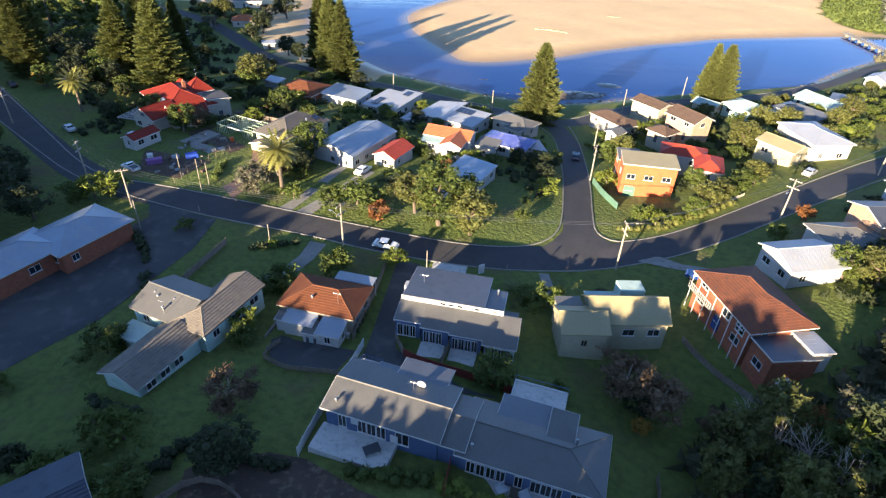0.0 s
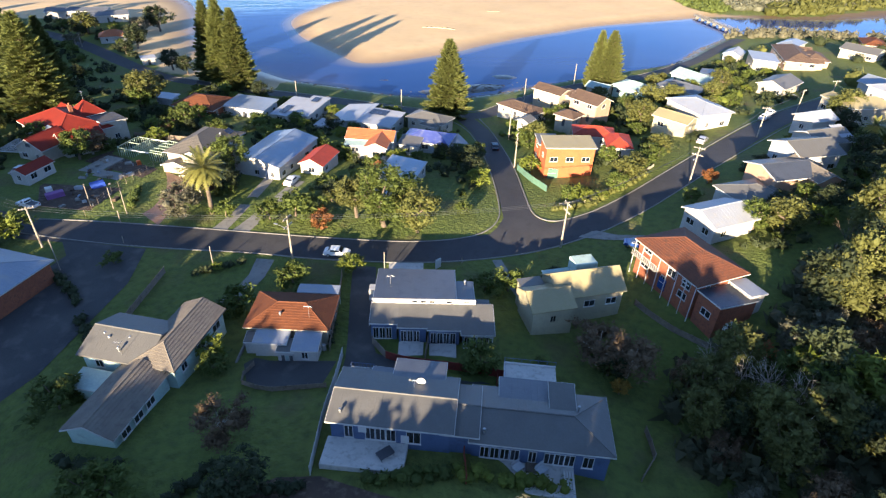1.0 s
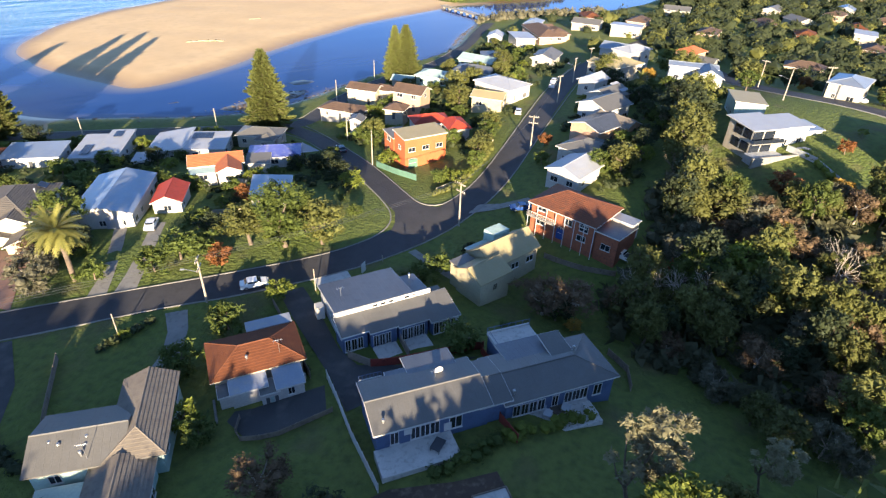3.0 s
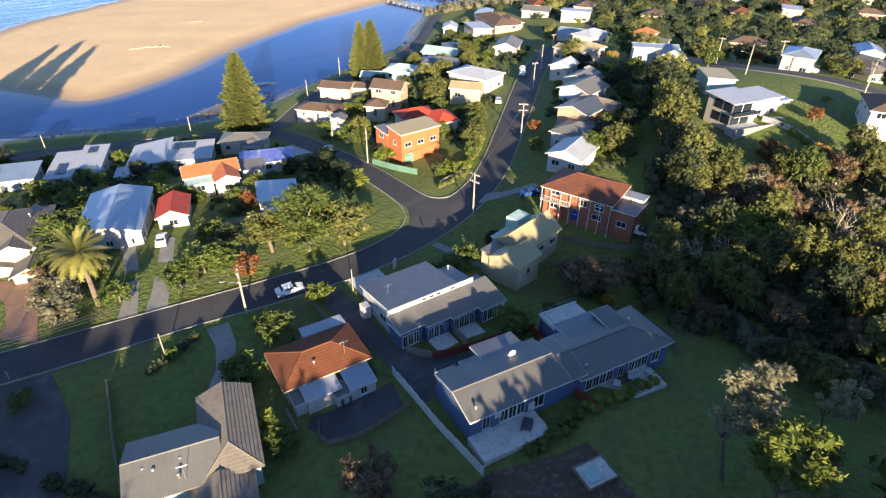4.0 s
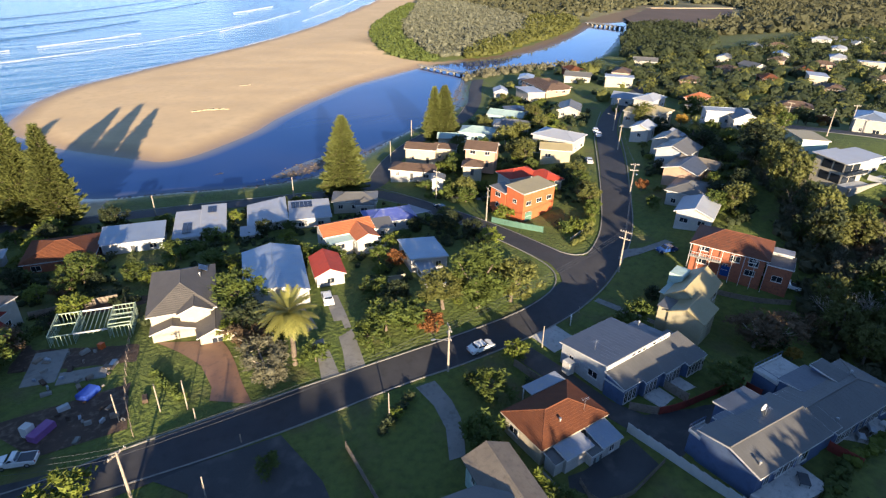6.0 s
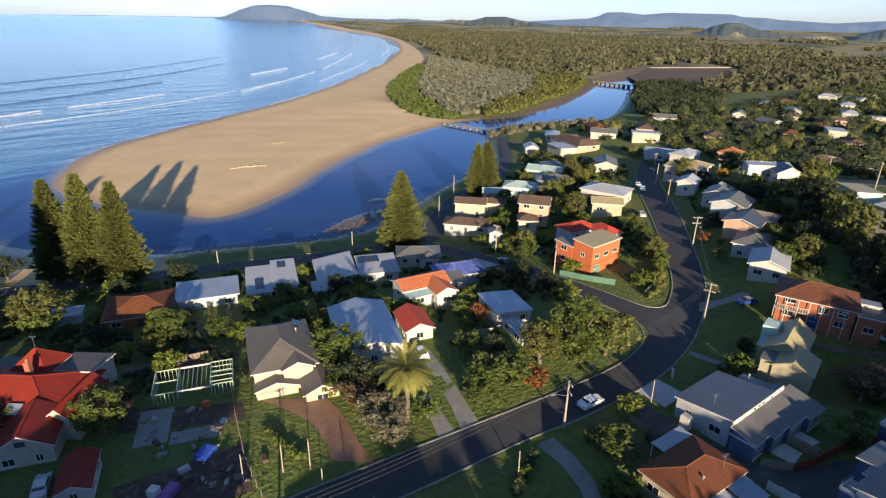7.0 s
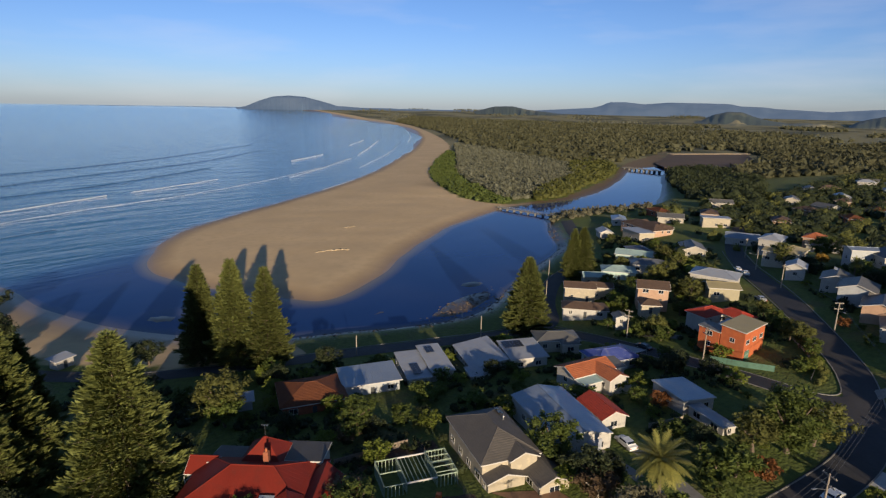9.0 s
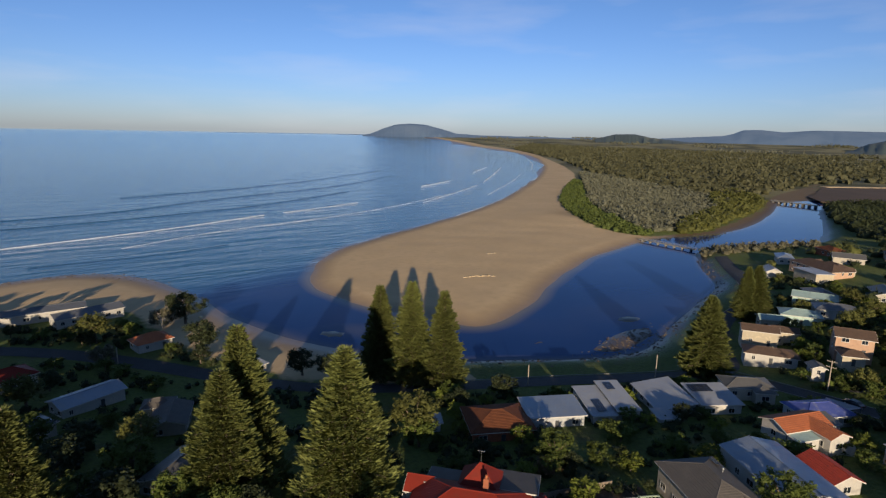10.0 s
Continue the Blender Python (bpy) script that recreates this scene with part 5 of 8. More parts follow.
block(hs, -3.4, -4.6, 0, 5.6, 5.0, 2.8, "skillion", 8, "metal_grey", "wall_white", "metal", over=0.25)
sail = mesh_object("shade_sail", [(26.4, 133.4, 13.2), (20.6, 129.8, 12.6), (27.6, 126.6, 13.0), (24.6, 130.0, 12.35), (26.4, 133.4, 13.16), (20.6, 129.8, 12.56), (27.6, 126.6, 12.96), (24.6, 130.0, 12.31)],
                   [(0, 1, 3), (1, 2, 3), (2, 0, 3), (5, 4, 7), (6, 5, 7), (4, 6, 7), (0, 4, 5, 1), (1, 5, 6, 2), (2, 6, 4, 0)], "metal_white")
tagged(sail, "white triangular shade sail stretched between posts", "shade sail")
for q in ((26.4, 133.4, 13.2), (20.6, 129.8, 12.6), (27.6, 126.6, 13.0)):
    part("post", *tube((q[0], q[1], ground_z(q[0], q[1]) - 0.3), q, 0.06, 0.05), "steel", sail)
simple(-40.8, 172.0, 14.0, 12.0, -27, 3.0, "hip", 18, "tile_terracotta", "brick_red", "tile", "red-brick house with a weathered red roof", sink=2)
simple(-52.6, 181.4, 6.4, 4.0, -27, 2.4, "skillion", 5, "metal_zinc", "wall_grey", "metal", "tin carport beside the red-roofed house", wins=False)

# the red-roofed guest house
hs = house(-68.7, 146.5, -50, "rambling cream house with steep red metal roofs and small tower", z=11.6)
block(hs, 0.0, 0.0, 0, 20.0, 13.6, 4.6, "hip", 25, "metal_red", "wall_render", "metal", storeys=1, over=0.6)
block(hs, 0.1, 5.6, 0, 6.4, 6.0, 6.2, "hip", 44, "metal_red", "wall_render", "metal", over=0.4, wins=False)
block(hs, -5.4, 6.4, 180, 6.6, 5.4, 4.6, "skillion", 6, "tile_grey", "wall_render", "metal", over=0.3)
block(hs, 5.8, 7.4, 180, 7.0, 6.4, 5.0, "skillion", 6, "tile_grey", "wall_render", "metal", over=0.3)
block(hs, 10.4, -1.6, 90, 9.4, 5.8, 4.3, "gable", 40, "metal_red", "wall_render", "metal", over=0.35)
block(hs, -9.4, 4.6, 0, 4.6, 4.8, 4.2, "gable", 34, "metal_red", "wall_render", "metal", over=0.3)
part("chimney", *bevel_box(1.2, 1.2, 6.0, 2.0, 2.0, 9.0, 0.08), "brick_red", hs)
part("chimney_pot", *tube((1.6, 1.6, 9.0), (1.6, 1.6, 9.5), 0.2, 0.16, 8), "tile_orange", hs)
part("roof_panel", *moved(bevel_box(-1.1, -0.9, 0.0, 1.1, 0.9, 0.1, 0.03), pose(3.6, -5.2, 5.6, 25, 0, 0)), "metal_zinc", hs)
for k in range(5):
    part("balcony_post", *box(-11.9, 2.4 + k * 1.1, 0.0, -11.8, 2.5 + k * 1.1, 3.4), "white_paint", hs)
part("balcony_rail", *box(-11.92, 2.4, 2.3, -11.78, 6.9, 2.4), "white_paint", hs)
antenna(hs, 0.1, 5.6, 9.4, 1.6)
# slatted shade roof over the courtyard
pg = thing("pergola", -75.4, 137.2, -16, "white slatted pergola over a courtyard", "pergola", z=11.8)
for x0, y0 in ((-3.4, -3.4), (3.3, -3.4), (-3.4, 3.3), (3.3, 3.3)):
    part("post", *box(x0, y0, -0.6, x0 + 0.12, y0 + 0.12, 2.7), "white_paint", pg)
for y0 in (-3.4, 0.0, 3.3):
    part("beam", *box(-3.6, y0, 2.7, 3.6, y0 + 0.1, 2.88), "white_paint", pg)
for k in range(16):
    part("slat", *box(-3.5 + k * 0.46, -3.7, 2.885, -3.36 + k * 0.46, 3.7, 2.96), "white_paint", pg)
hs = house(-69.8, 135.5, -29.4, "cream gabled wing with a steep red roof and louvred vent", z=12.6)
block(hs, 0, 0, 90, 8.6, 7.8, 3.4, "gable", 30, "metal_red", "wall_render", "metal", over=0.3)
part("gable_vent", *bevel_box(-0.6, -4.08, 3.7, 0.6, -3.98, 4.5, 0.02), "dark_frame", hs)
hs = house(-68.1, 122.4, -27, "white garden shed with a red gabled roof", "shed", z=13.3)
block(hs, 0, 0, 90, 7.4, 4.2, 2.5, "gable", 24, "metal_red", "wall_white", "metal", over=0.25)

# house frame going up on the building site
hs = house(-47.6, 133.4, -29, "half-built timber house frame on a grey slab", "house frame", z=11.6)
part("slab", *bevel_box(-6.2, -3.6, -0.8, 6.2, 3.6, 0.25), "concrete", hs)
for x0, x1, y0, y1, top in ((-6.0, -2.4, -3.4, 3.4, 2.8), (2.6, 6.0, -3.4, 3.4, 3.0)):
    nx = int((x1 - x0) / 0.6)
    ny = int((y1 - y0) / 0.6)
    for i in range(nx + 1):
        for yy in (y0, y1):
            part("stud", *box(x0 + i * 0.6 - 0.05, yy - 0.05, 0.25, x0 + i * 0.6 + 0.05, yy + 0.05, top), "frame_mint", hs)
    for j in range(ny + 1):
        for xx in (x0, x1):
            part("stud", *box(xx - 0.05, y0 + j * 0.6 - 0.05, 0.25, xx + 0.05, y0 + j * 0.6 + 0.05, top), "frame_mint", hs)
    for yy in (y0, y1, 0):
        part("top_plate", *box(x0, yy - 0.07, top, x1, yy + 0.07, top + 0.14), "frame_mint", hs)
    for xx in (x0, x1):
        part("top_plate", *box(xx - 0.07, y0, top + 0.14, xx + 0.07, y1, top + 0.28), "frame_mint", hs)
for k in range(7):
    part("joist", *box(-2.4 + 0.7 * k, -3.4, 2.45, -2.32 + 0.7 * k, 3.4, 2.6), "frame_mint", hs)
for k in range(5):
    part("joist", *box(2.6, -3.0 + 1.45 * k, 3.3, 6.0, -2.9 + 1.45 * k, 3.42), "frame_mint", hs)
    part("brace", *tube((-6.0, -3.0 + 1.2 * k, 0.4), (-6.0, -2.0 + 1.2 * k, 2.8), 0.05, 0.05, 4), "frame_mint", hs)
for yy in (-3.4, 3.4):
    part("beam", *box(-2.4, yy - 0.08, 2.7, 2.6, yy + 0.08, 2.95), "white_paint", hs)
for q, nm, mt, lab, cat in (((-56.8, 127.6, -30, 4.6, 8.4, 0.25), "slab", "concrete", "grey concrete slab of a pulled-down shed", "slab"), ((-53.6, 121.4, -30, 6.6, 2.8, 0.22), "slab", "concrete", "grey concrete slab on the building site", "slab")):
    tagged(mesh_object(nm, *moved(bevel_box(-q[3] / 2, -q[4] / 2, -0.6, q[3] / 2, q[4] / 2, q[5]), pose(q[0], q[1], ground_z(q[0], q[1]), 0, 0, q[2])), mt), lab, cat)

# houses towards the point at the end of the bay
hs = house(-104.0, 317.0, 13, "white beach club with long grey roofs", z=4.4)
block(hs, 0, 0, 0, 22.0, 9.0, 3.2, "gable", 16, "metal_blue", "wall_white", "metal", door=True)
block(hs, -11.0, 12.5, -14, 28.0, 9.0, 3.4, "gable", 14, "metal_blue", "wall_white", "metal")
simple(-90.6, 277.0, 11.0, 8.0, 12, 3.0, "hip", 26, "tile_orange", "wall_white", "tile", "white cottage with an orange hipped roof and chimney")
simple(-110.6, 240.8, 15.0, 8.0, 20, 3.0, "gable", 16, "metal_zinc", "wall_white", "metal", "white house with a bright zinc roof")
simple(-126.4, 266.4, 12.0, 9.0, 20, 3.4, "hip", 24, "metal_red", "wall_render", "metal", "cream house with a bright red hipped roof")
hs = simple(-97.0, 216.0, 11.0, 8.0, 70, 3.0, "gable", 18, "tile_grey", "wall_render", "tile", "grey-roofed house in the shade of the pines")
block(hs, 6.2, 3.4, 90, 7.0, 5.0, 3.2, "hip", 26, "tile_grey", "wall_cream", "tile", over=0.4)
simple(-101.0, 189.0, 12.0, 8.0, 40, 3.0, "gable", 20, "metal_grey", "wall_render", "metal", "grey-roofed house among the tall pines")
simple(-124.0, 226.0, 12.0, 8.0, 30, 3.0, "hip", 20, "metal_dark", "wall_render", "metal", "dark-roofed house in deep shade")
simple(-70.0, 240.5, 5.4, 4.0, 20, 2.5, "skillion", 6, "metal_white", "wall_white", "metal", "white shed by the beach road")
simple(-97.6, 108.6, 9.0, 6.0, 40, 3.0, "skillion", 4, "metal_white", "wall_render", "metal", "house with a flat white roof beside the street")
hs = simple(-93.0, 95.0, 12.0, 8.6, 48, 4.6, "gable", 20, "tile_brown", "brick_red", "tile", "brick house with a brown gabled roof", storeys=2)
simple(-38.0, 27.0, 14.0, 10.0, 38, 3.0, "gable", 16, "metal_dark", "wall_grey", "tile", "dark-roofed house with a rusty strip along the roof")

# ---- trees ----
ICO = bmesh.new()
bmesh.ops.create_icosphere(ICO, subdivisions=1, radius=1.0)
ICO_V = np.array([v.co[:] for v in ICO.verts])
ICO_F = np.array([[v.index for v in f.verts] for f in ICO.faces])
ICO.free()


def leaf_cloud(rng, centres, radii, cards, size, flat=0.75, core=0.54):
    """Clumps of leaves: small uneven cores with many loose leaf sprays round them. Gives vertices and triangles."""
    V, F, o = [], [], 0
    for c, r in zip(centres, radii):
        jit = rng.uniform(0.7, 1.15, (len(ICO_V), 1))
        V.append(c + ICO_V * jit * r * core * np.array([1, 1, flat]))
        F.append(ICO_F + o)
        o += len(ICO_V)
        d = rng.normal(size=(cards, 3))
        d /= np.linalg.norm(d, axis=1)[:, None]
        q = c + d * r * rng.uniform(0.55, 1.08, (cards, 1)) * np.array([1, 1, flat])
        a = rng.normal(size=(cards, 3)) * size
        b = rng.normal(size=(cards, 3)) * size
        a[:, 2] *= 0.6
        b[:, 2] *= 0.6
        tri = np.stack([q - a * 0.6, q + a * 0.6 + b * 0.25, q + b], 1).reshape(-1, 3)
        V.append(tri)
        F.append(np.arange(o, o + 3 * cards).reshape(-1, 3))
        o += 3 * cards
    return np.concatenate(V), np.concatenate(F)


def limbs(rng, height, spread, trunk_r, count=6, lean=0.1):
    """A tapered trunk that forks into limbs."""
    fork = Vector((rng.uniform(-lean, lean) * height, rng.uniform(-lean, lean) * height, height * 0.42))
    pieces = [tube((0, 0, -0.4), fork, trunk_r, trunk_r * 0.7, 8)]
    ends = []
    for k in range(count):
        a = k * math.tau / count + rng.uniform(-0.4, 0.4)
        e = Vector((fork.x + math.cos(a) * spread * rng.uniform(0.4, 0.75), fork.y + math.sin(a) * spread * rng.uniform(0.4, 0.75), height * rng.uniform(0.62, 0.85)))
        mid = fork.lerp(e, 0.5) + Vector((0, 0, -0.05 * height))
        pieces += [tube(fork, mid, trunk_r * 0.55, trunk_r * 0.38, 6), tube(mid, e, trunk_r * 0.38, trunk_r * 0.16, 6)]
        ends.append(e)
    return join(*pieces), ends


def broadleaf(name, seed, height, spread, leaf, clumps=40, cards=52, size=0.35, bark="bark", squash=0.8, label="", low=0.13, girth=1.0):
    rng = np.random.default_rng(seed)
    t = thing(name, 0, 0, 0, label, name, z=0)
    wood, ends = limbs(rng, height, spread, 0.055 * girth * height ** 0.9)
    part("trunk", *wood, bark, t)
    cs, rs = [], []
    for k in range(clumps):
        a, u = rng.uniform(0, math.tau), rng.uniform(-0.9, 1.0)
        r = spread * (0.45 + 0.42 * rng.random()) * math.sqrt(max(0.05, 1 - u * u * 0.8))
        lump = 1 + 0.22 * math.sin(2 * a + seed) + 0.15 * math.sin(5 * a + seed * 2)
        cs.append((r * math.cos(a) * lump, r * math.sin(a) * lump, height * (low + (1 - low) * 0.5) + u * height * (1 - low) * 0.46 * squash))
        rs.append(spread * rng.uniform(0.17, 0.33))
    for e in ends:
        cs.append(tuple(e))
        rs.append(spread * 0.24)
    v, f = leaf_cloud(rng, np.array(cs), rs, cards, size)
    part("crown", v, f, leaf, t)
    return t


def norfolk_pine(seed, height, radius, label):
    """A tall conifer: a straight trunk with close level whorls of full upswept fronds in a broad cone."""
    rng = np.random.default_rng(seed)
    t = thing("norfolk_pine", 0, 0, 0, label, "tree", z=0)
    wood = [tube((0, 0, -0.5), (0, 0, height * 0.5), 0.015 * height, 0.010 * height, 8), tube((0, 0, height * 0.5), (0, 0, height), 0.010 * height, 0.04, 8)]
    V, F, o = [], [], 0
    up = np.array([0, 0, 1.0])
    z = height * 0.045
    while z < height * 0.985:
        k = z / height
        reach = radius * ((1.0 - k) ** 0.78) * (0.80 + 0.20 * min(1, k / 0.12)) * rng.uniform(0.88, 1.08) + 0.25
        nb = 8 if k < 0.75 else 6
        a0 = rng.uniform(0, math.tau)
        for b in range(nb):
            a = a0 + b * math.tau / nb + rng.uniform(-0.18, 0.18)
            rr = reach * rng.uniform(0.74, 1.10)
            dirv = np.array([math.cos(a), math.sin(a), 0.0])
            sag = -0.16 * rr * (1 - 0.7 * k)
            lift = 0.12 * rr
            wood.append(tube((0, 0, z), tuple(dirv * rr * 0.9 + np.array([0, 0, z + sag + lift])), 0.055, 0.02, 4))
            sidev = np.array([-math.sin(a), math.cos(a), 0.0])
            m = max(14, int(rr * 25))
            q = rng.uniform(0.08, 1.0, m) ** 0.75
            pos = dirv * (q * rr)[:, None] + up * (z + sag * q + lift * q ** 3 + rng.uniform(-0.08, 0.14, m))[:, None]
            fan = rng.choice((-1.0, 1.0), m)[:, None] * rng.uniform(0.1, 1.0, m)[:, None] * sidev
            pos = pos + fan * ((1.05 - 0.60 * q) * (0.28 + 0.20 * rr))[:, None]
            tip = dirv * rng.uniform(0.40, 0.95, m)[:, None] + fan * 0.6 + up * rng.uniform(0.15, 0.65, m)[:, None]
            halfw = np.cross(tip, up)
            halfw = halfw / (np.linalg.norm(halfw, axis=1)[:, None] + 1e-6) * 0.19 + up * rng.uniform(-0.2, 0.2, m)[:, None]
            tri = np.stack([pos - halfw, pos + halfw, pos + tip], 1).reshape(-1, 3)
            V.append(tri)
            F.append(np.arange(o, o + 3 * m).reshape(-1, 3))
            o += 3 * m
        z += height * 0.029 * (1.15 - 0.55 * k)
    part("trunk", *join(*wood), "pale_trunk", t)
    part("crown", np.concatenate(V), np.concatenate(F), "pine_green", t)
    return t


def palm(seed, height, reach, label):
    rng = np.random.default_rng(seed)
    t = thing("palm_tree", 0, 0, 0, label, "palm tree", z=0)
    part("trunk", *join(tube((0, 0, -0.4), (0.1, 0, height * 0.55), 0.42, 0.36, 10), tube((0.1, 0, height * 0.55), (0.1, 0.1, height), 0.36, 0.5, 10)), "bark", t)
    V, F, o = [], [], 0
    for k in range(64):
        a, el = k * 2.39996, math.radians(72 - 100 * (k / 63) ** 0.8)
        d = np.array([math.cos(a) * math.cos(el), math.sin(a) * math.cos(el), math.sin(el)])
        side = np.array([-math.sin(a), math.cos(a), 0])
        L = reach * rng.uniform(0.85, 1.08)
        steps = 9
        line = [np.array([0.1, 0.1, height])]
        for i in range(steps):
            d = d + np.array([0, 0, -0.075])
            d /= np.linalg.norm(d)
            line.append(line[-1] + d * L / steps)
        for i in range(1, steps):
            w = 0.8 * math.sin(math.pi * (i + 0.6) / (steps + 0.6)) ** 0.7
            for s in (-1, 1):
                for h in (0.0, 0.33, 0.66):
                    p0 = line[i] * (1 - h) + line[i + 1] * h
                    q = p0 + side * s * w + (line[i + 1] - line[i]) * 0.9 + np.array([0, 0, -0.10])
                    V.append([p0 - d * 0.10, p0 + d * 0.10, q])
                    F.append((o, o + 1, o + 2))
                    o += 3
        for i in range(steps):
            V.append([line[i] - side * 0.03, line[i] + side * 0.03, line[i + 1]])
            F.append((o, o + 1, o + 2))
            o += 3
    part("crown", np.concatenate([np.array(q) for q in V]), F, "palm_leaf", t)
    return t


def bare_tree(seed, height, spread, label, material="pale_bark"):
    """A leafless tree: limbs that fork four times."""
    rng = np.random.default_rng(seed)
    t = thing("bare_tree", 0, 0, 0, label, "tree", z=0)
    pieces = []

    def grow(p, d, length, r, level):
        e = p + d * length
        pieces.append(tube(p, e, r, r * 0.6, 5 if level else 7))
        if level >= 4:
            return
        for _ in range(3 if level < 3 else 2):
            nd = (d + Vector(rng.normal(size=3)) * 0.48 + Vector((0, 0, 0.10))).normalized()
            grow(p.lerp(e, rng.uniform(0.7, 1.0)), nd, length * rng.uniform(0.55, 0.8), r * 0.55, level + 1)
    for _ in range(3):
        grow(Vector((0, 0, -0.3)), Vector((rng.uniform(-0.4, 0.4), rng.uniform(-0.4, 0.4), 1)).normalized(), height * 0.36, 0.10, 0)
    part("trunk", *join(*pieces), material, t)
    return t


def plant(proto, x, y, scale=1.0, turn=None, label="", sink=0.0, z=None, tall=1.0):
    turn = (x * 37.7 + y * 91.3) % 360 if turn is None else turn
    c = copy_thing(proto, pose(x, y, (ground_z(x, y) if z is None else z) - sink, 0, 0, turn) @ Matrix.Diagonal((scale, scale, scale * tall, 1)))
    if label:
        tagged(c, label)
    return c


def first(proto, x, y, scale=1.0, turn=0.0, sink=0.0):
    proto.matrix_world = pose(x, y, ground_z(x, y) - sink, 0, 0, turn) @ Matrix.Diagonal((scale, scale, scale, 1))
    return proto


# Norfolk pines: the three by the lagoon, the pair on the bank, the stand above the street
np_a = norfolk_pine(11, 28.0, 7.6, "tall dark green Norfolk pine with tiered level branches")
np_b = norfolk_pine(12, 27.0, 6.9, "tall dark green Norfolk pine with tiered level branches")
np_c = norfolk_pine(13, 25.0, 8.8, "broad Norfolk pine with tiered sunlit branches")
first(np_a, -38.4, 209.0, 1.02)
first(np_b, -43.6, 216.6, 1.0)
first(np_c, 31.0, 164.6, 0.92, 40)
plant(np_b, -33.2, 201.6, 0.98, 70)
plant(np_b, 88.6, 182.0, 0.74, 20)
plant(np_c, 92.0, 180.0, 0.86, 130)
for x, y, s, q in ((-80.0, 165.6, 1.18, np_c), (-91.6, 182.0, 1.02, np_a), (-96.4, 175.6, 1.04, np_c), (-86.4, 194.0, 0.85, np_b), (-123.0, 171.0, 0.9, np_a), (-141, 201, 1.0, np_a), (-147, 189, 0.95, np_c), (-152, 199, 1.0, np_b)):
    plant(q, x, y, s)

# broad-leaved kinds
bl_green = broadleaf("tree", 21, 9.0, 4.6, "leaf_green", label="leafy mid-green garden tree")
bl_olive = broadleaf("tree", 22, 10.0, 5.4, "leaf_olive", 40, label="spreading olive-green tree lit by low sun")
bl_dark = broadleaf("tree", 23, 9.0, 4.8, "leaf_dark", label="dense dark green tree in shade")
bl_grey = broadleaf("tree", 24, 7.0, 4.6, "leaf_grey", 40, 60, 0.28, "pale_bark", label="grey-brown thinly leaved tree")
bl_rust = broadleaf("tree", 25, 5.0, 3.0, "leaf_rust", 20, label="small rust-coloured leafy tree")
bl_gold = broadleaf("tree", 26, 5.0, 2.8, "leaf_gold", 20, label="small golden-yellow autumn tree")
bl_lime = broadleaf("shrub", 27, 3.2, 2.2, "leaf_lime", 16, 40, 0.26, label="bright yellow-green garden shrub", low=0.1)
bl_shrub = broadleaf("shrub", 28, 3.0, 2.2, "leaf_green", 16, 40, 0.26, label="round green garden shrub", low=0.08)
bl_fig = broadleaf("tree", 29, 13.0, 5.2, "leaf_green", 64, 70, 0.34, squash=0.98, label="large green tree with a full tall crown", low=0.06)
bl_dry = broadleaf("tree", 30, 6.0, 4.0, "twig_brown", 36, 80, 0.20, "pale_bark", label="half-bare brown tree with thin twigs")
bl_pale = broadleaf("tree", 34, 17.0, 2.9, "leaf_pale", 44, 80, 0.24, "bark", 1.0, "tall slender tree with pale silvery leaves in the sun", low=0.50, girth=0.4)
bl_sunny = broadleaf("tree", 35, 14.5, 3.3, "leaf_lime", 34, 70, 0.30, "bark", 0.9, "tall yellow-green tree whose crown catches the sun", low=0.5, girth=0.5)
dead = bare_tree(31, 7.5, 3.5, "leafless pale grey tree with tangled branches")
dead_b = bare_tree(32, 9.0, 4.0, "leafless reddish-brown conifer skeleton", "bark")
pl = palm(33, 9.6, 4.5, "stout date palm with a full round head of fronds")

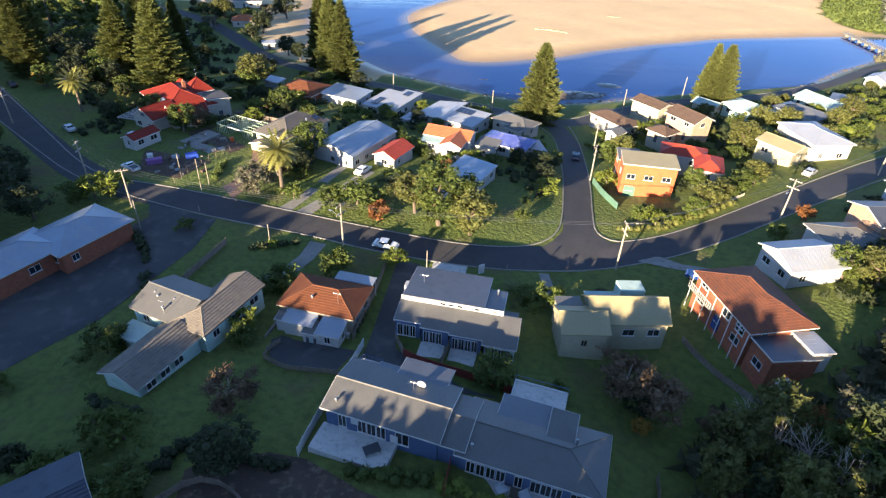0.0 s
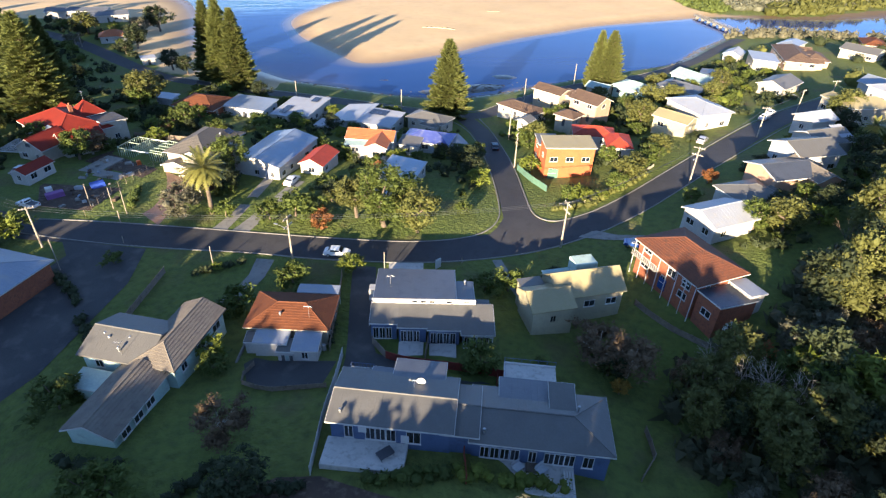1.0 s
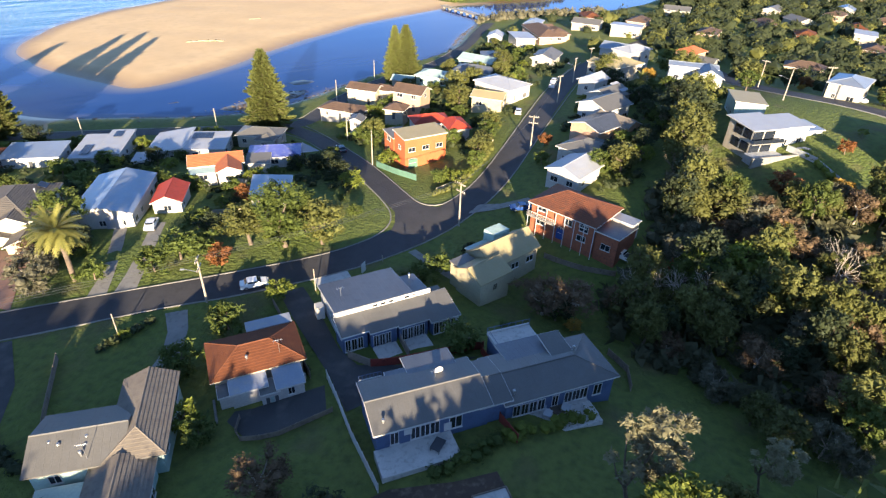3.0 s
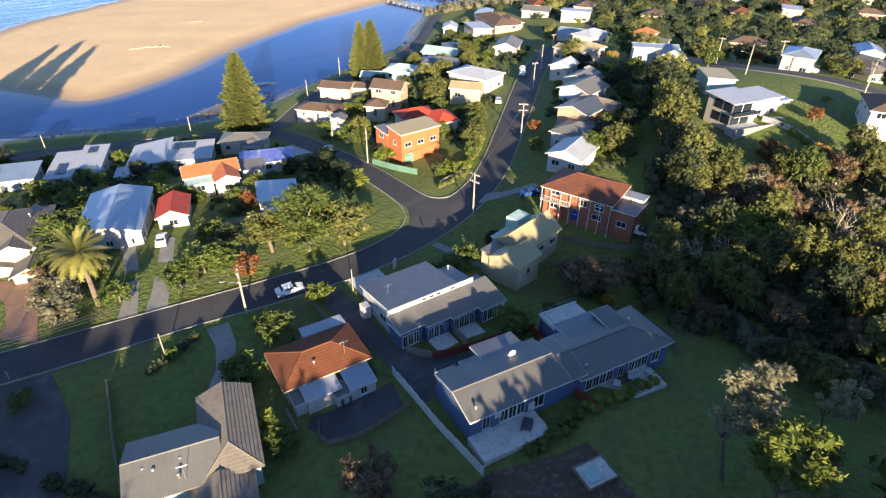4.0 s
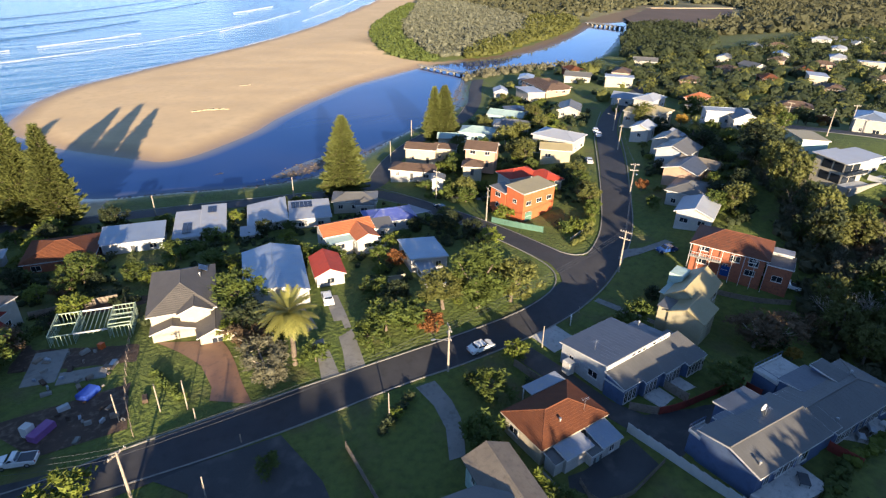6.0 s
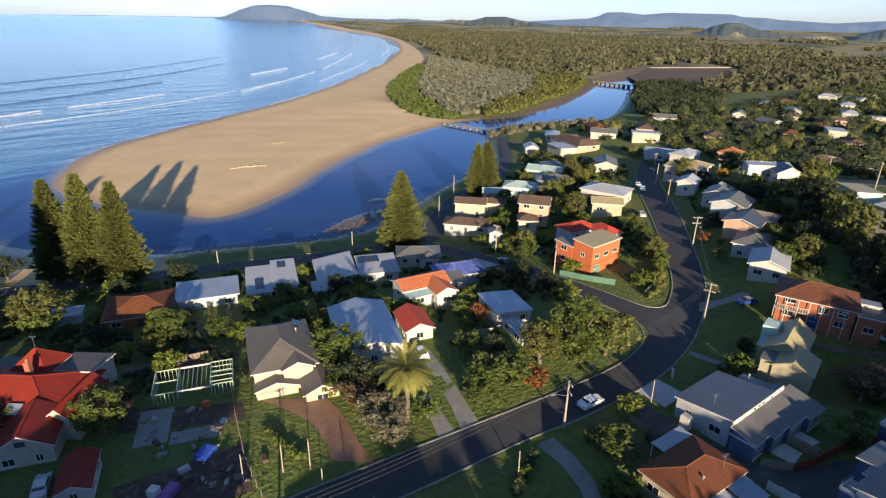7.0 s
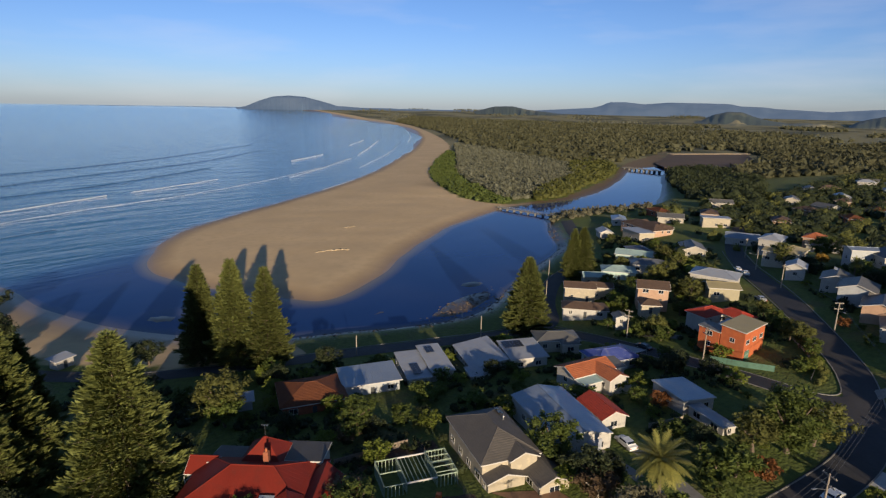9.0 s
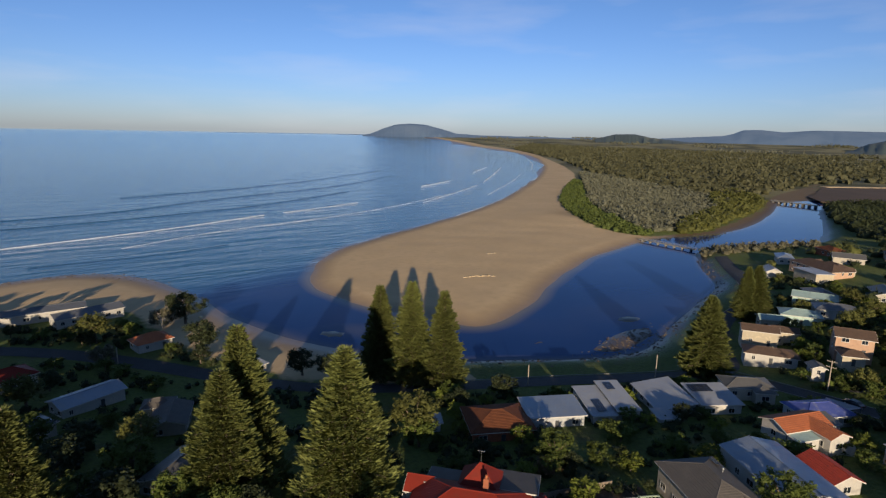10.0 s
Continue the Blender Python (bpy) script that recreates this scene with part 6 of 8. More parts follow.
first(bl_fig, 1.4, 90.4, 0.95)
plant(bl_olive, 7.2, 87.4, 0.92)
plant(bl_fig, 6.4, 93.0, 0.72)
plant(bl_olive, -3.4, 94.6, 0.85)
first(pl, -30.6, 100.8)
plant(pl, -92.0, 141.0, 0.85)
plant(pl, 113.0, 95.5, 0.6)
first(bl_green, -28.8, 119.6, 0.98)
first(bl_grey, -35.4, 100.6, 0.98)
plant(bl_dry, -33.4, 108.6, 0.9)
plant(bl_dark, -31.6, 111.4, 0.8)
first(bl_lime, -6.2, 76.8, 1.0)
first(bl_shrub, -28.0, 99.0, 1.1)
for x, y, s, q in ((-19.4, 96.0, 1.3, bl_shrub), (-15.0, 97.0, 1.6, bl_shrub), (-12.4, 95.0, 1.7, bl_shrub), (-10.0, 91.4, 0.8, bl_rust), (-20.0, 135.4, 1.3, bl_lime), (-33.4, 143.6, 1.1, bl_lime), (8.4, 120.0, 1.2, bl_lime),
                   (3.4, 113.6, 0.7, bl_rust), (2.6, 118.0, 1.0, bl_shrub), (-9.6, 131.0, 1.5, bl_shrub), (-5.0, 127.0, 1.2, bl_shrub), (-4.4, 165.0, 1.0, bl_lime), (25.6, 118.4, 0.62, bl_dark), (28.2, 122.0, 0.55, bl_green), (22.8, 119.6, 0.55, bl_dark),
                   (14.0, 122.4, 0.8, bl_shrub), (-27.6, 81.4, 0.45, bl_lime), (-15.6, 78.0, 0.6, bl_shrub), (-24.6, 68.4, 1.0, bl_shrub), (-26.4, 59.6, 1.1, bl_lime), (-25.6, 56.6, 0.9, bl_shrub), (-44.6, 86.0, 0.7, bl_shrub),
                   (-66.0, 96.2, 1.5, bl_lime), (-63.4, 97.6, 1.5, bl_lime), (-69.0, 95.0, 1.3, bl_shrub), (-73.6, 141.0, 0.7, bl_green), (-62.3, 131.6, 0.85, bl_green), (-60.4, 135.0, 1.0, bl_dry), (-58.6, 178.6, 1.1, bl_olive), (-58.6, 175.6, 0.8, bl_green),
                   (-42.6, 154.0, 0.85, bl_green), (-47.4, 151.6, 0.62, bl_dry), (-47.0, 151.0, 0.5, bl_green), (-113.0, 160.0, 0.9, bl_gold), (-99.0, 168.0, 0.9, bl_green), (-108.0, 170.0, 0.8, bl_dark), (-104.0, 290.0, 1.0, bl_olive), (-76.0, 298.0, 1.35, bl_dark), (-84.0, 296.0, 1.0, bl_grey),
                   (-104.0, 271.0, 0.8, bl_grey), (-122.6, 246.0, 0.9, bl_olive), (-79.0, 265.0, 1.2, bl_dark), (-112.0, 300.0, 0.8, bl_shrub), (-96.0, 300.0, 1.1, bl_shrub), (-60.0, 232.0, 0.9, bl_dark), (-54.0, 226.0, 0.8, bl_dark),
                   # the point and the hill street
                   (55.2, 98.6, 0.66, bl_olive), (58.6, 101.6, 0.62, bl_olive), (51.6, 95.6, 0.55, bl_green), (47.8, 93.8, 0.6, bl_lime), (43.6, 94.6, 1.0, bl_lime), (41.0, 96.0, 0.9, bl_shrub), (62.4, 104.6, 0.58, bl_green), (66.0, 107.0, 0.62, bl_green), (70.6, 110.6, 0.58, bl_olive),
                   (38.8, 112.0, 1.2, bl_lime), (57.8, 111.6, 0.55, bl_green), (78.6, 134.0, 0.82, bl_olive), (81.0, 139.6, 0.70, bl_olive), (61.6, 148.4, 0.66, bl_green), (57.0, 145.0, 0.7, bl_lime), (65.4, 132.0, 0.55, bl_green), (91.0, 150.0, 0.78, bl_olive), (85.0, 131.6, 0.58, bl_olive),
                   (97.0, 149.0, 0.78, bl_olive), (92.0, 133.0, 0.6, bl_gold), (100.0, 134.0, 0.62, bl_olive), (46.0, 146.0, 1.0, bl_shrub), (50.6, 139.0, 1.2, bl_shrub), (53.0, 130.6, 1.1, bl_lime), (70.0, 150.0, 0.55, bl_green), (112.0, 150.0, 0.70, bl_olive), (122.0, 160.0, 0.78, bl_olive),
                   (70.8, 91.8, 0.62, bl_rust), (62.8, 85.2, 0.9, bl_shrub), (66.4, 72.0, 0.7, bl_green), (69.6, 68.6, 0.75, bl_olive), (73.6, 75.0, 0.6, bl_dark), (118.0, 95.0, 0.6, bl_green), (106.0, 90.0, 0.7, bl_dark), (127.0, 118.0, 0.8, bl_olive), (137.0, 108.0, 0.9, bl_gold), (131.0, 120.0, 0.9, bl_olive),
                   (135.6, 76.0, 0.7, bl_green), (150.0, 82.0, 0.8, bl_olive), (145.0, 100.0, 1.0, bl_olive), (152.0, 110.0, 1.1, bl_green), (160.0, 70.0, 0.8, bl_rust), (148.0, 44.0, 0.6, bl_lime), (115.0, 40.0, 0.5, bl_lime), (104.0, 39.0, 0.6, bl_rust),
                   (-73.0, 88.0, 0.8, bl_dark), (-80.0, 94.0, 0.9, bl_dark), (-86.0, 103.0, 0.8, bl_dark), (-78.0, 80.0, 0.9, bl_dark), (-100.0, 118.0, 0.8, bl_green)):
    plant(q, x, y, s)
for x, y, s, q in ((-112, 160, 0.8, bl_green), (-106, 164, 0.95, bl_dark), (-101, 160, 0.7, bl_olive), (-96, 166, 0.85, bl_dark), (-104, 176, 1.0, bl_green), (-112, 178, 1.1, bl_dark), (-117, 186, 0.9, bl_green), (-124, 192, 1.1, bl_dark), (-108, 194, 1.0, bl_green),
                   (-118, 200, 1.0, bl_dark), (-128, 206, 1.1, bl_green), (-114, 212, 0.8, bl_dark), (-122, 218, 1.0, bl_green), (-134, 214, 1.1, bl_dark), (-105, 206, 0.8, bl_olive), (-90, 160, 0.6, bl_green), (-86, 152, 0.5, bl_olive), (-93, 153, 0.5, bl_dark), (-128, 180, 1.0, bl_green)):
    plant(q, x, y, s)
first(bl_olive, 106.8, 76.2, 1.05)
first(bl_dark, 92.0, 68.4, 1.2)
plant(bl_dark, 96.6, 72.0, 1.1)
first(bl_rust, 82.0, 40.6, 1.0)
first(bl_gold, 87.0, 33.0, 0.9)
first(bl_dry, 26.4, 50.4, 1.15)
first(dead, 43.6, 38.6, 1.25)
first(dead_b, 71.8, 57.0, 1.1)
plant(dead, 39.8, 40.4, 1.2)
plant(dead, 43.0, 34.6, 1.3, 140)
plant(dead, 62.6, 23.4, 1.2, 60)
plant(bl_dry, 29.6, 47.6, 0.95)
plant(bl_gold, 26.8, 44.6, 0.55)
plant(bl_gold, 68.5, 34.0, 0.95)
plant(bl_lime, 50.4, 37.4, 2.0, tall=1.4)
plant(bl_lime, 54.6, 33.4, 1.9, tall=1.3)
plant(bl_lime, 52.6, 29.0, 1.8)
plant(bl_green, 48.9, 36.9, 0.85, tall=1.25)
plant(bl_olive, 45.4, 30.4, 0.75, tall=1.3)
plant(bl_grey, 50.7, 42.1, 0.8, tall=1.4)
plant(bl_rust, 47.0, 42.6, 0.9)
plant(bl_olive, 80.6, 61.8, 0.95, tall=1.25)
plant(bl_olive, 65.4, 44.4, 0.85)
plant(bl_grey, 69.0, 40.6, 0.9)
plant(bl_dry, -23.0, 44.2, 0.75)
first(bl_pale, 3.8, 18.4, 0.97)
first(bl_sunny, 0.8, 13.9, 1.0)
plant(bl_olive, 12.4, 12.6, 0.55)
plant(bl_pale, 17.7, 11.9, 0.62, label="small pale-leaved tree among dark bushes")
plant(bl_olive, 28.6, 15.0, 0.6)

# the wooded gully: dark below, sunlit crowns on the far side
rng = random.Random(5)
GULLY = rounded([(38, 47), (50, 46), (60, 53), (76, 60), (84, 68), (94, 79), (106, 76), (100, 68), (88, 62), (84, 57), (74, 52), (76, 44), (86, 34), (93, 22), (80, 8), (44, 2), (28, 8), (30, 22), (26, 34), (32, 44)], 1)
made = 0
spots = []
while made < 104:
    x, y = rng.uniform(24, 110), rng.uniform(2, 82)
    if inside_distance(np.array([x]), np.array([y]), GULLY)[0] < 0.5 or any((x - a) ** 2 + (y - b) ** 2 < 7 for a, b in spots):
        continue
    spots.append((x, y))
    up = (x - 40) / 50
    q = rng.choice((bl_dry, bl_green, bl_olive, bl_grey, bl_dark)) if up < 0.2 else rng.choice((bl_olive, bl_green, bl_olive, bl_grey, bl_olive, bl_dry, bl_grey, bl_olive, bl_dry))
    plant(q, x, y, rng.uniform(0.42, 0.72), sink=0.4, tall=rng.uniform(1.2, 1.75))
    made += 1

for x, y in resample([(60, 50), (66, 52), (72, 54)], 5.0):
    q = rng.choice((bl_dark, bl_olive, bl_dark))
    plant(q, x + rng.uniform(-1.5, 1.5), y + rng.uniform(-2, 1), rng.uniform(0.6, 0.8), sink=0.4, tall=1.6)

# unseen tall trees added behind and beside, their tops set to throw the long shade over the near gardens
shade_spots = []
for y0 in (5.0, -9.0, -26.0):
    for i in range(34 if y0 > 0 else 44):
        x = -134 - (5 - y0) * 0.667 + i * 4.4 + rng.uniform(-1.2, 1.2)
        y = y0 + rng.uniform(-3, 3) - (0.10 * (x + 20) if x > -20 else 0)
        if rng.random() < 0.07:
            continue
        along = x + (5 - y) * 0.667
        top = float(np.interp(along, (-134, -86, -79, -74, -60, -54, -44, -38, -32, -22, -18, -15, -10, -5, -2, 2, 5, 8, 12), (40.5, 39.0, 34.5, 31.0, 31.0, 32.6, 32.4, 31.4, 29.8, 30.4, 32.2, 33.5, 32.6, 31.0, 28.5, 28.5, 35.5, 38.5, 33.0))) if x < 12 else float(np.interp(along, (12, 15, 19, 25, 60), (33.0, 25.0, 20.5, 18.5, 17.0)))
        shade_spots.append((x, y, top + (5 - y) * 0.255))
for x, y in resample([(-150, 158), (-134, 138), (-118, 117), (-104, 97), (-94, 82), (-87, 70)], 2.8):
    for k in range(2):
        shade_spots.append((x - k * 9 + rng.uniform(-2, 2), y - k * 7 + rng.uniform(-2, 2), (30.0 if x > -104 else 24.5) + k * 2.0))
for i in range(30):
    x, y = rng.uniform(-215, -136), rng.uniform(40, 140)
    shade_spots.append((x, y, ground_z(x, y) + rng.uniform(10, 14)))
for i in range(46):
    x, y = rng.uniform(-235, -142), rng.uniform(160, 310)
    shade_spots.append((x, y, ground_z(x, y) + rng.uniform(15, 23)))
rs = np.random.default_rng(9)
cs, rad, trunks = [], [], []
for x, y, top in shade_spots:
    g = ground_z(x, y)
    tall = (top - g) * rng.uniform(0.84, 1.03)
    wide = min(7.0, 0.42 * tall)
    trunks.append(tube((x, y, g - 0.5), (x, y, g + tall * 0.6), 0.03 * tall, 0.012 * tall, 6))
    for k in range(18):
        a, u = rng.uniform(0, math.tau), k / 17
        q = wide * math.sqrt(max(0.06, 1 - (2 * u - 0.75) ** 2 * 0.62)) * rng.uniform(0.25, 0.8)
        cs.append((x + q * math.cos(a), y + q * math.sin(a), g + tall * (0.16 + 0.74 * u)))
        rad.append(wide * rng.uniform(0.30, 0.44))
v, f = leaf_cloud(rs, np.array(cs), rad, 16, 0.8, core=0.85)
belt = tagged(mesh_object("tree_belt", v, f, "leaf_green"), "unseen belt of tall dark green trees, added for its shade", "trees", kind="stuff")
part("trunks", *join(*trunks), "bark", belt)

# hedges and rough borders of shrubs
def hedge(x0, y0, x1, y1, h, w, leaf, label):
    rg = np.random.default_rng(int(abs(x0 * 13 + y0 * 7)))
    k = max(4, int(math.hypot(x1 - x0, y1 - y0) / (w * 0.30)))
    t = np.linspace(0, 1, k)
    cs = np.stack([x0 + (x1 - x0) * t + rg.uniform(-0.4, 0.4, k) * w, y0 + (y1 - y0) * t + rg.uniform(-0.4, 0.4, k) * w, np.zeros(k)], -1)
    cs[:, 2] = [ground_z(a, b) + h * rg.uniform(0.3, 0.62) for a, b in cs[:, :2]]
    mx, my = (x0 + x1) / 2, (y0 + y1) / 2
    mz = ground_z(mx, my)
    t = thing("hedge", mx, my, 0, label, "hedge", z=mz)
    cs = cs - np.array([mx, my, mz])
    v, f = leaf_cloud(rg, cs, rg.uniform(0.36, 0.62, k) * max(h, w), 34, 0.2, 0.9, 0.8)
    part("foliage", v, f, leaf, t)
    for a, b, c in cs[::4]:
        low = ground_z(a + mx, b + my) - mz
        part("stem", *tube((a, b, low - 0.2), (a, b, max(c, low + 0.2)), 0.05, 0.03, 5), "bark", t)
    return t


for a in ((-8.4, 34.6, 1.0, 34.0, 1.4, 1.6, "leaf_green", "clipped green hedge behind the townhouses"), (1.0, 33.8, 12.4, 30.4, 1.5, 1.7, "leaf_lime", "bright green hedge beside the terrace"),
          (-22, 36.4, -14, 35.4, 1.0, 1.4, "leaf_dark", "low dark border of shrubs"), (-30, 33, -24, 40, 1.4, 1.8, "leaf_dark", "rough border of dark shrubs"), (-40, 44.6, -34, 42, 1.6, 2.2, "leaf_dark", "rough border of dark shrubs"),
          (41, 141, 49, 137, 2.0, 2.4, "leaf_green", "long green bank hedge above the side street"), (36, 91.5, 44, 91.2, 1.0, 1.4, "leaf_olive", "low garden hedge on the street corner"), (44, 91.6, 62, 101, 1.2, 1.6, "leaf_olive", "garden hedge along the hill street"),
          (-46, 106, -46.4, 114, 1.0, 1.2, "leaf_green", "low garden border by the lawn"), (106, 142, 124, 152, 2.6, 4.0, "leaf_lime", "broad hedge of bright green scrub"), (-36, 138.4, -25, 130.6, 1.4, 1.4, "leaf_dark", "dark hedge behind the tiled house"),
          (93, 36, 99, 45, 1.4, 1.8, "leaf_lime", "shrubs below the hill lawn"), (-53, 84, -47, 76, 1.2, 1.4, "leaf_dark", "dark shrubs by the car park"), (-46, 72, -42, 64, 1.2, 1.4, "leaf_dark", "dark shrubs by the car park"),
          (-31.6, 80.6, -24, 82.6, 1.0, 1.2, "leaf_dark", "dark shrubs beside the street"), (-9.6, 72, -10.6, 60, 1.2, 1.2, "leaf_dark", "dark shrubs along the shared drive")):
    hedge(*a)

# ---- street furniture ----


def power_pole(x, y, h, arms=2, angle=30, lamp=False, label="weathered timber power pole with crossarms"):
    t = thing("power_pole", x, y, angle, label, "power pole", "power poles")
    part("pole", *tube((0, 0, -0.5), (0, 0, h), 0.19, 0.12, 10), "pole_wood", t)
    for k in range(arms):
        z = h - 0.35 - k * 1.5
        arm = part("crossarm", *box(-1.15, -0.07, z - 0.08, 1.15, 0.07, z + 0.08), "pole_wood", t)
        for q in (-1.0, -0.5, 0.5, 1.0):
            part("insulator", *tube((q, 0, z + 0.08), (q, 0, z + 0.26), 0.05, 0.04, 6), "white_paint", arm)
    if lamp:
        part("lamp_arm", *tube((0, 0.1, h - 2.6), (0, 2.2, h - 2.0), 0.04, 0.03, 6), "steel", t)
        part("lamp_head", *bevel_box(-0.14, 2.1, h - 2.1, 0.14, 2.75, h - 1.95, 0.04), "steel", t)
    return t


POLES = [(-57.8, 93.6, 8.0), (-15.6, 82.6, 8.4), (32.2, 78.3, 9.4), (67.6, 93.4, 8.4), (98.8, 112.6, 8.0), (121, 125.4, 8.0), (36.0, 115.6, 8.8), (42.2, 138.2, 8.4), (-14.6, 188.6, 5.6), (17.6, 171.4, 6.6), (60.4, 176.2, 7.6), (-104, 131.6, 8.8),
         (-71.2, 103.6, 8.6), (-126, 149, 8.6), (84.6, 190.2, 7.6), (128.4, 63, 8.0), (130.6, 35, 8.4), (148, 78, 8.0), (146, 60, 8.0), (140, 134, 8.0), (-132, 286, 7.0), (-101, 268, 5.0)]
for i, (x, y, h) in enumerate(POLES):
    power_pole(x, y, h, 0 if y > 165 and x < 90 else (2 if h > 8 else 1), 20 + 37 * (i % 5), lamp=i in (1, 3, 5, 11, 15, 16))


def post(x, y, h, label="slim pale timber post", r=0.09, name="post"):
    ob = mesh_object(name, *tube((x, y, ground_z(x, y) - 0.3), (x + 0.05, y + 0.1, ground_z(x, y) + h), r, r * 0.85), "pole_wood")
    return tagged(ob, label, "post", "slim posts")


for x, y, h in ((-28.4, 82.0, 4.2), (-0.6, 75.4, 4.2), (-52.6, 85.6, 6.0), (-44.6, 92.6, 1.4), (-49.2, 105.6, 4.8), (-46.4, 103.4, 5.0), (-53.8, 107.6, 4.8), (13.0, 76.4, 1.2), (-46.8, 100.2, 2.4)):
    post(x, y, h)


def cable(a, b, sag=0.8):
    k, sides = 10, 4
    pts = [Vector(a).lerp(Vector(b), i / k) - Vector((0, 0, sag * 4 * (i / k) * (1 - i / k))) for i in range(k + 1)]
    d = (Vector(b) - Vector(a)).normalized()
    u = Vector((-d.y, d.x, 0)).normalized() * 0.02
    w = Vector((0, 0, 0.02))
    v = [tuple(q + o) for q in pts for o in (u, w, -u, -w)]
    return v, [(4 * i + j, 4 * i + (j + 1) % 4, 4 * i + 4 + (j + 1) % 4, 4 * i + 4 + j) for i in range(k) for j in range(4)]


RUN = [(-126, 149, 8.6), (-104, 131.6, 8.8), (-71.2, 103.6, 8.6), (-57.8, 93.6, 8.0), (-15.6, 82.6, 8.4), (32.2, 78.3, 9.4), (67.6, 93.4, 8.4), (98.8, 112.6, 8.0), (121, 125.4, 8.0)]
for (x0, y0, h0), (x1, y1, h1) in zip(RUN, RUN[1:]):
    z0, z1 = ground_z(x0, y0) + h0 - 0.1, ground_z(x1, y1) + h1 - 0.1
    t = tagged(new("power_line"), "three thin dark power lines sagging between poles", "power line", "power lines")
    t.matrix_world = pose(x0, y0, z0)
    for o in (-0.8, 0.0, 0.8):
        part("cable", *cable((o, o * 0.6, 0), (x1 - x0 + o, y1 - y0 + o * 0.6, z1 - z0)), "dark_frame", t)

# ---- fences ----


def fence(line, h, material, label, step=2.4, gap=0.0, stepped=False):
    """A fence of posts and boarded bays that steps with the ground."""
    p = resample(line, step)
    t = thing("fence", p[0][0], p[0][1], 0, label, "fence")
    ox, oy, oz = p[0][0], p[0][1], ground_z(*p[0])
    for i, q in enumerate(p):
        z = ground_z(*q) - oz
        part("post", *box(q[0] - ox - 0.06, q[1] - oy - 0.06, z - 0.4, q[0] - ox + 0.06, q[1] - oy + 0.06, z + h + 0.08), material, t)
        if i + 1 < len(p):
            r = p[i + 1]
            zm = (z + ground_z(*r) - oz) / 2 if stepped else None
            d = Vector((r[0] - q[0], r[1] - q[1], 0))
            nrm = Vector((-d.y, d.x, 0)).normalized() * 0.025
            a, b = Vector((q[0] - ox, q[1] - oy, 0)), Vector((r[0] - ox, r[1] - oy, 0))
            za, zb = (zm, zm) if stepped else (z, ground_z(*r) - oz)
            v = [tuple(c + s * nrm + Vector((0, 0, zz + hh))) for hh in (-0.3, h) for c, s, zz in ((a, -1, za), (b, -1, zb), (b, 1, zb), (a, 1, za))]
            part("panel", v, BOX_F, material, t)
    return t


fence([(-8.9, 56.6), (-10.0, 52), (-11.9, 45.2), (-13.6, 37.0)], 1.5, "white_paint", "white boarded fence stepping down the slope", 1.5, stepped=True)
fence([(-7.6, 76), (-8.4, 70), (-10.6, 58)], 1.4, "paling", "weathered grey paling fence along the drive")
fence([(-3.2, 54.8), (-1.0, 53.2), (1.3, 52.2), (7.0, 50.0), (11.4, 48.3)], 1.4, "red_fence", "dark red boarded courtyard fence", 1.8)
fence([(-4.6, 58.4), (-3.2, 54.8)], 1.4, "paling", "weathered paling fence by the terrace", 1.6)
fence([(3.0, 56.6), (1.8, 52.8)], 1.6, "paling", "timber screen between two terraces", 1.6)
fence([(2.9, 36.2), (2.2, 32.6)], 1.5, "red_fence", "dark red boarded fence between terraces", 1.6)
fence([(9.6, 45.4), (10.4, 47.6)], 1.4, "red_fence", "dark red boarded boundary fence", 2.0)
fence([(37.6, 60.6), (38.6, 57), (40.4, 53), (43, 49)], 1.1, "paling", "grey paling fence along the slope")
def wire_fence(line, h, label):
    """Slim posts with thin rails and wires between them."""
    p = resample(line, 2.2)
    t = thing("fence", p[0][0], p[0][1], 0, label, "fence")
    oz = ground_z(*p[0])
    for i, q in enumerate(p):
        x, y, z = q[0] - p[0][0], q[1] - p[0][1], ground_z(*q) - oz
        part("post", *tube((x, y, z - 0.4), (x, y, z + h), 0.04, 0.04, 6), "paling", t)
        if i + 1 < len(p):
            w = p[i + 1]
            for hh in (0.5, 1.0, h - 0.05):
                part("rail", *tube((x, y, z + hh), (w[0] - p[0][0], w[1] - p[0][1], ground_z(*w) - oz + hh), 0.022, 0.022, 4), "paling", t)
    return t


wire_fence([(-53.6, 103.6), (-51.6, 111), (-47.4, 121), (-43.0, 130), (-40.4, 140)], 1.5, "slim wire fence with timber posts beside the building site")
fence([(-41, 142), (-54, 146.5)], 1.5, "paling", "pale paling fence behind the building site")
fence([(-29.6, 139), (-26.2, 130)], 1.6, "paling", "sunlit paling fence behind the sheds")
fence([(-7.0, 111.6), (0, 107.8)], 1.2, "wall_cream", "low cream garden wall in the sun", 2.0)
fence([(36.2, 114), (36.6, 107), (38.0, 100.4)], 1.5, "green_fence", "green metal fence below the orange flats")
fence([(38, 93), (46, 93.4), (54, 97.6), (66, 105)], 0.7, "wall_cream", "low cream wall along the hill street", 2.0)
fence([(-20.6, 57), (-22.6, 54), (-19, 51.4), (-11.4, 50.6)], 0.8, "paling", "low rough fence round the cottage's back yard", 2.0)
fence([(-36, 82), (-39, 72), (-41.6, 62)], 1.2, "paling", "grey paling fence beside the shaded lawn")
fence([(-27.2, 30), (-23.6, 33.6), (-20, 33), (-13, 27)], 1.0, "paling", "low broken garden fence round the plot", 1.8)
fence([(92, 34), (97, 42), (98, 48)], 1.3, "wall_grey", "pale retaining wall under the hill lawn", 2.0)
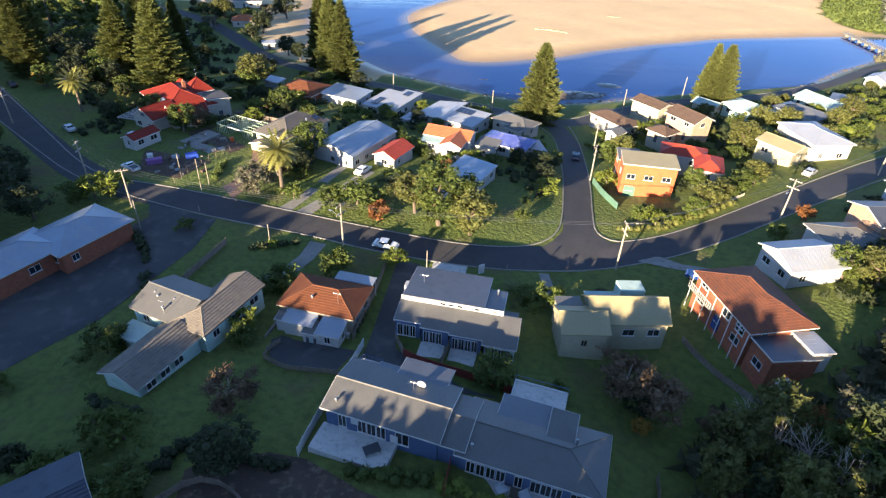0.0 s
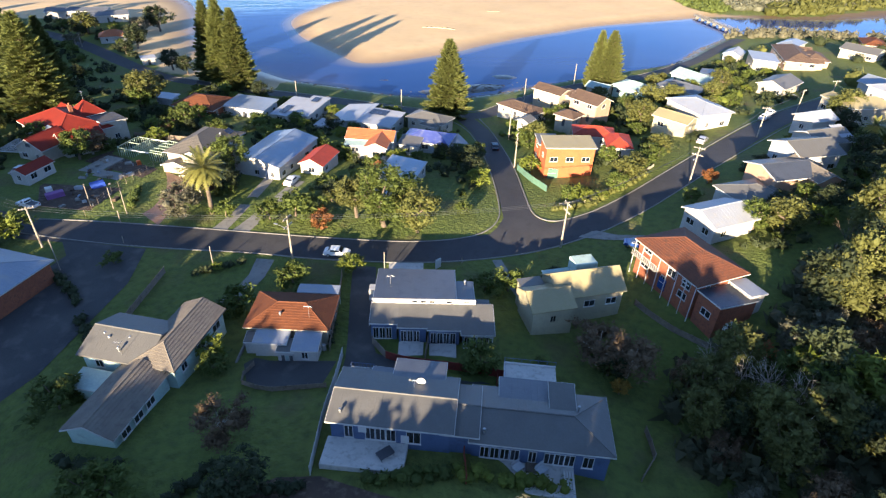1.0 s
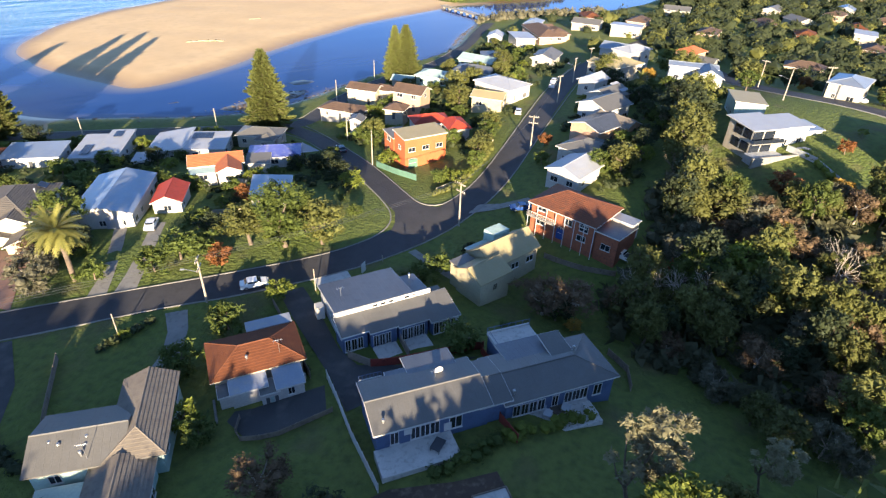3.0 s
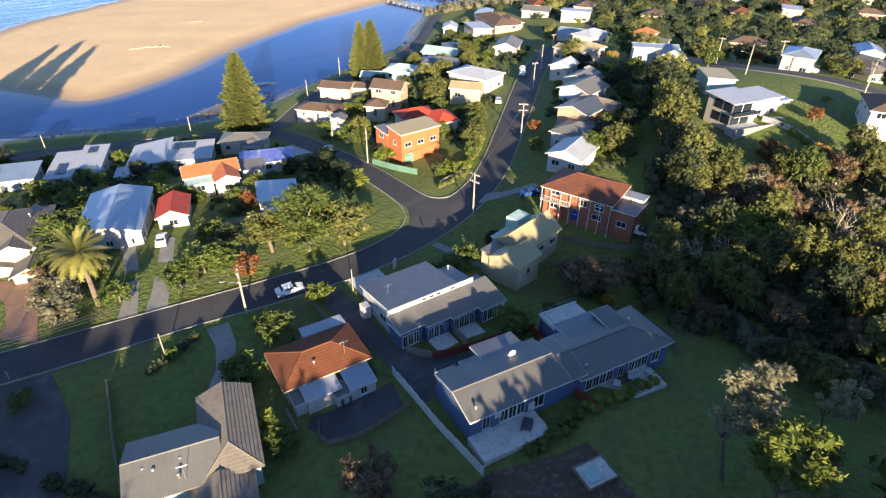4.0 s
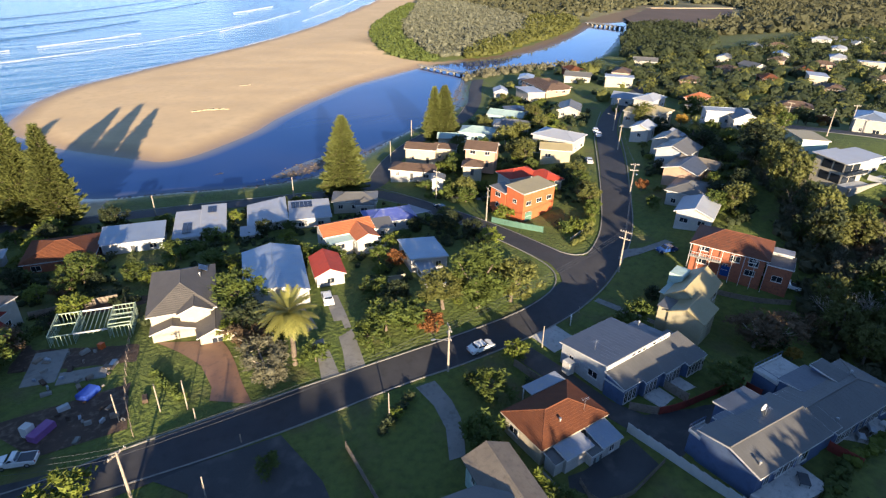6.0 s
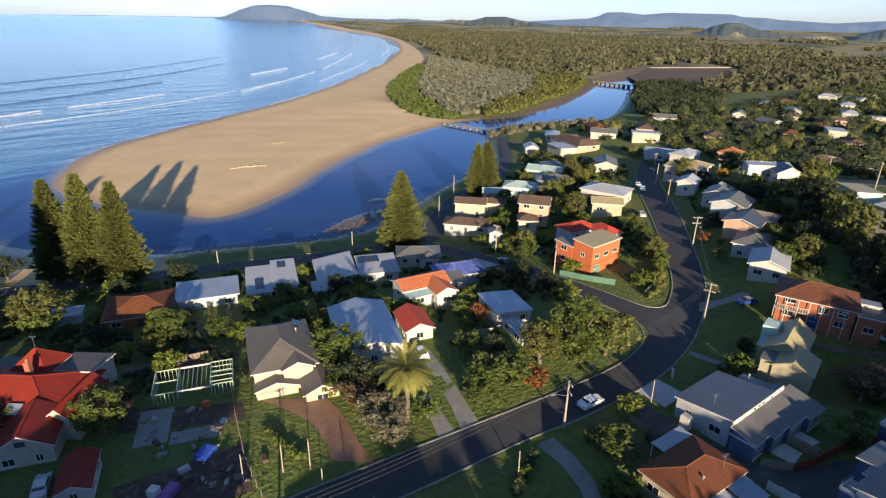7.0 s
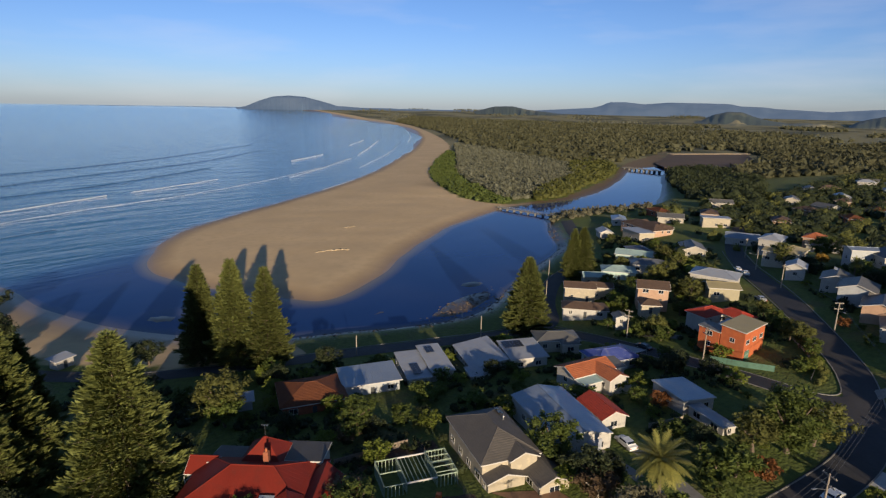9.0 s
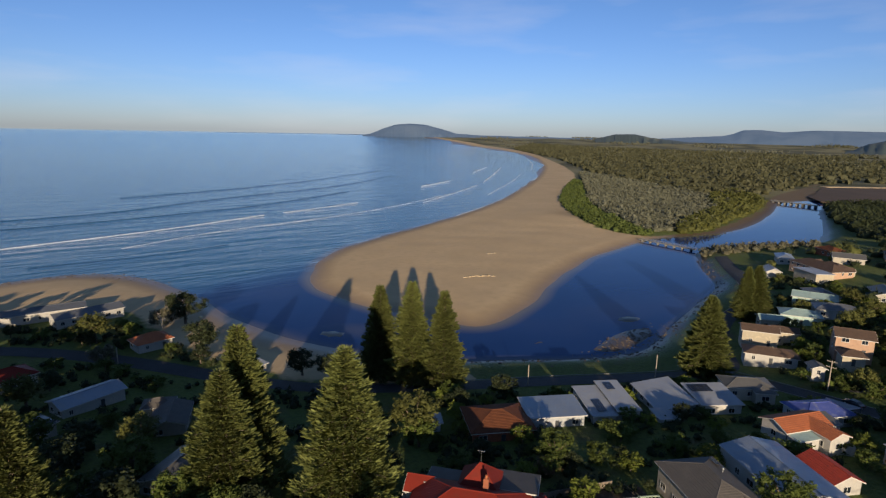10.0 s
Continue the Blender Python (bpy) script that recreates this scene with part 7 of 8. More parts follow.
fence([(22.4, 31), (26, 34), (27, 38)], 1.2, "paling", "dark paling fence at the gully's edge", 2.0)

# cold frame in the vegetable plot
cf = thing("cold_frame", -5.2, 28.4, -20, "low white cold frame with grey timber edges", "cold frame")
part("bed", *bevel_box(-1.8, -1.4, -0.3, 1.8, 1.4, 0.35, 0.03), "paving", cf)
for x0, y0, x1, y1 in ((-1.95, -1.5, 1.95, -1.4), (-1.95, 1.4, 1.95, 1.5), (-1.95, -1.4, -1.85, 1.4), (1.85, -1.4, 1.95, 1.4)):
    part("edge_board", *box(x0, y0, -0.3, x1, y1, 0.5), "paling", cf)
part("cover", *bevel_box(-1.4, -1.0, 0.35, 0.4, 0.6, 0.48, 0.03), "metal_mint", cf)

# ---- cars ----


def car(x, y, ang, paint, label, ute=False, L=4.5):
    t = thing("car", x, y, ang, label, "car", z=ground_z(x, y) + 0.1)
    W = 1.78
    prof = [(-L / 2, 0.35), (-L / 2, 0.78), (-L / 2 + 0.15, 0.92), (-L / 2 + 0.6, 0.98)] + ([(-0.25, 0.98), (-0.1, 1.5)] if ute else [(-1.55, 1.02), (-1.0, 1.42)]) + [(0.45, 1.47), (1.05, 1.0), (L / 2 - 0.3, 0.86), (L / 2 - 0.03, 0.68), (L / 2, 0.35)]
    v, f = [], []
    for s, inset in ((-1, 0), (1, 0)):
        for px, pz in prof:
            narrow = 0.16 if pz > 1.2 else 0.0
            v.append((px, s * (W / 2 - narrow), pz))
    k = len(prof)
    f = [tuple(range(k)), tuple(range(2 * k - 1, k - 1, -1))] + [(i, k + i, k + (i + 1) % k, (i + 1) % k) for i in range(k)]
    body = part("body", v, f, paint, t)
    rear = -0.17 if ute else -1.27
    for nm, q in (("windscreen", [(0.50, -0.70, 1.45), (0.50, 0.70, 1.45), (1.04, 0.80, 1.05), (1.04, -0.80, 1.05)]), ("rear_window", [(rear - 0.16, -0.72, 1.14), (rear - 0.16, 0.72, 1.14), (rear + 0.10, 0.68, 1.42), (rear + 0.10, -0.68, 1.42)])):
        n3 = (Vector(q[1]) - Vector(q[0])).cross(Vector(q[2]) - Vector(q[0])).normalized() * 0.03
        if n3.z < 0:
            n3 = -n3
        part(nm, [tuple(Vector(c) - n3) for c in q] + [tuple(Vector(c) + n3) for c in q], BOX_F, "glass_dark", t)
    for s in (-1, 1):
        part("side_window", [(rear + 0.2, s * 0.80, 1.05), (0.85, s * 0.82, 1.05), (0.42, s * 0.755, 1.40), (rear + 0.35, s * 0.755, 1.40), (rear + 0.2, s * 0.86, 1.05), (0.85, s * 0.87, 1.05), (0.42, s * 0.79, 1.40), (rear + 0.35, s * 0.79, 1.40)], BOX_F, "glass_dark", t)
        part("headlight", *bevel_box(L / 2 - 0.12, s * 0.66 - 0.16, 0.58, L / 2 + 0.02, s * 0.66 + 0.16, 0.74, 0.02), "white_paint", t)
        part("tail_lamp", *bevel_box(-L / 2 - 0.02, s * 0.70 - 0.12, 0.66, -L / 2 + 0.1, s * 0.70 + 0.12, 0.84, 0.02), "red_lamp", t)
        for px in (-1.35, 1.35):
            wv = part("wheel", *tube((px, s * 0.70, 0.31), (px, s * 0.90, 0.31), 0.32, 0.31, 14), "rubber", t)
            part("rim", *tube((px, s * 0.90, 0.31), (px, s * 0.915, 0.31), 0.20, 0.18, 10), "steel", wv)
    if ute:
        part("tray", *bevel_box(-L / 2 + 0.1, -0.75, 0.9, -0.35, 0.75, 1.02, 0.03), "dark_frame", t)
    return t


car(-8.0, 82.2, -17, "car_white", "white sedan parked at the kerb")
car(44.6, 73.8, 150, "car_blue", "dark blue sedan on the concrete drive")
car(-15.6, 112.2, 62, "car_white", "white hatchback in front of the garage")
car(-65.0, 109.2, 146, "car_white", "white utility with an open tray at the kerb", True)
car(-88.6, 128.6, 140, "car_silver", "silver car parked on the street")
car(-121, 158.6, 138, "car_dark", "dark car parked on the street")
car(-71.6, 125.4, 65, "car_silver", "silver wagon on the brick drive")
car(35.8, 130.6, 78, "car_dark", "dark sedan parked in the side street")
car(112.4, 126.6, 30, "car_white", "white car parked up the hill street")
car(117.4, 130.4, 30, "car_white", "white van parked up the hill street")
car(85.2, 115.0, 40, "car_silver", "silver car in the driveway")
car(47.0, 50.6, 100, "car_white", "white runabout boat on a trailer", True)
car(148, 52, 80, "car_white", "white car beside the hill road")

# ---- clutter of the building site and yards ----
rg = random.Random(9)
for i in range(40):
    x, y = rg.uniform(-60, -49), rg.uniform(107.5, 130)
    s = rg.uniform(0.2, 0.75)
    mt, lab = rg.choice((("paling", "stack of rough timber"), ("concrete", "heap of broken concrete"), ("dark_frame", "dark roll of sheeting"), ("wall_grey", "grey pallet of blocks"), ("earth", "heap of dug earth"), ("paling", "stack of worn boards"), ("metal_zinc", "loose sheet of roofing iron")))
    ob = mesh_object("rubble" if mt in ("earth", "concrete") else "building_block", *moved(bevel_box(-s, -s * 0.5, -0.1, s, s * 0.5, rg.uniform(0.2, 0.7), 0.12 * s), pose(x, y, ground_z(x, y) + 0.05, rg.uniform(-6, 6), rg.uniform(-6, 6), rg.uniform(0, 180))), mt)
    tagged(ob, lab + " on the building site", "building material", "building site clutter")
for x, y, sx, sy, h, mt, nm, lab, cat in ((-54.6, 116.2, 1.3, 0.9, 0.8, "tarp_blue", "tarpaulin", "crumpled blue tarpaulin over a stack", "tarpaulin"), (-49.0, 127.0, 0.4, 0.4, 0.9, "plastic_orange", "safety_barrier", "orange plastic safety barrier", "barrier"),
                                          (-61.4, 112.6, 1.6, 0.7, 1.0, "plastic_purple", "skip_bag", "purple-grey rubble bag on site", "bag"), (-62.6, 113.6, 0.6, 0.6, 1.6, "white_paint", "site_toilet", "white portable site cabin", "cabin"),
                                          (-5.6, 37.2, 0.9, 0.6, 0.75, "dark_frame", "garden_table", "dark garden table with chairs on the terrace", "table"), (10.6, 32.6, 0.6, 0.5, 0.8, "wall_grey", "garden_chair", "grey garden chair on the terrace", "chair"),
                                          (8.2, 33.4, 0.6, 0.5, 0.8, "wall_grey", "garden_chair", "grey garden chair on the terrace", "chair"), (-3.6, 38.6, 0.3, 0.3, 0.5, "dark_frame", "planter", "dark planter on the terrace", "planter"),
                                          (6.6, 122.6, 1.5, 1.2, 2.0, "wall_white", "garden_shed", "small white garden shed with brown roof", "shed"), (8.6, 75.6, 0.55, 0.1, 1.7, "white_paint", "sale_board", "white signboard on posts by the street", "sign"),
                                          (-8.2, 38.0, 0.5, 0.5, 0.7, "white_paint", "barbecue", "small pale barbecue on the terrace", "barbecue")):
    c = 0.1 if nm in ("tarpaulin", "skip_bag") else 0.04
    if nm in ("garden_table", "garden_chair"):
        t = thing(nm, x, y, 25, lab, cat, z=17.2 if x < 0 else 16.2)
        part("top" if nm == "garden_table" else "seat", *bevel_box(-sx, -sy, h * 0.55, sx, sy, h * 0.62, 0.02), mt, t)
        for a in (-1, 1):
            for b in (-1, 1):
                part("leg", *tube((a * sx * 0.85, b * sy * 0.85, -0.1), (a * sx * 0.85, b * sy * 0.85, h * 0.55), 0.04, 0.04, 6), mt, t)
        if nm == "garden_chair":
            part("backrest", *bevel_box(-sx, sy - 0.08, h * 0.62, sx, sy, h * 1.2, 0.02), mt, t)
    else:
        tagged(mesh_object(nm, *moved(bevel_box(-sx, -sy, -0.2, sx, sy, h, c), pose(x, y, ground_z(x, y) + 0.08, 0, 0, 28)), mt), lab, cat)

# ---- bridges over the lagoon ----


def bridge(a, b, label, wide=2.4, deck_z=3.5, rail=True):
    ax, ay, bx, by = *a, *b
    L = math.hypot(bx - ax, by - ay)
    t = thing("bridge", ax, ay, math.degrees(math.atan2(by - ay, bx - ax)), label, "bridge", z=deck_z)
    part("deck", *bevel_box(-3, -wide / 2, -0.35, L + 3, wide / 2, 0.0, 0.05), "concrete", t)
    n = max(4, int(L / 6))
    for i in range(n + 1):
        x = L * i / n
        pr = part("pier", *box(x - 0.35, -wide / 2 + 0.2, -4.4, x + 0.35, wide / 2 - 0.2, -0.45), "concrete", t)
    for s in (-1, 1):
        rl = part("railing", *box(-3, s * (wide / 2 - 0.12) - 0.05, 0.95, L + 3, s * (wide / 2 - 0.12) + 0.05, 1.03), "concrete", t)
        part("lower_rail", *box(-3, s * (wide / 2 - 0.12) - 0.03, 0.45, L + 3, s * (wide / 2 - 0.12) + 0.03, 0.52), "concrete", rl)
        for i in range(int(L / 2) + 3):
            part("rail_post", *box(-3 + i * 2 - 0.05, s * (wide / 2 - 0.12) - 0.05, 0.0, -3 + i * 2 + 0.05, s * (wide / 2 - 0.12) + 0.05, 0.95), "concrete", rl)


bridge((214.2, 275), (216, 311), "low pale concrete footbridge with white rails over the lagoon")
bridge((546, 330), (552, 374), "far road bridge with pale rails over the creek", 6.0, 4.6)

# ---- rocks, wrack and foam ----
rr = np.random.default_rng(77)
V, F, o = [], [], 0
for _ in range(420):
    u, w = rr.normal(), rr.normal()
    qx, qy, s = 46 + u * 15, 199.5 + w * 4.0 + 0.1 * u * 15, rr.uniform(0.15, 0.75) ** 1.4
    V.append(np.array([qx, qy, max(ground_z(qx, qy), 1.9) + 0.03 * s]) + ICO_V * s * rr.uniform(0.5, 1.1, (len(ICO_V), 1)) * np.array([1.3, 1.0, 0.4]))
    F.append(ICO_F + o)
    o += len(ICO_V)
edge_pts = resample([(-134, 398), (-113, 403), (-93, 398), (-73, 371)], 2.6).tolist() + resample([(-14, 217), (12, 201), (36, 189), (61, 196.5), (99, 208), (137, 216), (163, 235), (200, 262)], 1.7).tolist()
for x, y in edge_pts:
    for _ in range(4):
        s = rr.uniform(0.18, 0.8) ** 1.3
        qx, qy = x + rr.normal() * 3.2, y + rr.normal() * 3.2
        V.append(np.array([qx, qy, ground_z(qx, qy) + 0.05 * s]) + ICO_V * s * rr.uniform(0.55, 1.1, (len(ICO_V), 1)) * np.array([1.1, 1.0, 0.5]))
        F.append(ICO_F + o)
        o += len(ICO_V)
tagged(mesh_object("shore_rocks", np.concatenate(V), np.concatenate(F), "rock"), "dark brown boulders and weed along the water's edge", "rocks", kind="stuff")

surface("foam", (0.86, 0.88, 0.90), (0.74, 0.78, 0.82), 0.3, 3, 0.8, bump=0.6)
surface("swell_face", (0.02, 0.06, 0.13), (0.015, 0.05, 0.11), 0.3, 3, 0.15, spec=0.5)


def breaker(line, width, high, material, label, seed, broken=0.0):
    """A low ridge of water or foam, ragged along its length."""
    rg2 = np.random.default_rng(seed)
    p = resample(rounded(line, 2, False), 3.0)
    nrm = side_normals(p)
    k = len(p)
    w = (0.62 if material == "foam" else 1.0) * width * (0.45 + 0.55 * np.abs(np.sin(np.cumsum(rg2.normal(0, 0.35, k)) + seed))) * np.sin(np.linspace(0.05, math.pi - 0.05, k)) ** 0.35
    w = np.where(rg2.random(k) < broken, 0.12 * w, w)
    off = np.cumsum(rg2.normal(0, 0.25, k)) * 0.6
    verts, faces = [], []
    for i in range(k):
        base = WATER + 0.02 + float(horizon_lift(*p[i]))
        for s, h in ((-1, -0.05), (-0.4, high), (0.35, high * 0.7), (1, -0.05)):
            q = p[i] + nrm[i] * (off[i] + s * w[i] / 2)
            verts.append((q[0], q[1], base + h))
    for i in range(k - 1):
        for j in range(3):
            a = 4 * i + j
            faces.append((a, a + 4, a + 5, a + 1))
    return tagged(mesh_object("breaking_wave", verts, faces, material, smooth=True), label, "wave", "waves", kind="structure")


for i, (ln, w, h, mt, br) in enumerate((([(-150, 484), (-121, 493), (-79, 504), (-23, 521), (42, 549)], 1.7, 0.25, "foam", 0.22), ([(60, 556), (100, 568), (149, 590)], 1.4, 0.2, "foam", 0.45), ([(-75, 459), (-11, 492), (64, 508), (160, 544), (286, 620)], 0.9, 0.1, "foam", 0.5),
                                        ([(304, 705), (345, 730), (393, 760)], 2.6, 0.4, "foam", 0.5), ([(540, 885), (600, 940), (680, 1010)], 3.6, 0.4, "foam", 0.5), ([(206, 558), (292, 616), (390, 690)], 2.0, 0.25, "foam", 0.5), ([(420, 715), (564, 850), (700, 985)], 4.0, 0.4, "foam", 0.4),
                                        ([(180, 470), (290, 533), (455, 660), (640, 812), (860, 1010), (1195, 1380)], 2.0, 0.12, "foam", 0.15), ([(320, 590), (450, 690), (600, 820)], 1.8, 0.2, "foam", 0.55), ([(700, 900), (840, 1030), (1100, 1310)], 3.2, 0.3, "foam", 0.5),
                                        ([(-180, 560), (-67, 575), (60, 612), (190, 690)], 1.8, 0.2, "swell_face", 0.0), ([(-200, 606), (-67, 613), (43, 687), (198, 743), (360, 880)], 1.8, 0.2, "swell_face", 0.0), 
                                        ([(-40, 730), (160, 800), (420, 1000)], 2.4, 0.2, "swell_face", 0.0), ([(-120, 430), (-60, 428), (-20, 440)], 1.2, 0.1, "swell_face", 0.0))):
    breaker(ln, w, h, mt, "line of white foam rolling towards the beach" if mt == "foam" else "low smooth swell moving towards the beach", i + 3, br)

# wind-cut ridges of sand on the spit
for x, y, L, a, h in ((57, 293, 13, -18, 0.45), (96, 330, 6, 0, 0.25)):
    V, F, o = [], [], 0
    for k in range(9):
        u = (k / 8 - 0.5) * L
        q = np.array([x + u * math.cos(radians(a)) + rr.normal() * 0.5, y + u * math.sin(radians(a)) + rr.normal() * 0.5, 0.0])
        q[2] = ground_z(q[0], q[1]) - 0.1
        V.append(q + ICO_V * rr.uniform(0.7, 1.15, (len(ICO_V), 1)) * np.array([L * 0.2, 1.3, h]))
        F.append(ICO_F + o)
        o += len(ICO_V)
    tagged(mesh_object("sand_ridge", np.concatenate(V), np.concatenate(F), "pale_sand", smooth=True), "low wind-cut ridge of pale sand", "sand ridge", kind="structure")

# ---- scrub behind the beach, woods beyond, far suburb ----


def wood_patch(name, poly, spacing, size, leaf, seed, label, cards=6, limit=5000, card_size=0.5, keep=None):
    rg3 = np.random.default_rng(seed)
    P = np.array(poly, float)
    lo, hi = P.min(0), P.max(0)
    n_try = int((hi[0] - lo[0]) * (hi[1] - lo[1]) / spacing ** 2)
    x, y = rg3.uniform(lo[0], hi[0], n_try), rg3.uniform(lo[1], hi[1], n_try)
    ok = inside_distance(x, y, P) > 0
    if keep is not None:
        ok &= keep(x, y)
    x, y = x[ok][:limit], y[ok][:limit]
    V, F, o = [], [], 0
    for a, b in zip(x, y):
        s = size * rg3.uniform(0.6, 1.35)
        c = np.array([a, b, ground_z(a, b) + s * 0.45])
        V.append(c + ICO_V * s * rg3.uniform(0.6, 1.12, (len(ICO_V), 1)) * np.array([1, 1, 0.85]))
        F.append(ICO_F + o)
        o += len(ICO_V)
        if cards:
            d = rg3.normal(size=(cards, 3))
            d[:, 2] = np.abs(d[:, 2])
            d /= np.linalg.norm(d, axis=1)[:, None]
            q = c + d * s * 1.0
            u, w = rg3.normal(size=(cards, 3)) * s * card_size, rg3.normal(size=(cards, 3)) * s * card_size
            V.append(np.stack([q - u * 0.5, q + u * 0.5, q + w], 1).reshape(-1, 3))
            F.append(np.arange(o, o + 3 * cards).reshape(-1, 3))
            o += 3 * cards
    return tagged(mesh_object(name, np.concatenate(V), np.concatenate(F), leaf), label, "trees", kind="stuff")


wood_patch("dune_grass", [(232, 320), (226, 340), (234, 371), (274, 428), (337, 495), (442, 580), (560, 668), (545, 640), (440, 550), (350, 470), (290, 405), (256, 350), (246, 322)], 2.6, 1.7, "dune_grass", 41, "bright green creeping scrub on the dune's edge", 8)
wood_patch("coastal_scrub", [(248, 326), (262, 350), (296, 405), (356, 470), (446, 548), (700, 775), (640, 640), (560, 500), (500, 400), (430, 345), (346, 326), (300, 314)], 3.5, 2.6, "scrub", 42, "dense silvery grey-green coastal scrub", 14, 8200, 0.36)
wood_patch("creek_trees", [(262, 312), (300, 308), (346, 322), (430, 340), (520, 370), (560, 392), (600, 440), (520, 430), (420, 372), (340, 342), (290, 330)], 5.0, 3.9, "leaf_olive", 43, "olive-green trees along the creek", 30, 5000, 0.3)
MUD = np.array([(596, 344), (640, 374), (700, 388), (832, 428), (965, 350), (725, 270), (610, 312)], float)


def off_mud(x, y):
    return inside_distance(x, y, MUD) < -4


def open_fields(x, y):
    r = np.hypot(x, y)
    clump = np.sin(x * 0.006 + 1.3 * np.sin(y * 0.0045)) * np.sin(y * 0.007 + 0.7)
    return off_mud(x, y) & ((r < 1700) | (clump > 0.15 + 0.4 * ease(1700, 3000, r)))


wood_patch("woods", [(520, 420), (560, 400), (850, 450), (1500, 580), (2400, 900), (2400, 2600), (1700, 2000), (1100, 1180), (720, 770), (620, 620), (540, 480)], 10.5, 5.2, "woods", 44, "dark green woods reaching inland", 8, 11500)
wood_patch("woods", [(600, 270), (900, 300), (1300, 600), (1300, -100), (900, 40), (600, 140), (500, 240)], 9.0, 5.0, "woods", 45, "dark green woods behind the suburb", 8, 6500, keep=off_mud)
wood_patch("woods", [(850, 440), (1300, 320), (2600, 200), (4300, 900), (4300, 1700), (2600, 1000), (1500, 620)], 20.0, 6.5, "woods", 55, "dark green woods on the flats", 5, 6000, keep=open_fields)
# the pale leaf colour stands in for haze over these woods
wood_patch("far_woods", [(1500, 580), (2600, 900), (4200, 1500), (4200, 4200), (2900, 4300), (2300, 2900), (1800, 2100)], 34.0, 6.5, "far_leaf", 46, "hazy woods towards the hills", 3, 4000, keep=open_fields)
wood_patch("undergrowth", [(40, 48), (54, 50), (62, 58), (78, 60), (90, 72), (98, 72), (84, 58), (74, 50), (76, 42), (88, 30), (90, 20), (78, 10), (46, 6), (32, 12), (32, 26), (30, 36), (34, 46)], 2.0, 1.5, "woods", 56, "dark tangled undergrowth in the gully", 12, 1200)
k = len(MUD)
mv = [(x, y, 4.55) for x, y in MUD] + [(x, y, 3.4) for x, y in MUD]
mf = [tuple(range(k)), tuple(range(k, 2 * k))[::-1]] + [(i, k + i, k + (i + 1) % k, (i + 1) % k) for i in range(k)]
tagged(mesh_object("mud_flat", mv, mf, "mud"), "wide brown tidal mud flat behind the bridge", "mud flat", kind="structure")
tagged(mesh_object("sand_bar", *moved(bevel_box(-75, -7, -1, 75, 7, 0.6, 0.3), pose(882, 382, 4.5, 0, 0, -34)), "pale_sand"), "tan sand bar beyond the mud flat", "sand bar", kind="structure")
wood_patch("creek_trees", [(312, 214), (350, 232), (440, 276), (530, 314), (600, 292), (540, 240), (440, 200), (330, 172), (300, 190)], 5.6, 4.8, "leaf_dark", 47, "tall green trees on the creek's bank", 60, 5000, 0.15)
wood_patch("lagoon_shrubs", [(196, 258), (214, 270), (240, 256), (270, 226), (256, 218), (226, 236), (200, 246)], 4.6, 1.9, "leaf_grey", 48, "low grey-green shrubs beside the lagoon", 30, 5000, 0.3)
SUBURB = [(128, 150), (150, 205), (200, 238), (262, 212), (330, 172), (560, 150), (820, 60), (800, -120), (300, -100), (180, 10), (166, 60), (170, 110)]
def around_units(x, y):
    d = np.min([np.hypot(x - a, y - b) for a, b in ((176, 190), (161, 205), (196, 214), (128, 172), (168, 180), (160, 192), (184, 200), (121, 172))], axis=0)
    sparse = np.sin(x * 12.9 + y * 7.3) > 0.8
    return (d > 13) & ((y < 25 + 0.62 * x) | sparse) & ((x > 190) | (np.sin(x * 1.7) * np.sin(y * 1.3) > 0.1))


wood_patch("suburb_trees", SUBURB, 15.0, 2.9, "leaf_olive", 49, "scattered sunlit trees between far houses", 60, 1500, 0.15, keep=around_units)
wood_patch("suburb_trees", SUBURB, 7.8, 3.2, "leaf_dark", 50, "dark garden trees between far houses", 50, 3400, 0.16, keep=around_units)

rg = random.Random(61)
KIND = []
for rm, wm, style, roof, lab in (("metal_white", "wall_white", "metal", "hip", "white house with a pale hipped roof among trees"), ("tile_terracotta", "brick_red", "tile", "hip", "brick house with a terracotta roof among trees"), ("metal_grey", "wall_render", "metal", "gable", "pale house with a grey gabled roof among trees"),
                                 ("tile_brown", "wall_pink", "tile", "hip", "pinkish house with a brown tiled roof among trees"), ("metal_zinc", "wall_white", "metal", "gable", "white house with a zinc roof among trees"), ("metal_white", "wall_cream", "flat", "flat", "cream house with a flat white roof among trees")):
    h0 = house(0, 0, 0, lab, z=0)
    block(h0, 0, 0, 0, 14.0, 9.5, 4.6 if rm == "metal_white" else 3.2, roof, 20 if roof != "flat" else 2, rm, wm, style, sink=3.0, storeys=2 if rm == "metal_white" else 1)
    KIND.append(h0)
taken, used = [], set()
SUB = np.array(SUBURB, float)
tries = 0
while len(taken) < 76 and tries < 4000:
    tries += 1
    x, y = rg.uniform(140, 560), rg.uniform(-60, 236)
    if inside_distance(np.array([x]), np.array([y]), SUB)[0] < 5 or any((x - a) ** 2 + (y - b) ** 2 < 21 ** 2 for a, b in taken):
        continue
    if math.hypot(x - 150, y - 75) < 30:
        continue
    taken.append((x, y))
    k = rg.choice((0, 1, 2, 2, 2, 3, 3, 4, 5, 3))
    m = pose(x, y, ground_z(x, y), 0, 0, rg.choice((12, 22, 105, 112, 60)) + rg.uniform(-6, 6))
    if k in used:
        copy_thing(KIND[k], m)
    else:
        KIND[k].matrix_world = m
        used.add(k)
hs = house(176, 190, 62, "large cream and brown holiday units with many gables", "units", z=9.0)
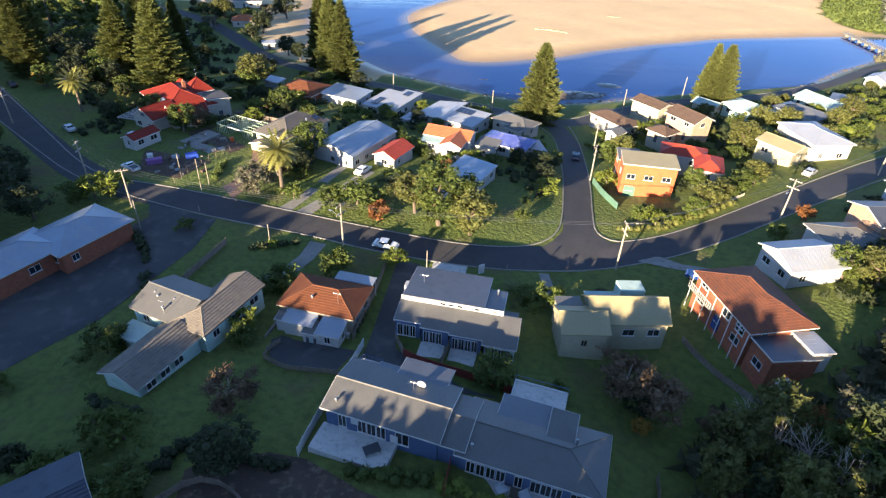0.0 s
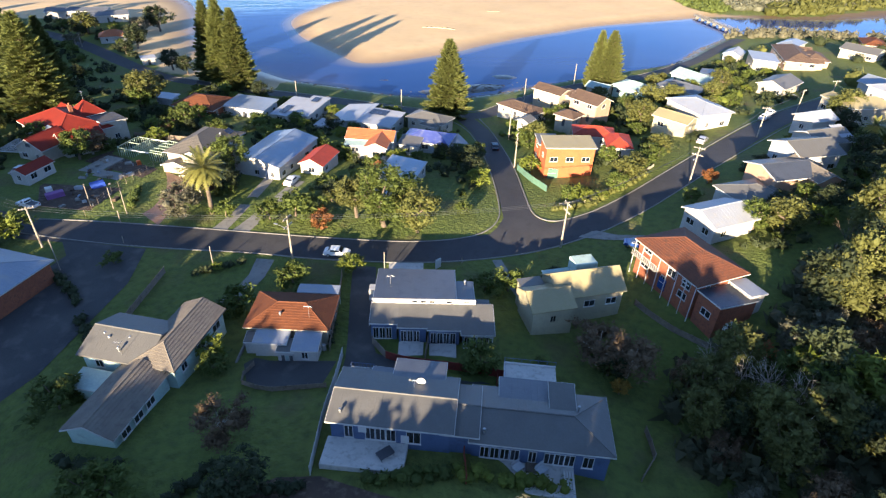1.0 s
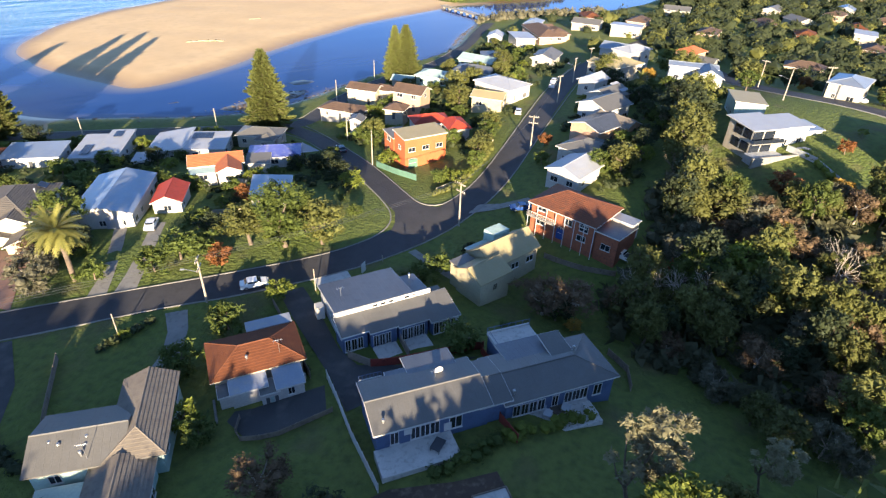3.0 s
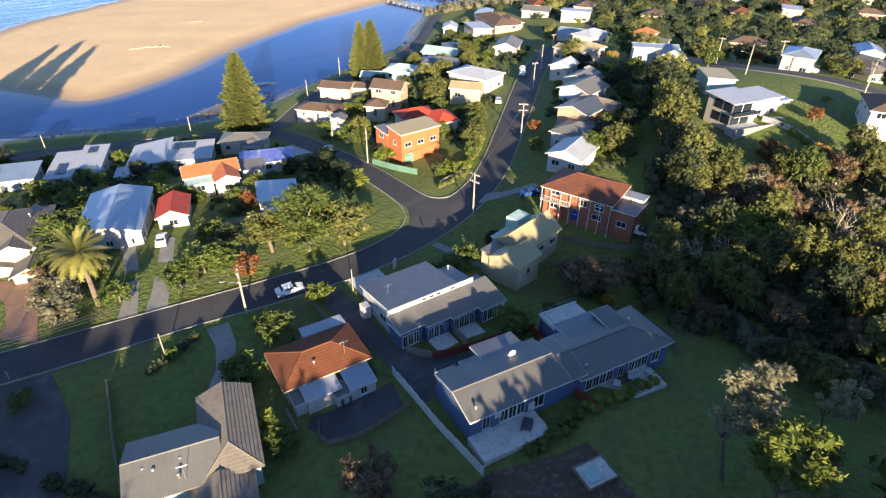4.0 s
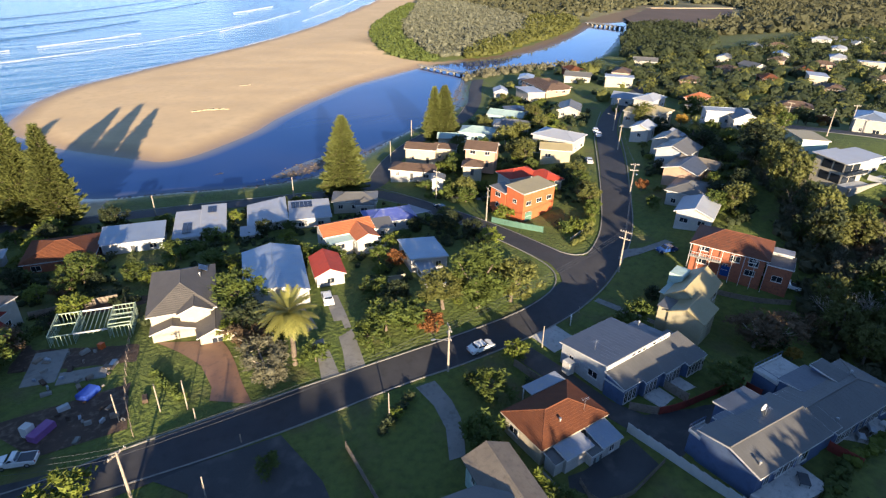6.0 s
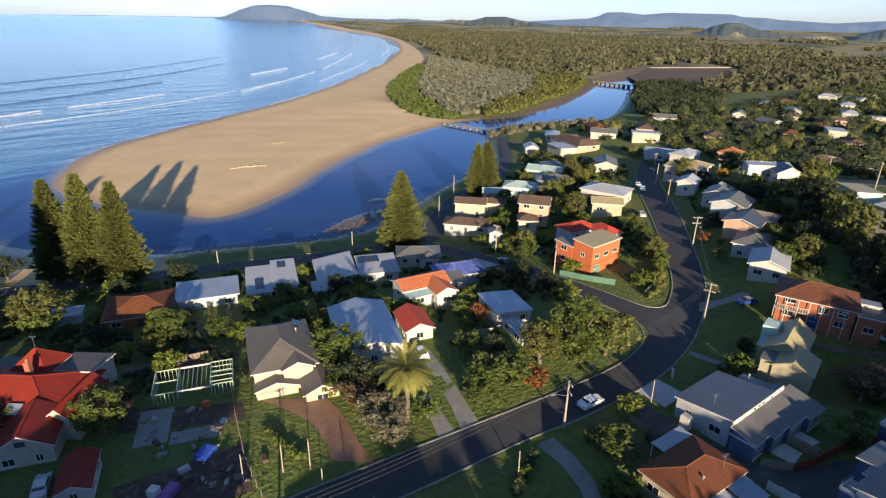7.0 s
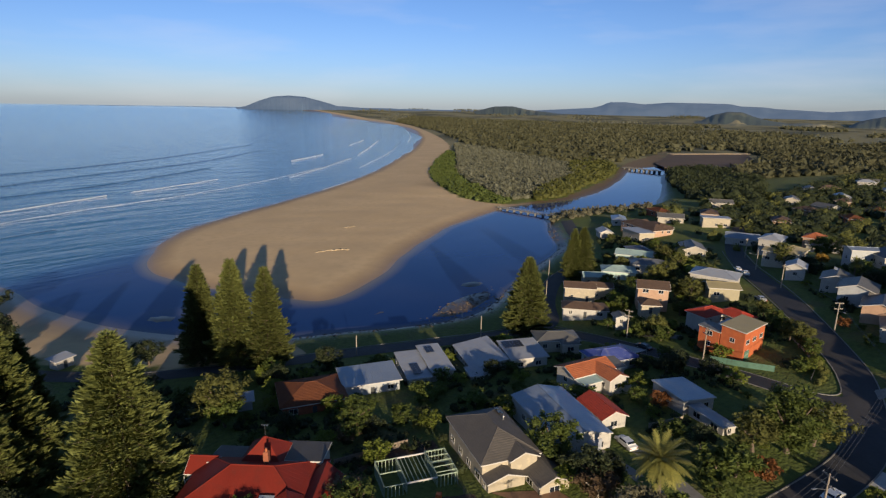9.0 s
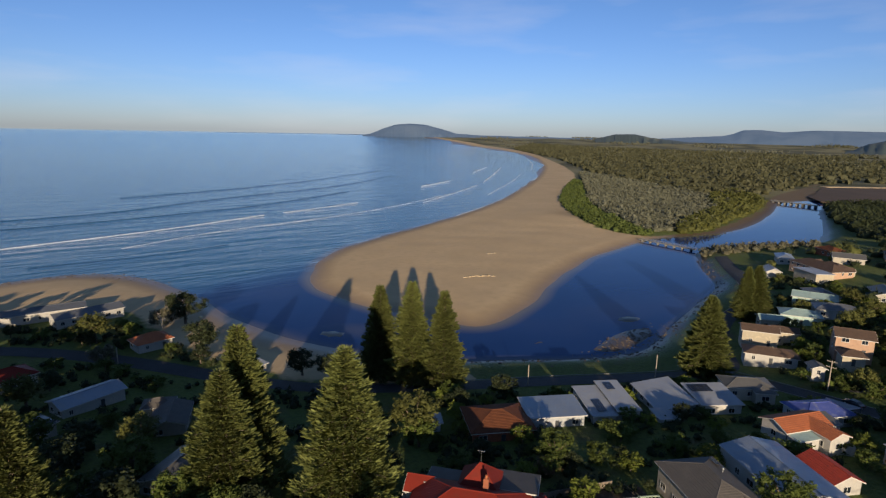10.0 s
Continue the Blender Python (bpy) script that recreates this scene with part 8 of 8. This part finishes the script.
block(hs, 0, 0, 0, 26.0, 12.0, 5.4, "hip", 20, "tile_brown", "wall_pink", "tile", storeys=2, sink=3)
for k in range(4):
    block(hs, -9.0 + 6 * k, -5.6, 90, 5.0, 4.6, 5.2, "gable", 28, "tile_brown", "wall_cream", "tile", storeys=2, over=0.3, sink=3)
simple(161, 205, 10, 7, 40, 3.2, "gable", 24, "metal_white", "wall_white", "metal", "white cottage with a steep pale roof by the lagoon", sink=2)
simple(196, 214, 14, 8, 30, 3.2, "hip", 20, "metal_zinc", "wall_white", "metal", "white house with a zinc roof by the lagoon", sink=2)
simple(128, 172, 13, 9, 50, 3.2, "hip", 18, "metal_blue", "wall_white", "metal", "white house with a slate-blue roof", sink=2)

# ---- hills on the horizon ----


def ridge(name, prof, dist, depth, material, label, rough=0.06, seed=1):
    """A far range: its skyline by bearing and elevation in degrees, with spurs and gullies on a sloping face, and a back."""
    rg4 = np.random.default_rng(seed)
    count = 220
    az = np.linspace(prof[0][0], prof[-1][0], count)
    el = np.interp(az, [q[0] for q in prof], [q[1] for q in prof])
    el = el + rough * 0.3 * np.convolve(rg4.normal(size=count + 4), np.ones(5) / 2.2, "valid") * np.sin(np.linspace(0, math.pi, count))
    spur = np.convolve(rg4.normal(size=count + 8), np.ones(9) / 3.0, "valid")
    cx, cy, cz = -103.0, 78.0, 71.0
    rows = ((-1.0, 0.0), (-0.75, 0.30), (-0.5, 0.56), (-0.25, 0.84), (0.0, 1.0), (0.4, 0.3))
    verts, faces = [], []
    for a, e, sp in zip(az, el, spur):
        s, c = math.sin(radians(a)), math.cos(radians(a))
        for dd, w in rows:
            r = dist + depth * (dd + 0.10 * sp * math.sin(w * math.pi))
            foot = float(horizon_lift(r * s, r * c)) - 2.0
            top = cz + dist * math.tan(radians(e))
            verts.append((cx + r * s, cy + r * c, foot + (top - foot) * w + rg4.normal() * 0.8 * (0.1 < w < 1)))
    k6 = len(rows)
    for i in range(count - 1):
        for k in range(k6 - 1):
            q = k6 * i + k
            faces.append((q, q + 1, q + k6 + 1, q + k6))
    return tagged(mesh_object(name, verts, faces, material, smooth=True), label, "hill", kind="structure")


# distance haze is put into these hill colours: bluish tones plus faint blue emission
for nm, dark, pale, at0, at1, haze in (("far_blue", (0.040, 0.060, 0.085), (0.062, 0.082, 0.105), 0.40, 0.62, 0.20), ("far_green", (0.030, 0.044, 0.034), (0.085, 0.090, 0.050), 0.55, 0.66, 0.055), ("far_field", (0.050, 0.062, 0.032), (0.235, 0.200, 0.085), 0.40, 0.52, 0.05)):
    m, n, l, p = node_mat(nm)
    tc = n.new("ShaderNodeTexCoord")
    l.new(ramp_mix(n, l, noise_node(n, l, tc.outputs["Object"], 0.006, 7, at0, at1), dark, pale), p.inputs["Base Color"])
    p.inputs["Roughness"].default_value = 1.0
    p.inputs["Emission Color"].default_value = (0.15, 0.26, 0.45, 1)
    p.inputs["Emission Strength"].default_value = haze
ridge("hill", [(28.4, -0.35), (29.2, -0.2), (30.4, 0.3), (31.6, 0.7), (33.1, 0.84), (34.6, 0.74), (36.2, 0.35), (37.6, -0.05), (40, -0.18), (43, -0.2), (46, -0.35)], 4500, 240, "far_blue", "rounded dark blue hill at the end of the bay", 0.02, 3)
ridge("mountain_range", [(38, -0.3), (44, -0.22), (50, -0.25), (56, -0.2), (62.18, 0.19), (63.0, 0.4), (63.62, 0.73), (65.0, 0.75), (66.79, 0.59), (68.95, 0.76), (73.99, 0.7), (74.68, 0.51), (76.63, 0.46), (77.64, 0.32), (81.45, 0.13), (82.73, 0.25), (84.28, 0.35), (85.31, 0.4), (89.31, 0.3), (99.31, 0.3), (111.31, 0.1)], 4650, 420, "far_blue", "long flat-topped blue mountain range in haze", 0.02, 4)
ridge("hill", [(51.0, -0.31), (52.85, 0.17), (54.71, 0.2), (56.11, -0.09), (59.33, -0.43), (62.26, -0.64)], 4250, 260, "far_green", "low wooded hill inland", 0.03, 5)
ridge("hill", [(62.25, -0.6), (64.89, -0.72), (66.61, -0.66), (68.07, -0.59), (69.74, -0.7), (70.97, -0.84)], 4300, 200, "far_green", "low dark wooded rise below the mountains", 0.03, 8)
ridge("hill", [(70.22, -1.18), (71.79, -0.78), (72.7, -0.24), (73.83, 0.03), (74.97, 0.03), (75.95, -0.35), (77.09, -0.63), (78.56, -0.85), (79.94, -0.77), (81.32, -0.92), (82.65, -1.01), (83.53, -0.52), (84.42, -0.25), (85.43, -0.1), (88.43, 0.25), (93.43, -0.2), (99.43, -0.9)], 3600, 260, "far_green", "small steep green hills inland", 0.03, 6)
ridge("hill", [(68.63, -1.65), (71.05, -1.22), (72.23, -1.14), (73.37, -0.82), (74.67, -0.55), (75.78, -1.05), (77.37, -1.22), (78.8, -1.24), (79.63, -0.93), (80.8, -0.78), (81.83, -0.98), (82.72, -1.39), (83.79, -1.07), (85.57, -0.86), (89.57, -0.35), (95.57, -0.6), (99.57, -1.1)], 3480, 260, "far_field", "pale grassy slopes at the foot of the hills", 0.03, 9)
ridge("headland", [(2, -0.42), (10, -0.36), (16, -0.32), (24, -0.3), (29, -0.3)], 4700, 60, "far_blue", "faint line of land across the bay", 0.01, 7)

# ---- garden shrubs and small trees round the houses ----
STREETS = np.concatenate([resample(q, 3.0) for q in (MAIN, [(26.5, 84), (33.3, 117), (36.6, 150), (35, 163)], [(-150, 312), (-110, 282), (-75, 236), (-42, 206.5), (-1, 182.5), (34, 163), (51, 170), (83, 187), (119, 192), (171, 229)],
                                                     [(160, 91), (140, 67), (137, 32), (128, 0)], [(-41, 120), (-40, 108), (-43, 99)], [(-6, 78), (-7, 56), (-4, 48)], [(-15, 114), (-25, 93)], [(-48, 92), (-52, 78), (-62, 58)], [(18, 217), (61, 198), (120, 212)])])
rg = random.Random(202)
CLEAR = FOOT + [(0.6, 63), (6, 61), (10, 59), (-4, 42), (4, 41), (12, 38), (19, 36), (-33, 66), (-35, 50), (22, 60), (32, 62), (48, 68), (49, 57), (-58, 82), (-68, 68), (-20, 128), (-20, 112), (-33, 134), (-41, 120), (-55, 118), (-50, 126), (-46, 105), (-52, 110), (-5, 36), (-1, 33), (-9, 38), (3, 33), (13, 30), (18, 29), (-14, 56), (-20, 56), (-22, 62), (-28, 53), (-26, 46), (-40, 100), (-44, 96), (-38, 95)]
for poly, count, kinds in (([(-58, 106), (-30, 100), (0, 92), (22, 92), (30, 120), (32, 150), (20, 166), (-10, 182), (-40, 200), (-60, 180)], 74, (bl_shrub, bl_lime, bl_shrub, bl_shrub, bl_dark, bl_lime)),
                           ([(40, 92), (70, 108), (110, 132), (150, 150), (170, 215), (120, 186), (84, 182), (54, 164), (42, 146)], 62, (bl_shrub, bl_shrub, bl_lime, bl_shrub, bl_olive, bl_lime)),
                           ([(52, 76), (80, 94), (120, 118), (132, 100), (128, 70), (96, 74), (70, 64), (56, 66)], 40, (bl_shrub, bl_dark, bl_shrub, bl_shrub, bl_lime)),
                           ([(-58, 48), (-20, 76), (20, 74), (40, 72), (40, 56), (24, 44), (20, 26), (-24, 28), (-44, 34)], 18, (bl_shrub, bl_shrub, bl_dark, bl_shrub)),
                           ([(-130, 225), (-110, 175), (-80, 118), (-62, 126), (-50, 190), (-70, 230), (-90, 300), (-126, 320)], 46, (bl_shrub, bl_dark, bl_shrub, bl_shrub, bl_shrub)),
                           ([(140, 30), (150, 90), (172, 100), (180, 50), (160, 10)], 16, (bl_olive, bl_green, bl_dark, bl_gold))):
    P = np.array(poly, float)
    lo, hi = P.min(0), P.max(0)
    done = 0
    while done < count:
        x, y = rg.uniform(lo[0], hi[0]), rg.uniform(lo[1], hi[1])
        if inside_distance(np.array([x]), np.array([y]), P)[0] < 0.5 or np.min(np.hypot(STREETS[:, 0] - x, STREETS[:, 1] - y)) < 6.2 or any((x - a) ** 2 + (y - b) ** 2 < 56 for a, b in CLEAR):
            continue
        q = rg.choice(kinds)
        plant(q, x, y, rg.uniform(0.45, 1.35) if q in (bl_shrub, bl_lime) else rg.uniform(0.28, 0.62), sink=0.1)
        done += 1


# low dark shrubbery that fills the yards between houses, fences and streets
FEET = np.array(CLEAR, float)


def yard(x, y):
    near_street = np.min(np.hypot(STREETS[:, 0][None] - x[:, None], STREETS[:, 1][None] - y[:, None]), axis=1)
    near_house = np.min(np.hypot(FEET[:, 0][None] - x[:, None], FEET[:, 1][None] - y[:, None]), axis=1)
    patch = np.sin(x * 0.21 + 1.7 * np.sin(y * 0.13)) * np.sin(y * 0.19 + 0.6)
    return (near_street > 6.4) & (near_house > 7.0) & (patch > -0.25)


wood_patch("shrubbery", [(-58, 122), (-30, 112), (0, 106), (22, 100), (30, 120), (32, 150), (20, 166), (-10, 180), (-40, 198), (-60, 180)], 2.3, 0.8, "leaf_dark", 71, "low dark shrubbery filling back yards between fences", 26, 1300, 0.3, keep=yard)
wood_patch("shrubbery", [(40, 92), (70, 108), (110, 132), (150, 150), (170, 215), (120, 186), (84, 182), (54, 164), (42, 146)], 2.5, 0.95, "leaf_dark", 72, "low dark shrubbery between the houses on the point", 26, 1400, 0.3, keep=yard)
wood_patch("shrubbery", [(52, 76), (80, 94), (120, 118), (132, 100), (128, 70), (96, 74), (70, 64), (56, 66)], 2.4, 0.95, "leaf_dark", 73, "low dark shrubbery behind the hill street", 26, 1100, 0.3, keep=yard)
wood_patch("shrubbery", [(-128, 225), (-110, 178), (-84, 124), (-62, 130), (-52, 190), (-70, 230), (-90, 300), (-126, 320)], 2.6, 0.95, "leaf_dark", 74, "low dark shrubbery under the tall pines", 26, 1400, 0.3, keep=yard)
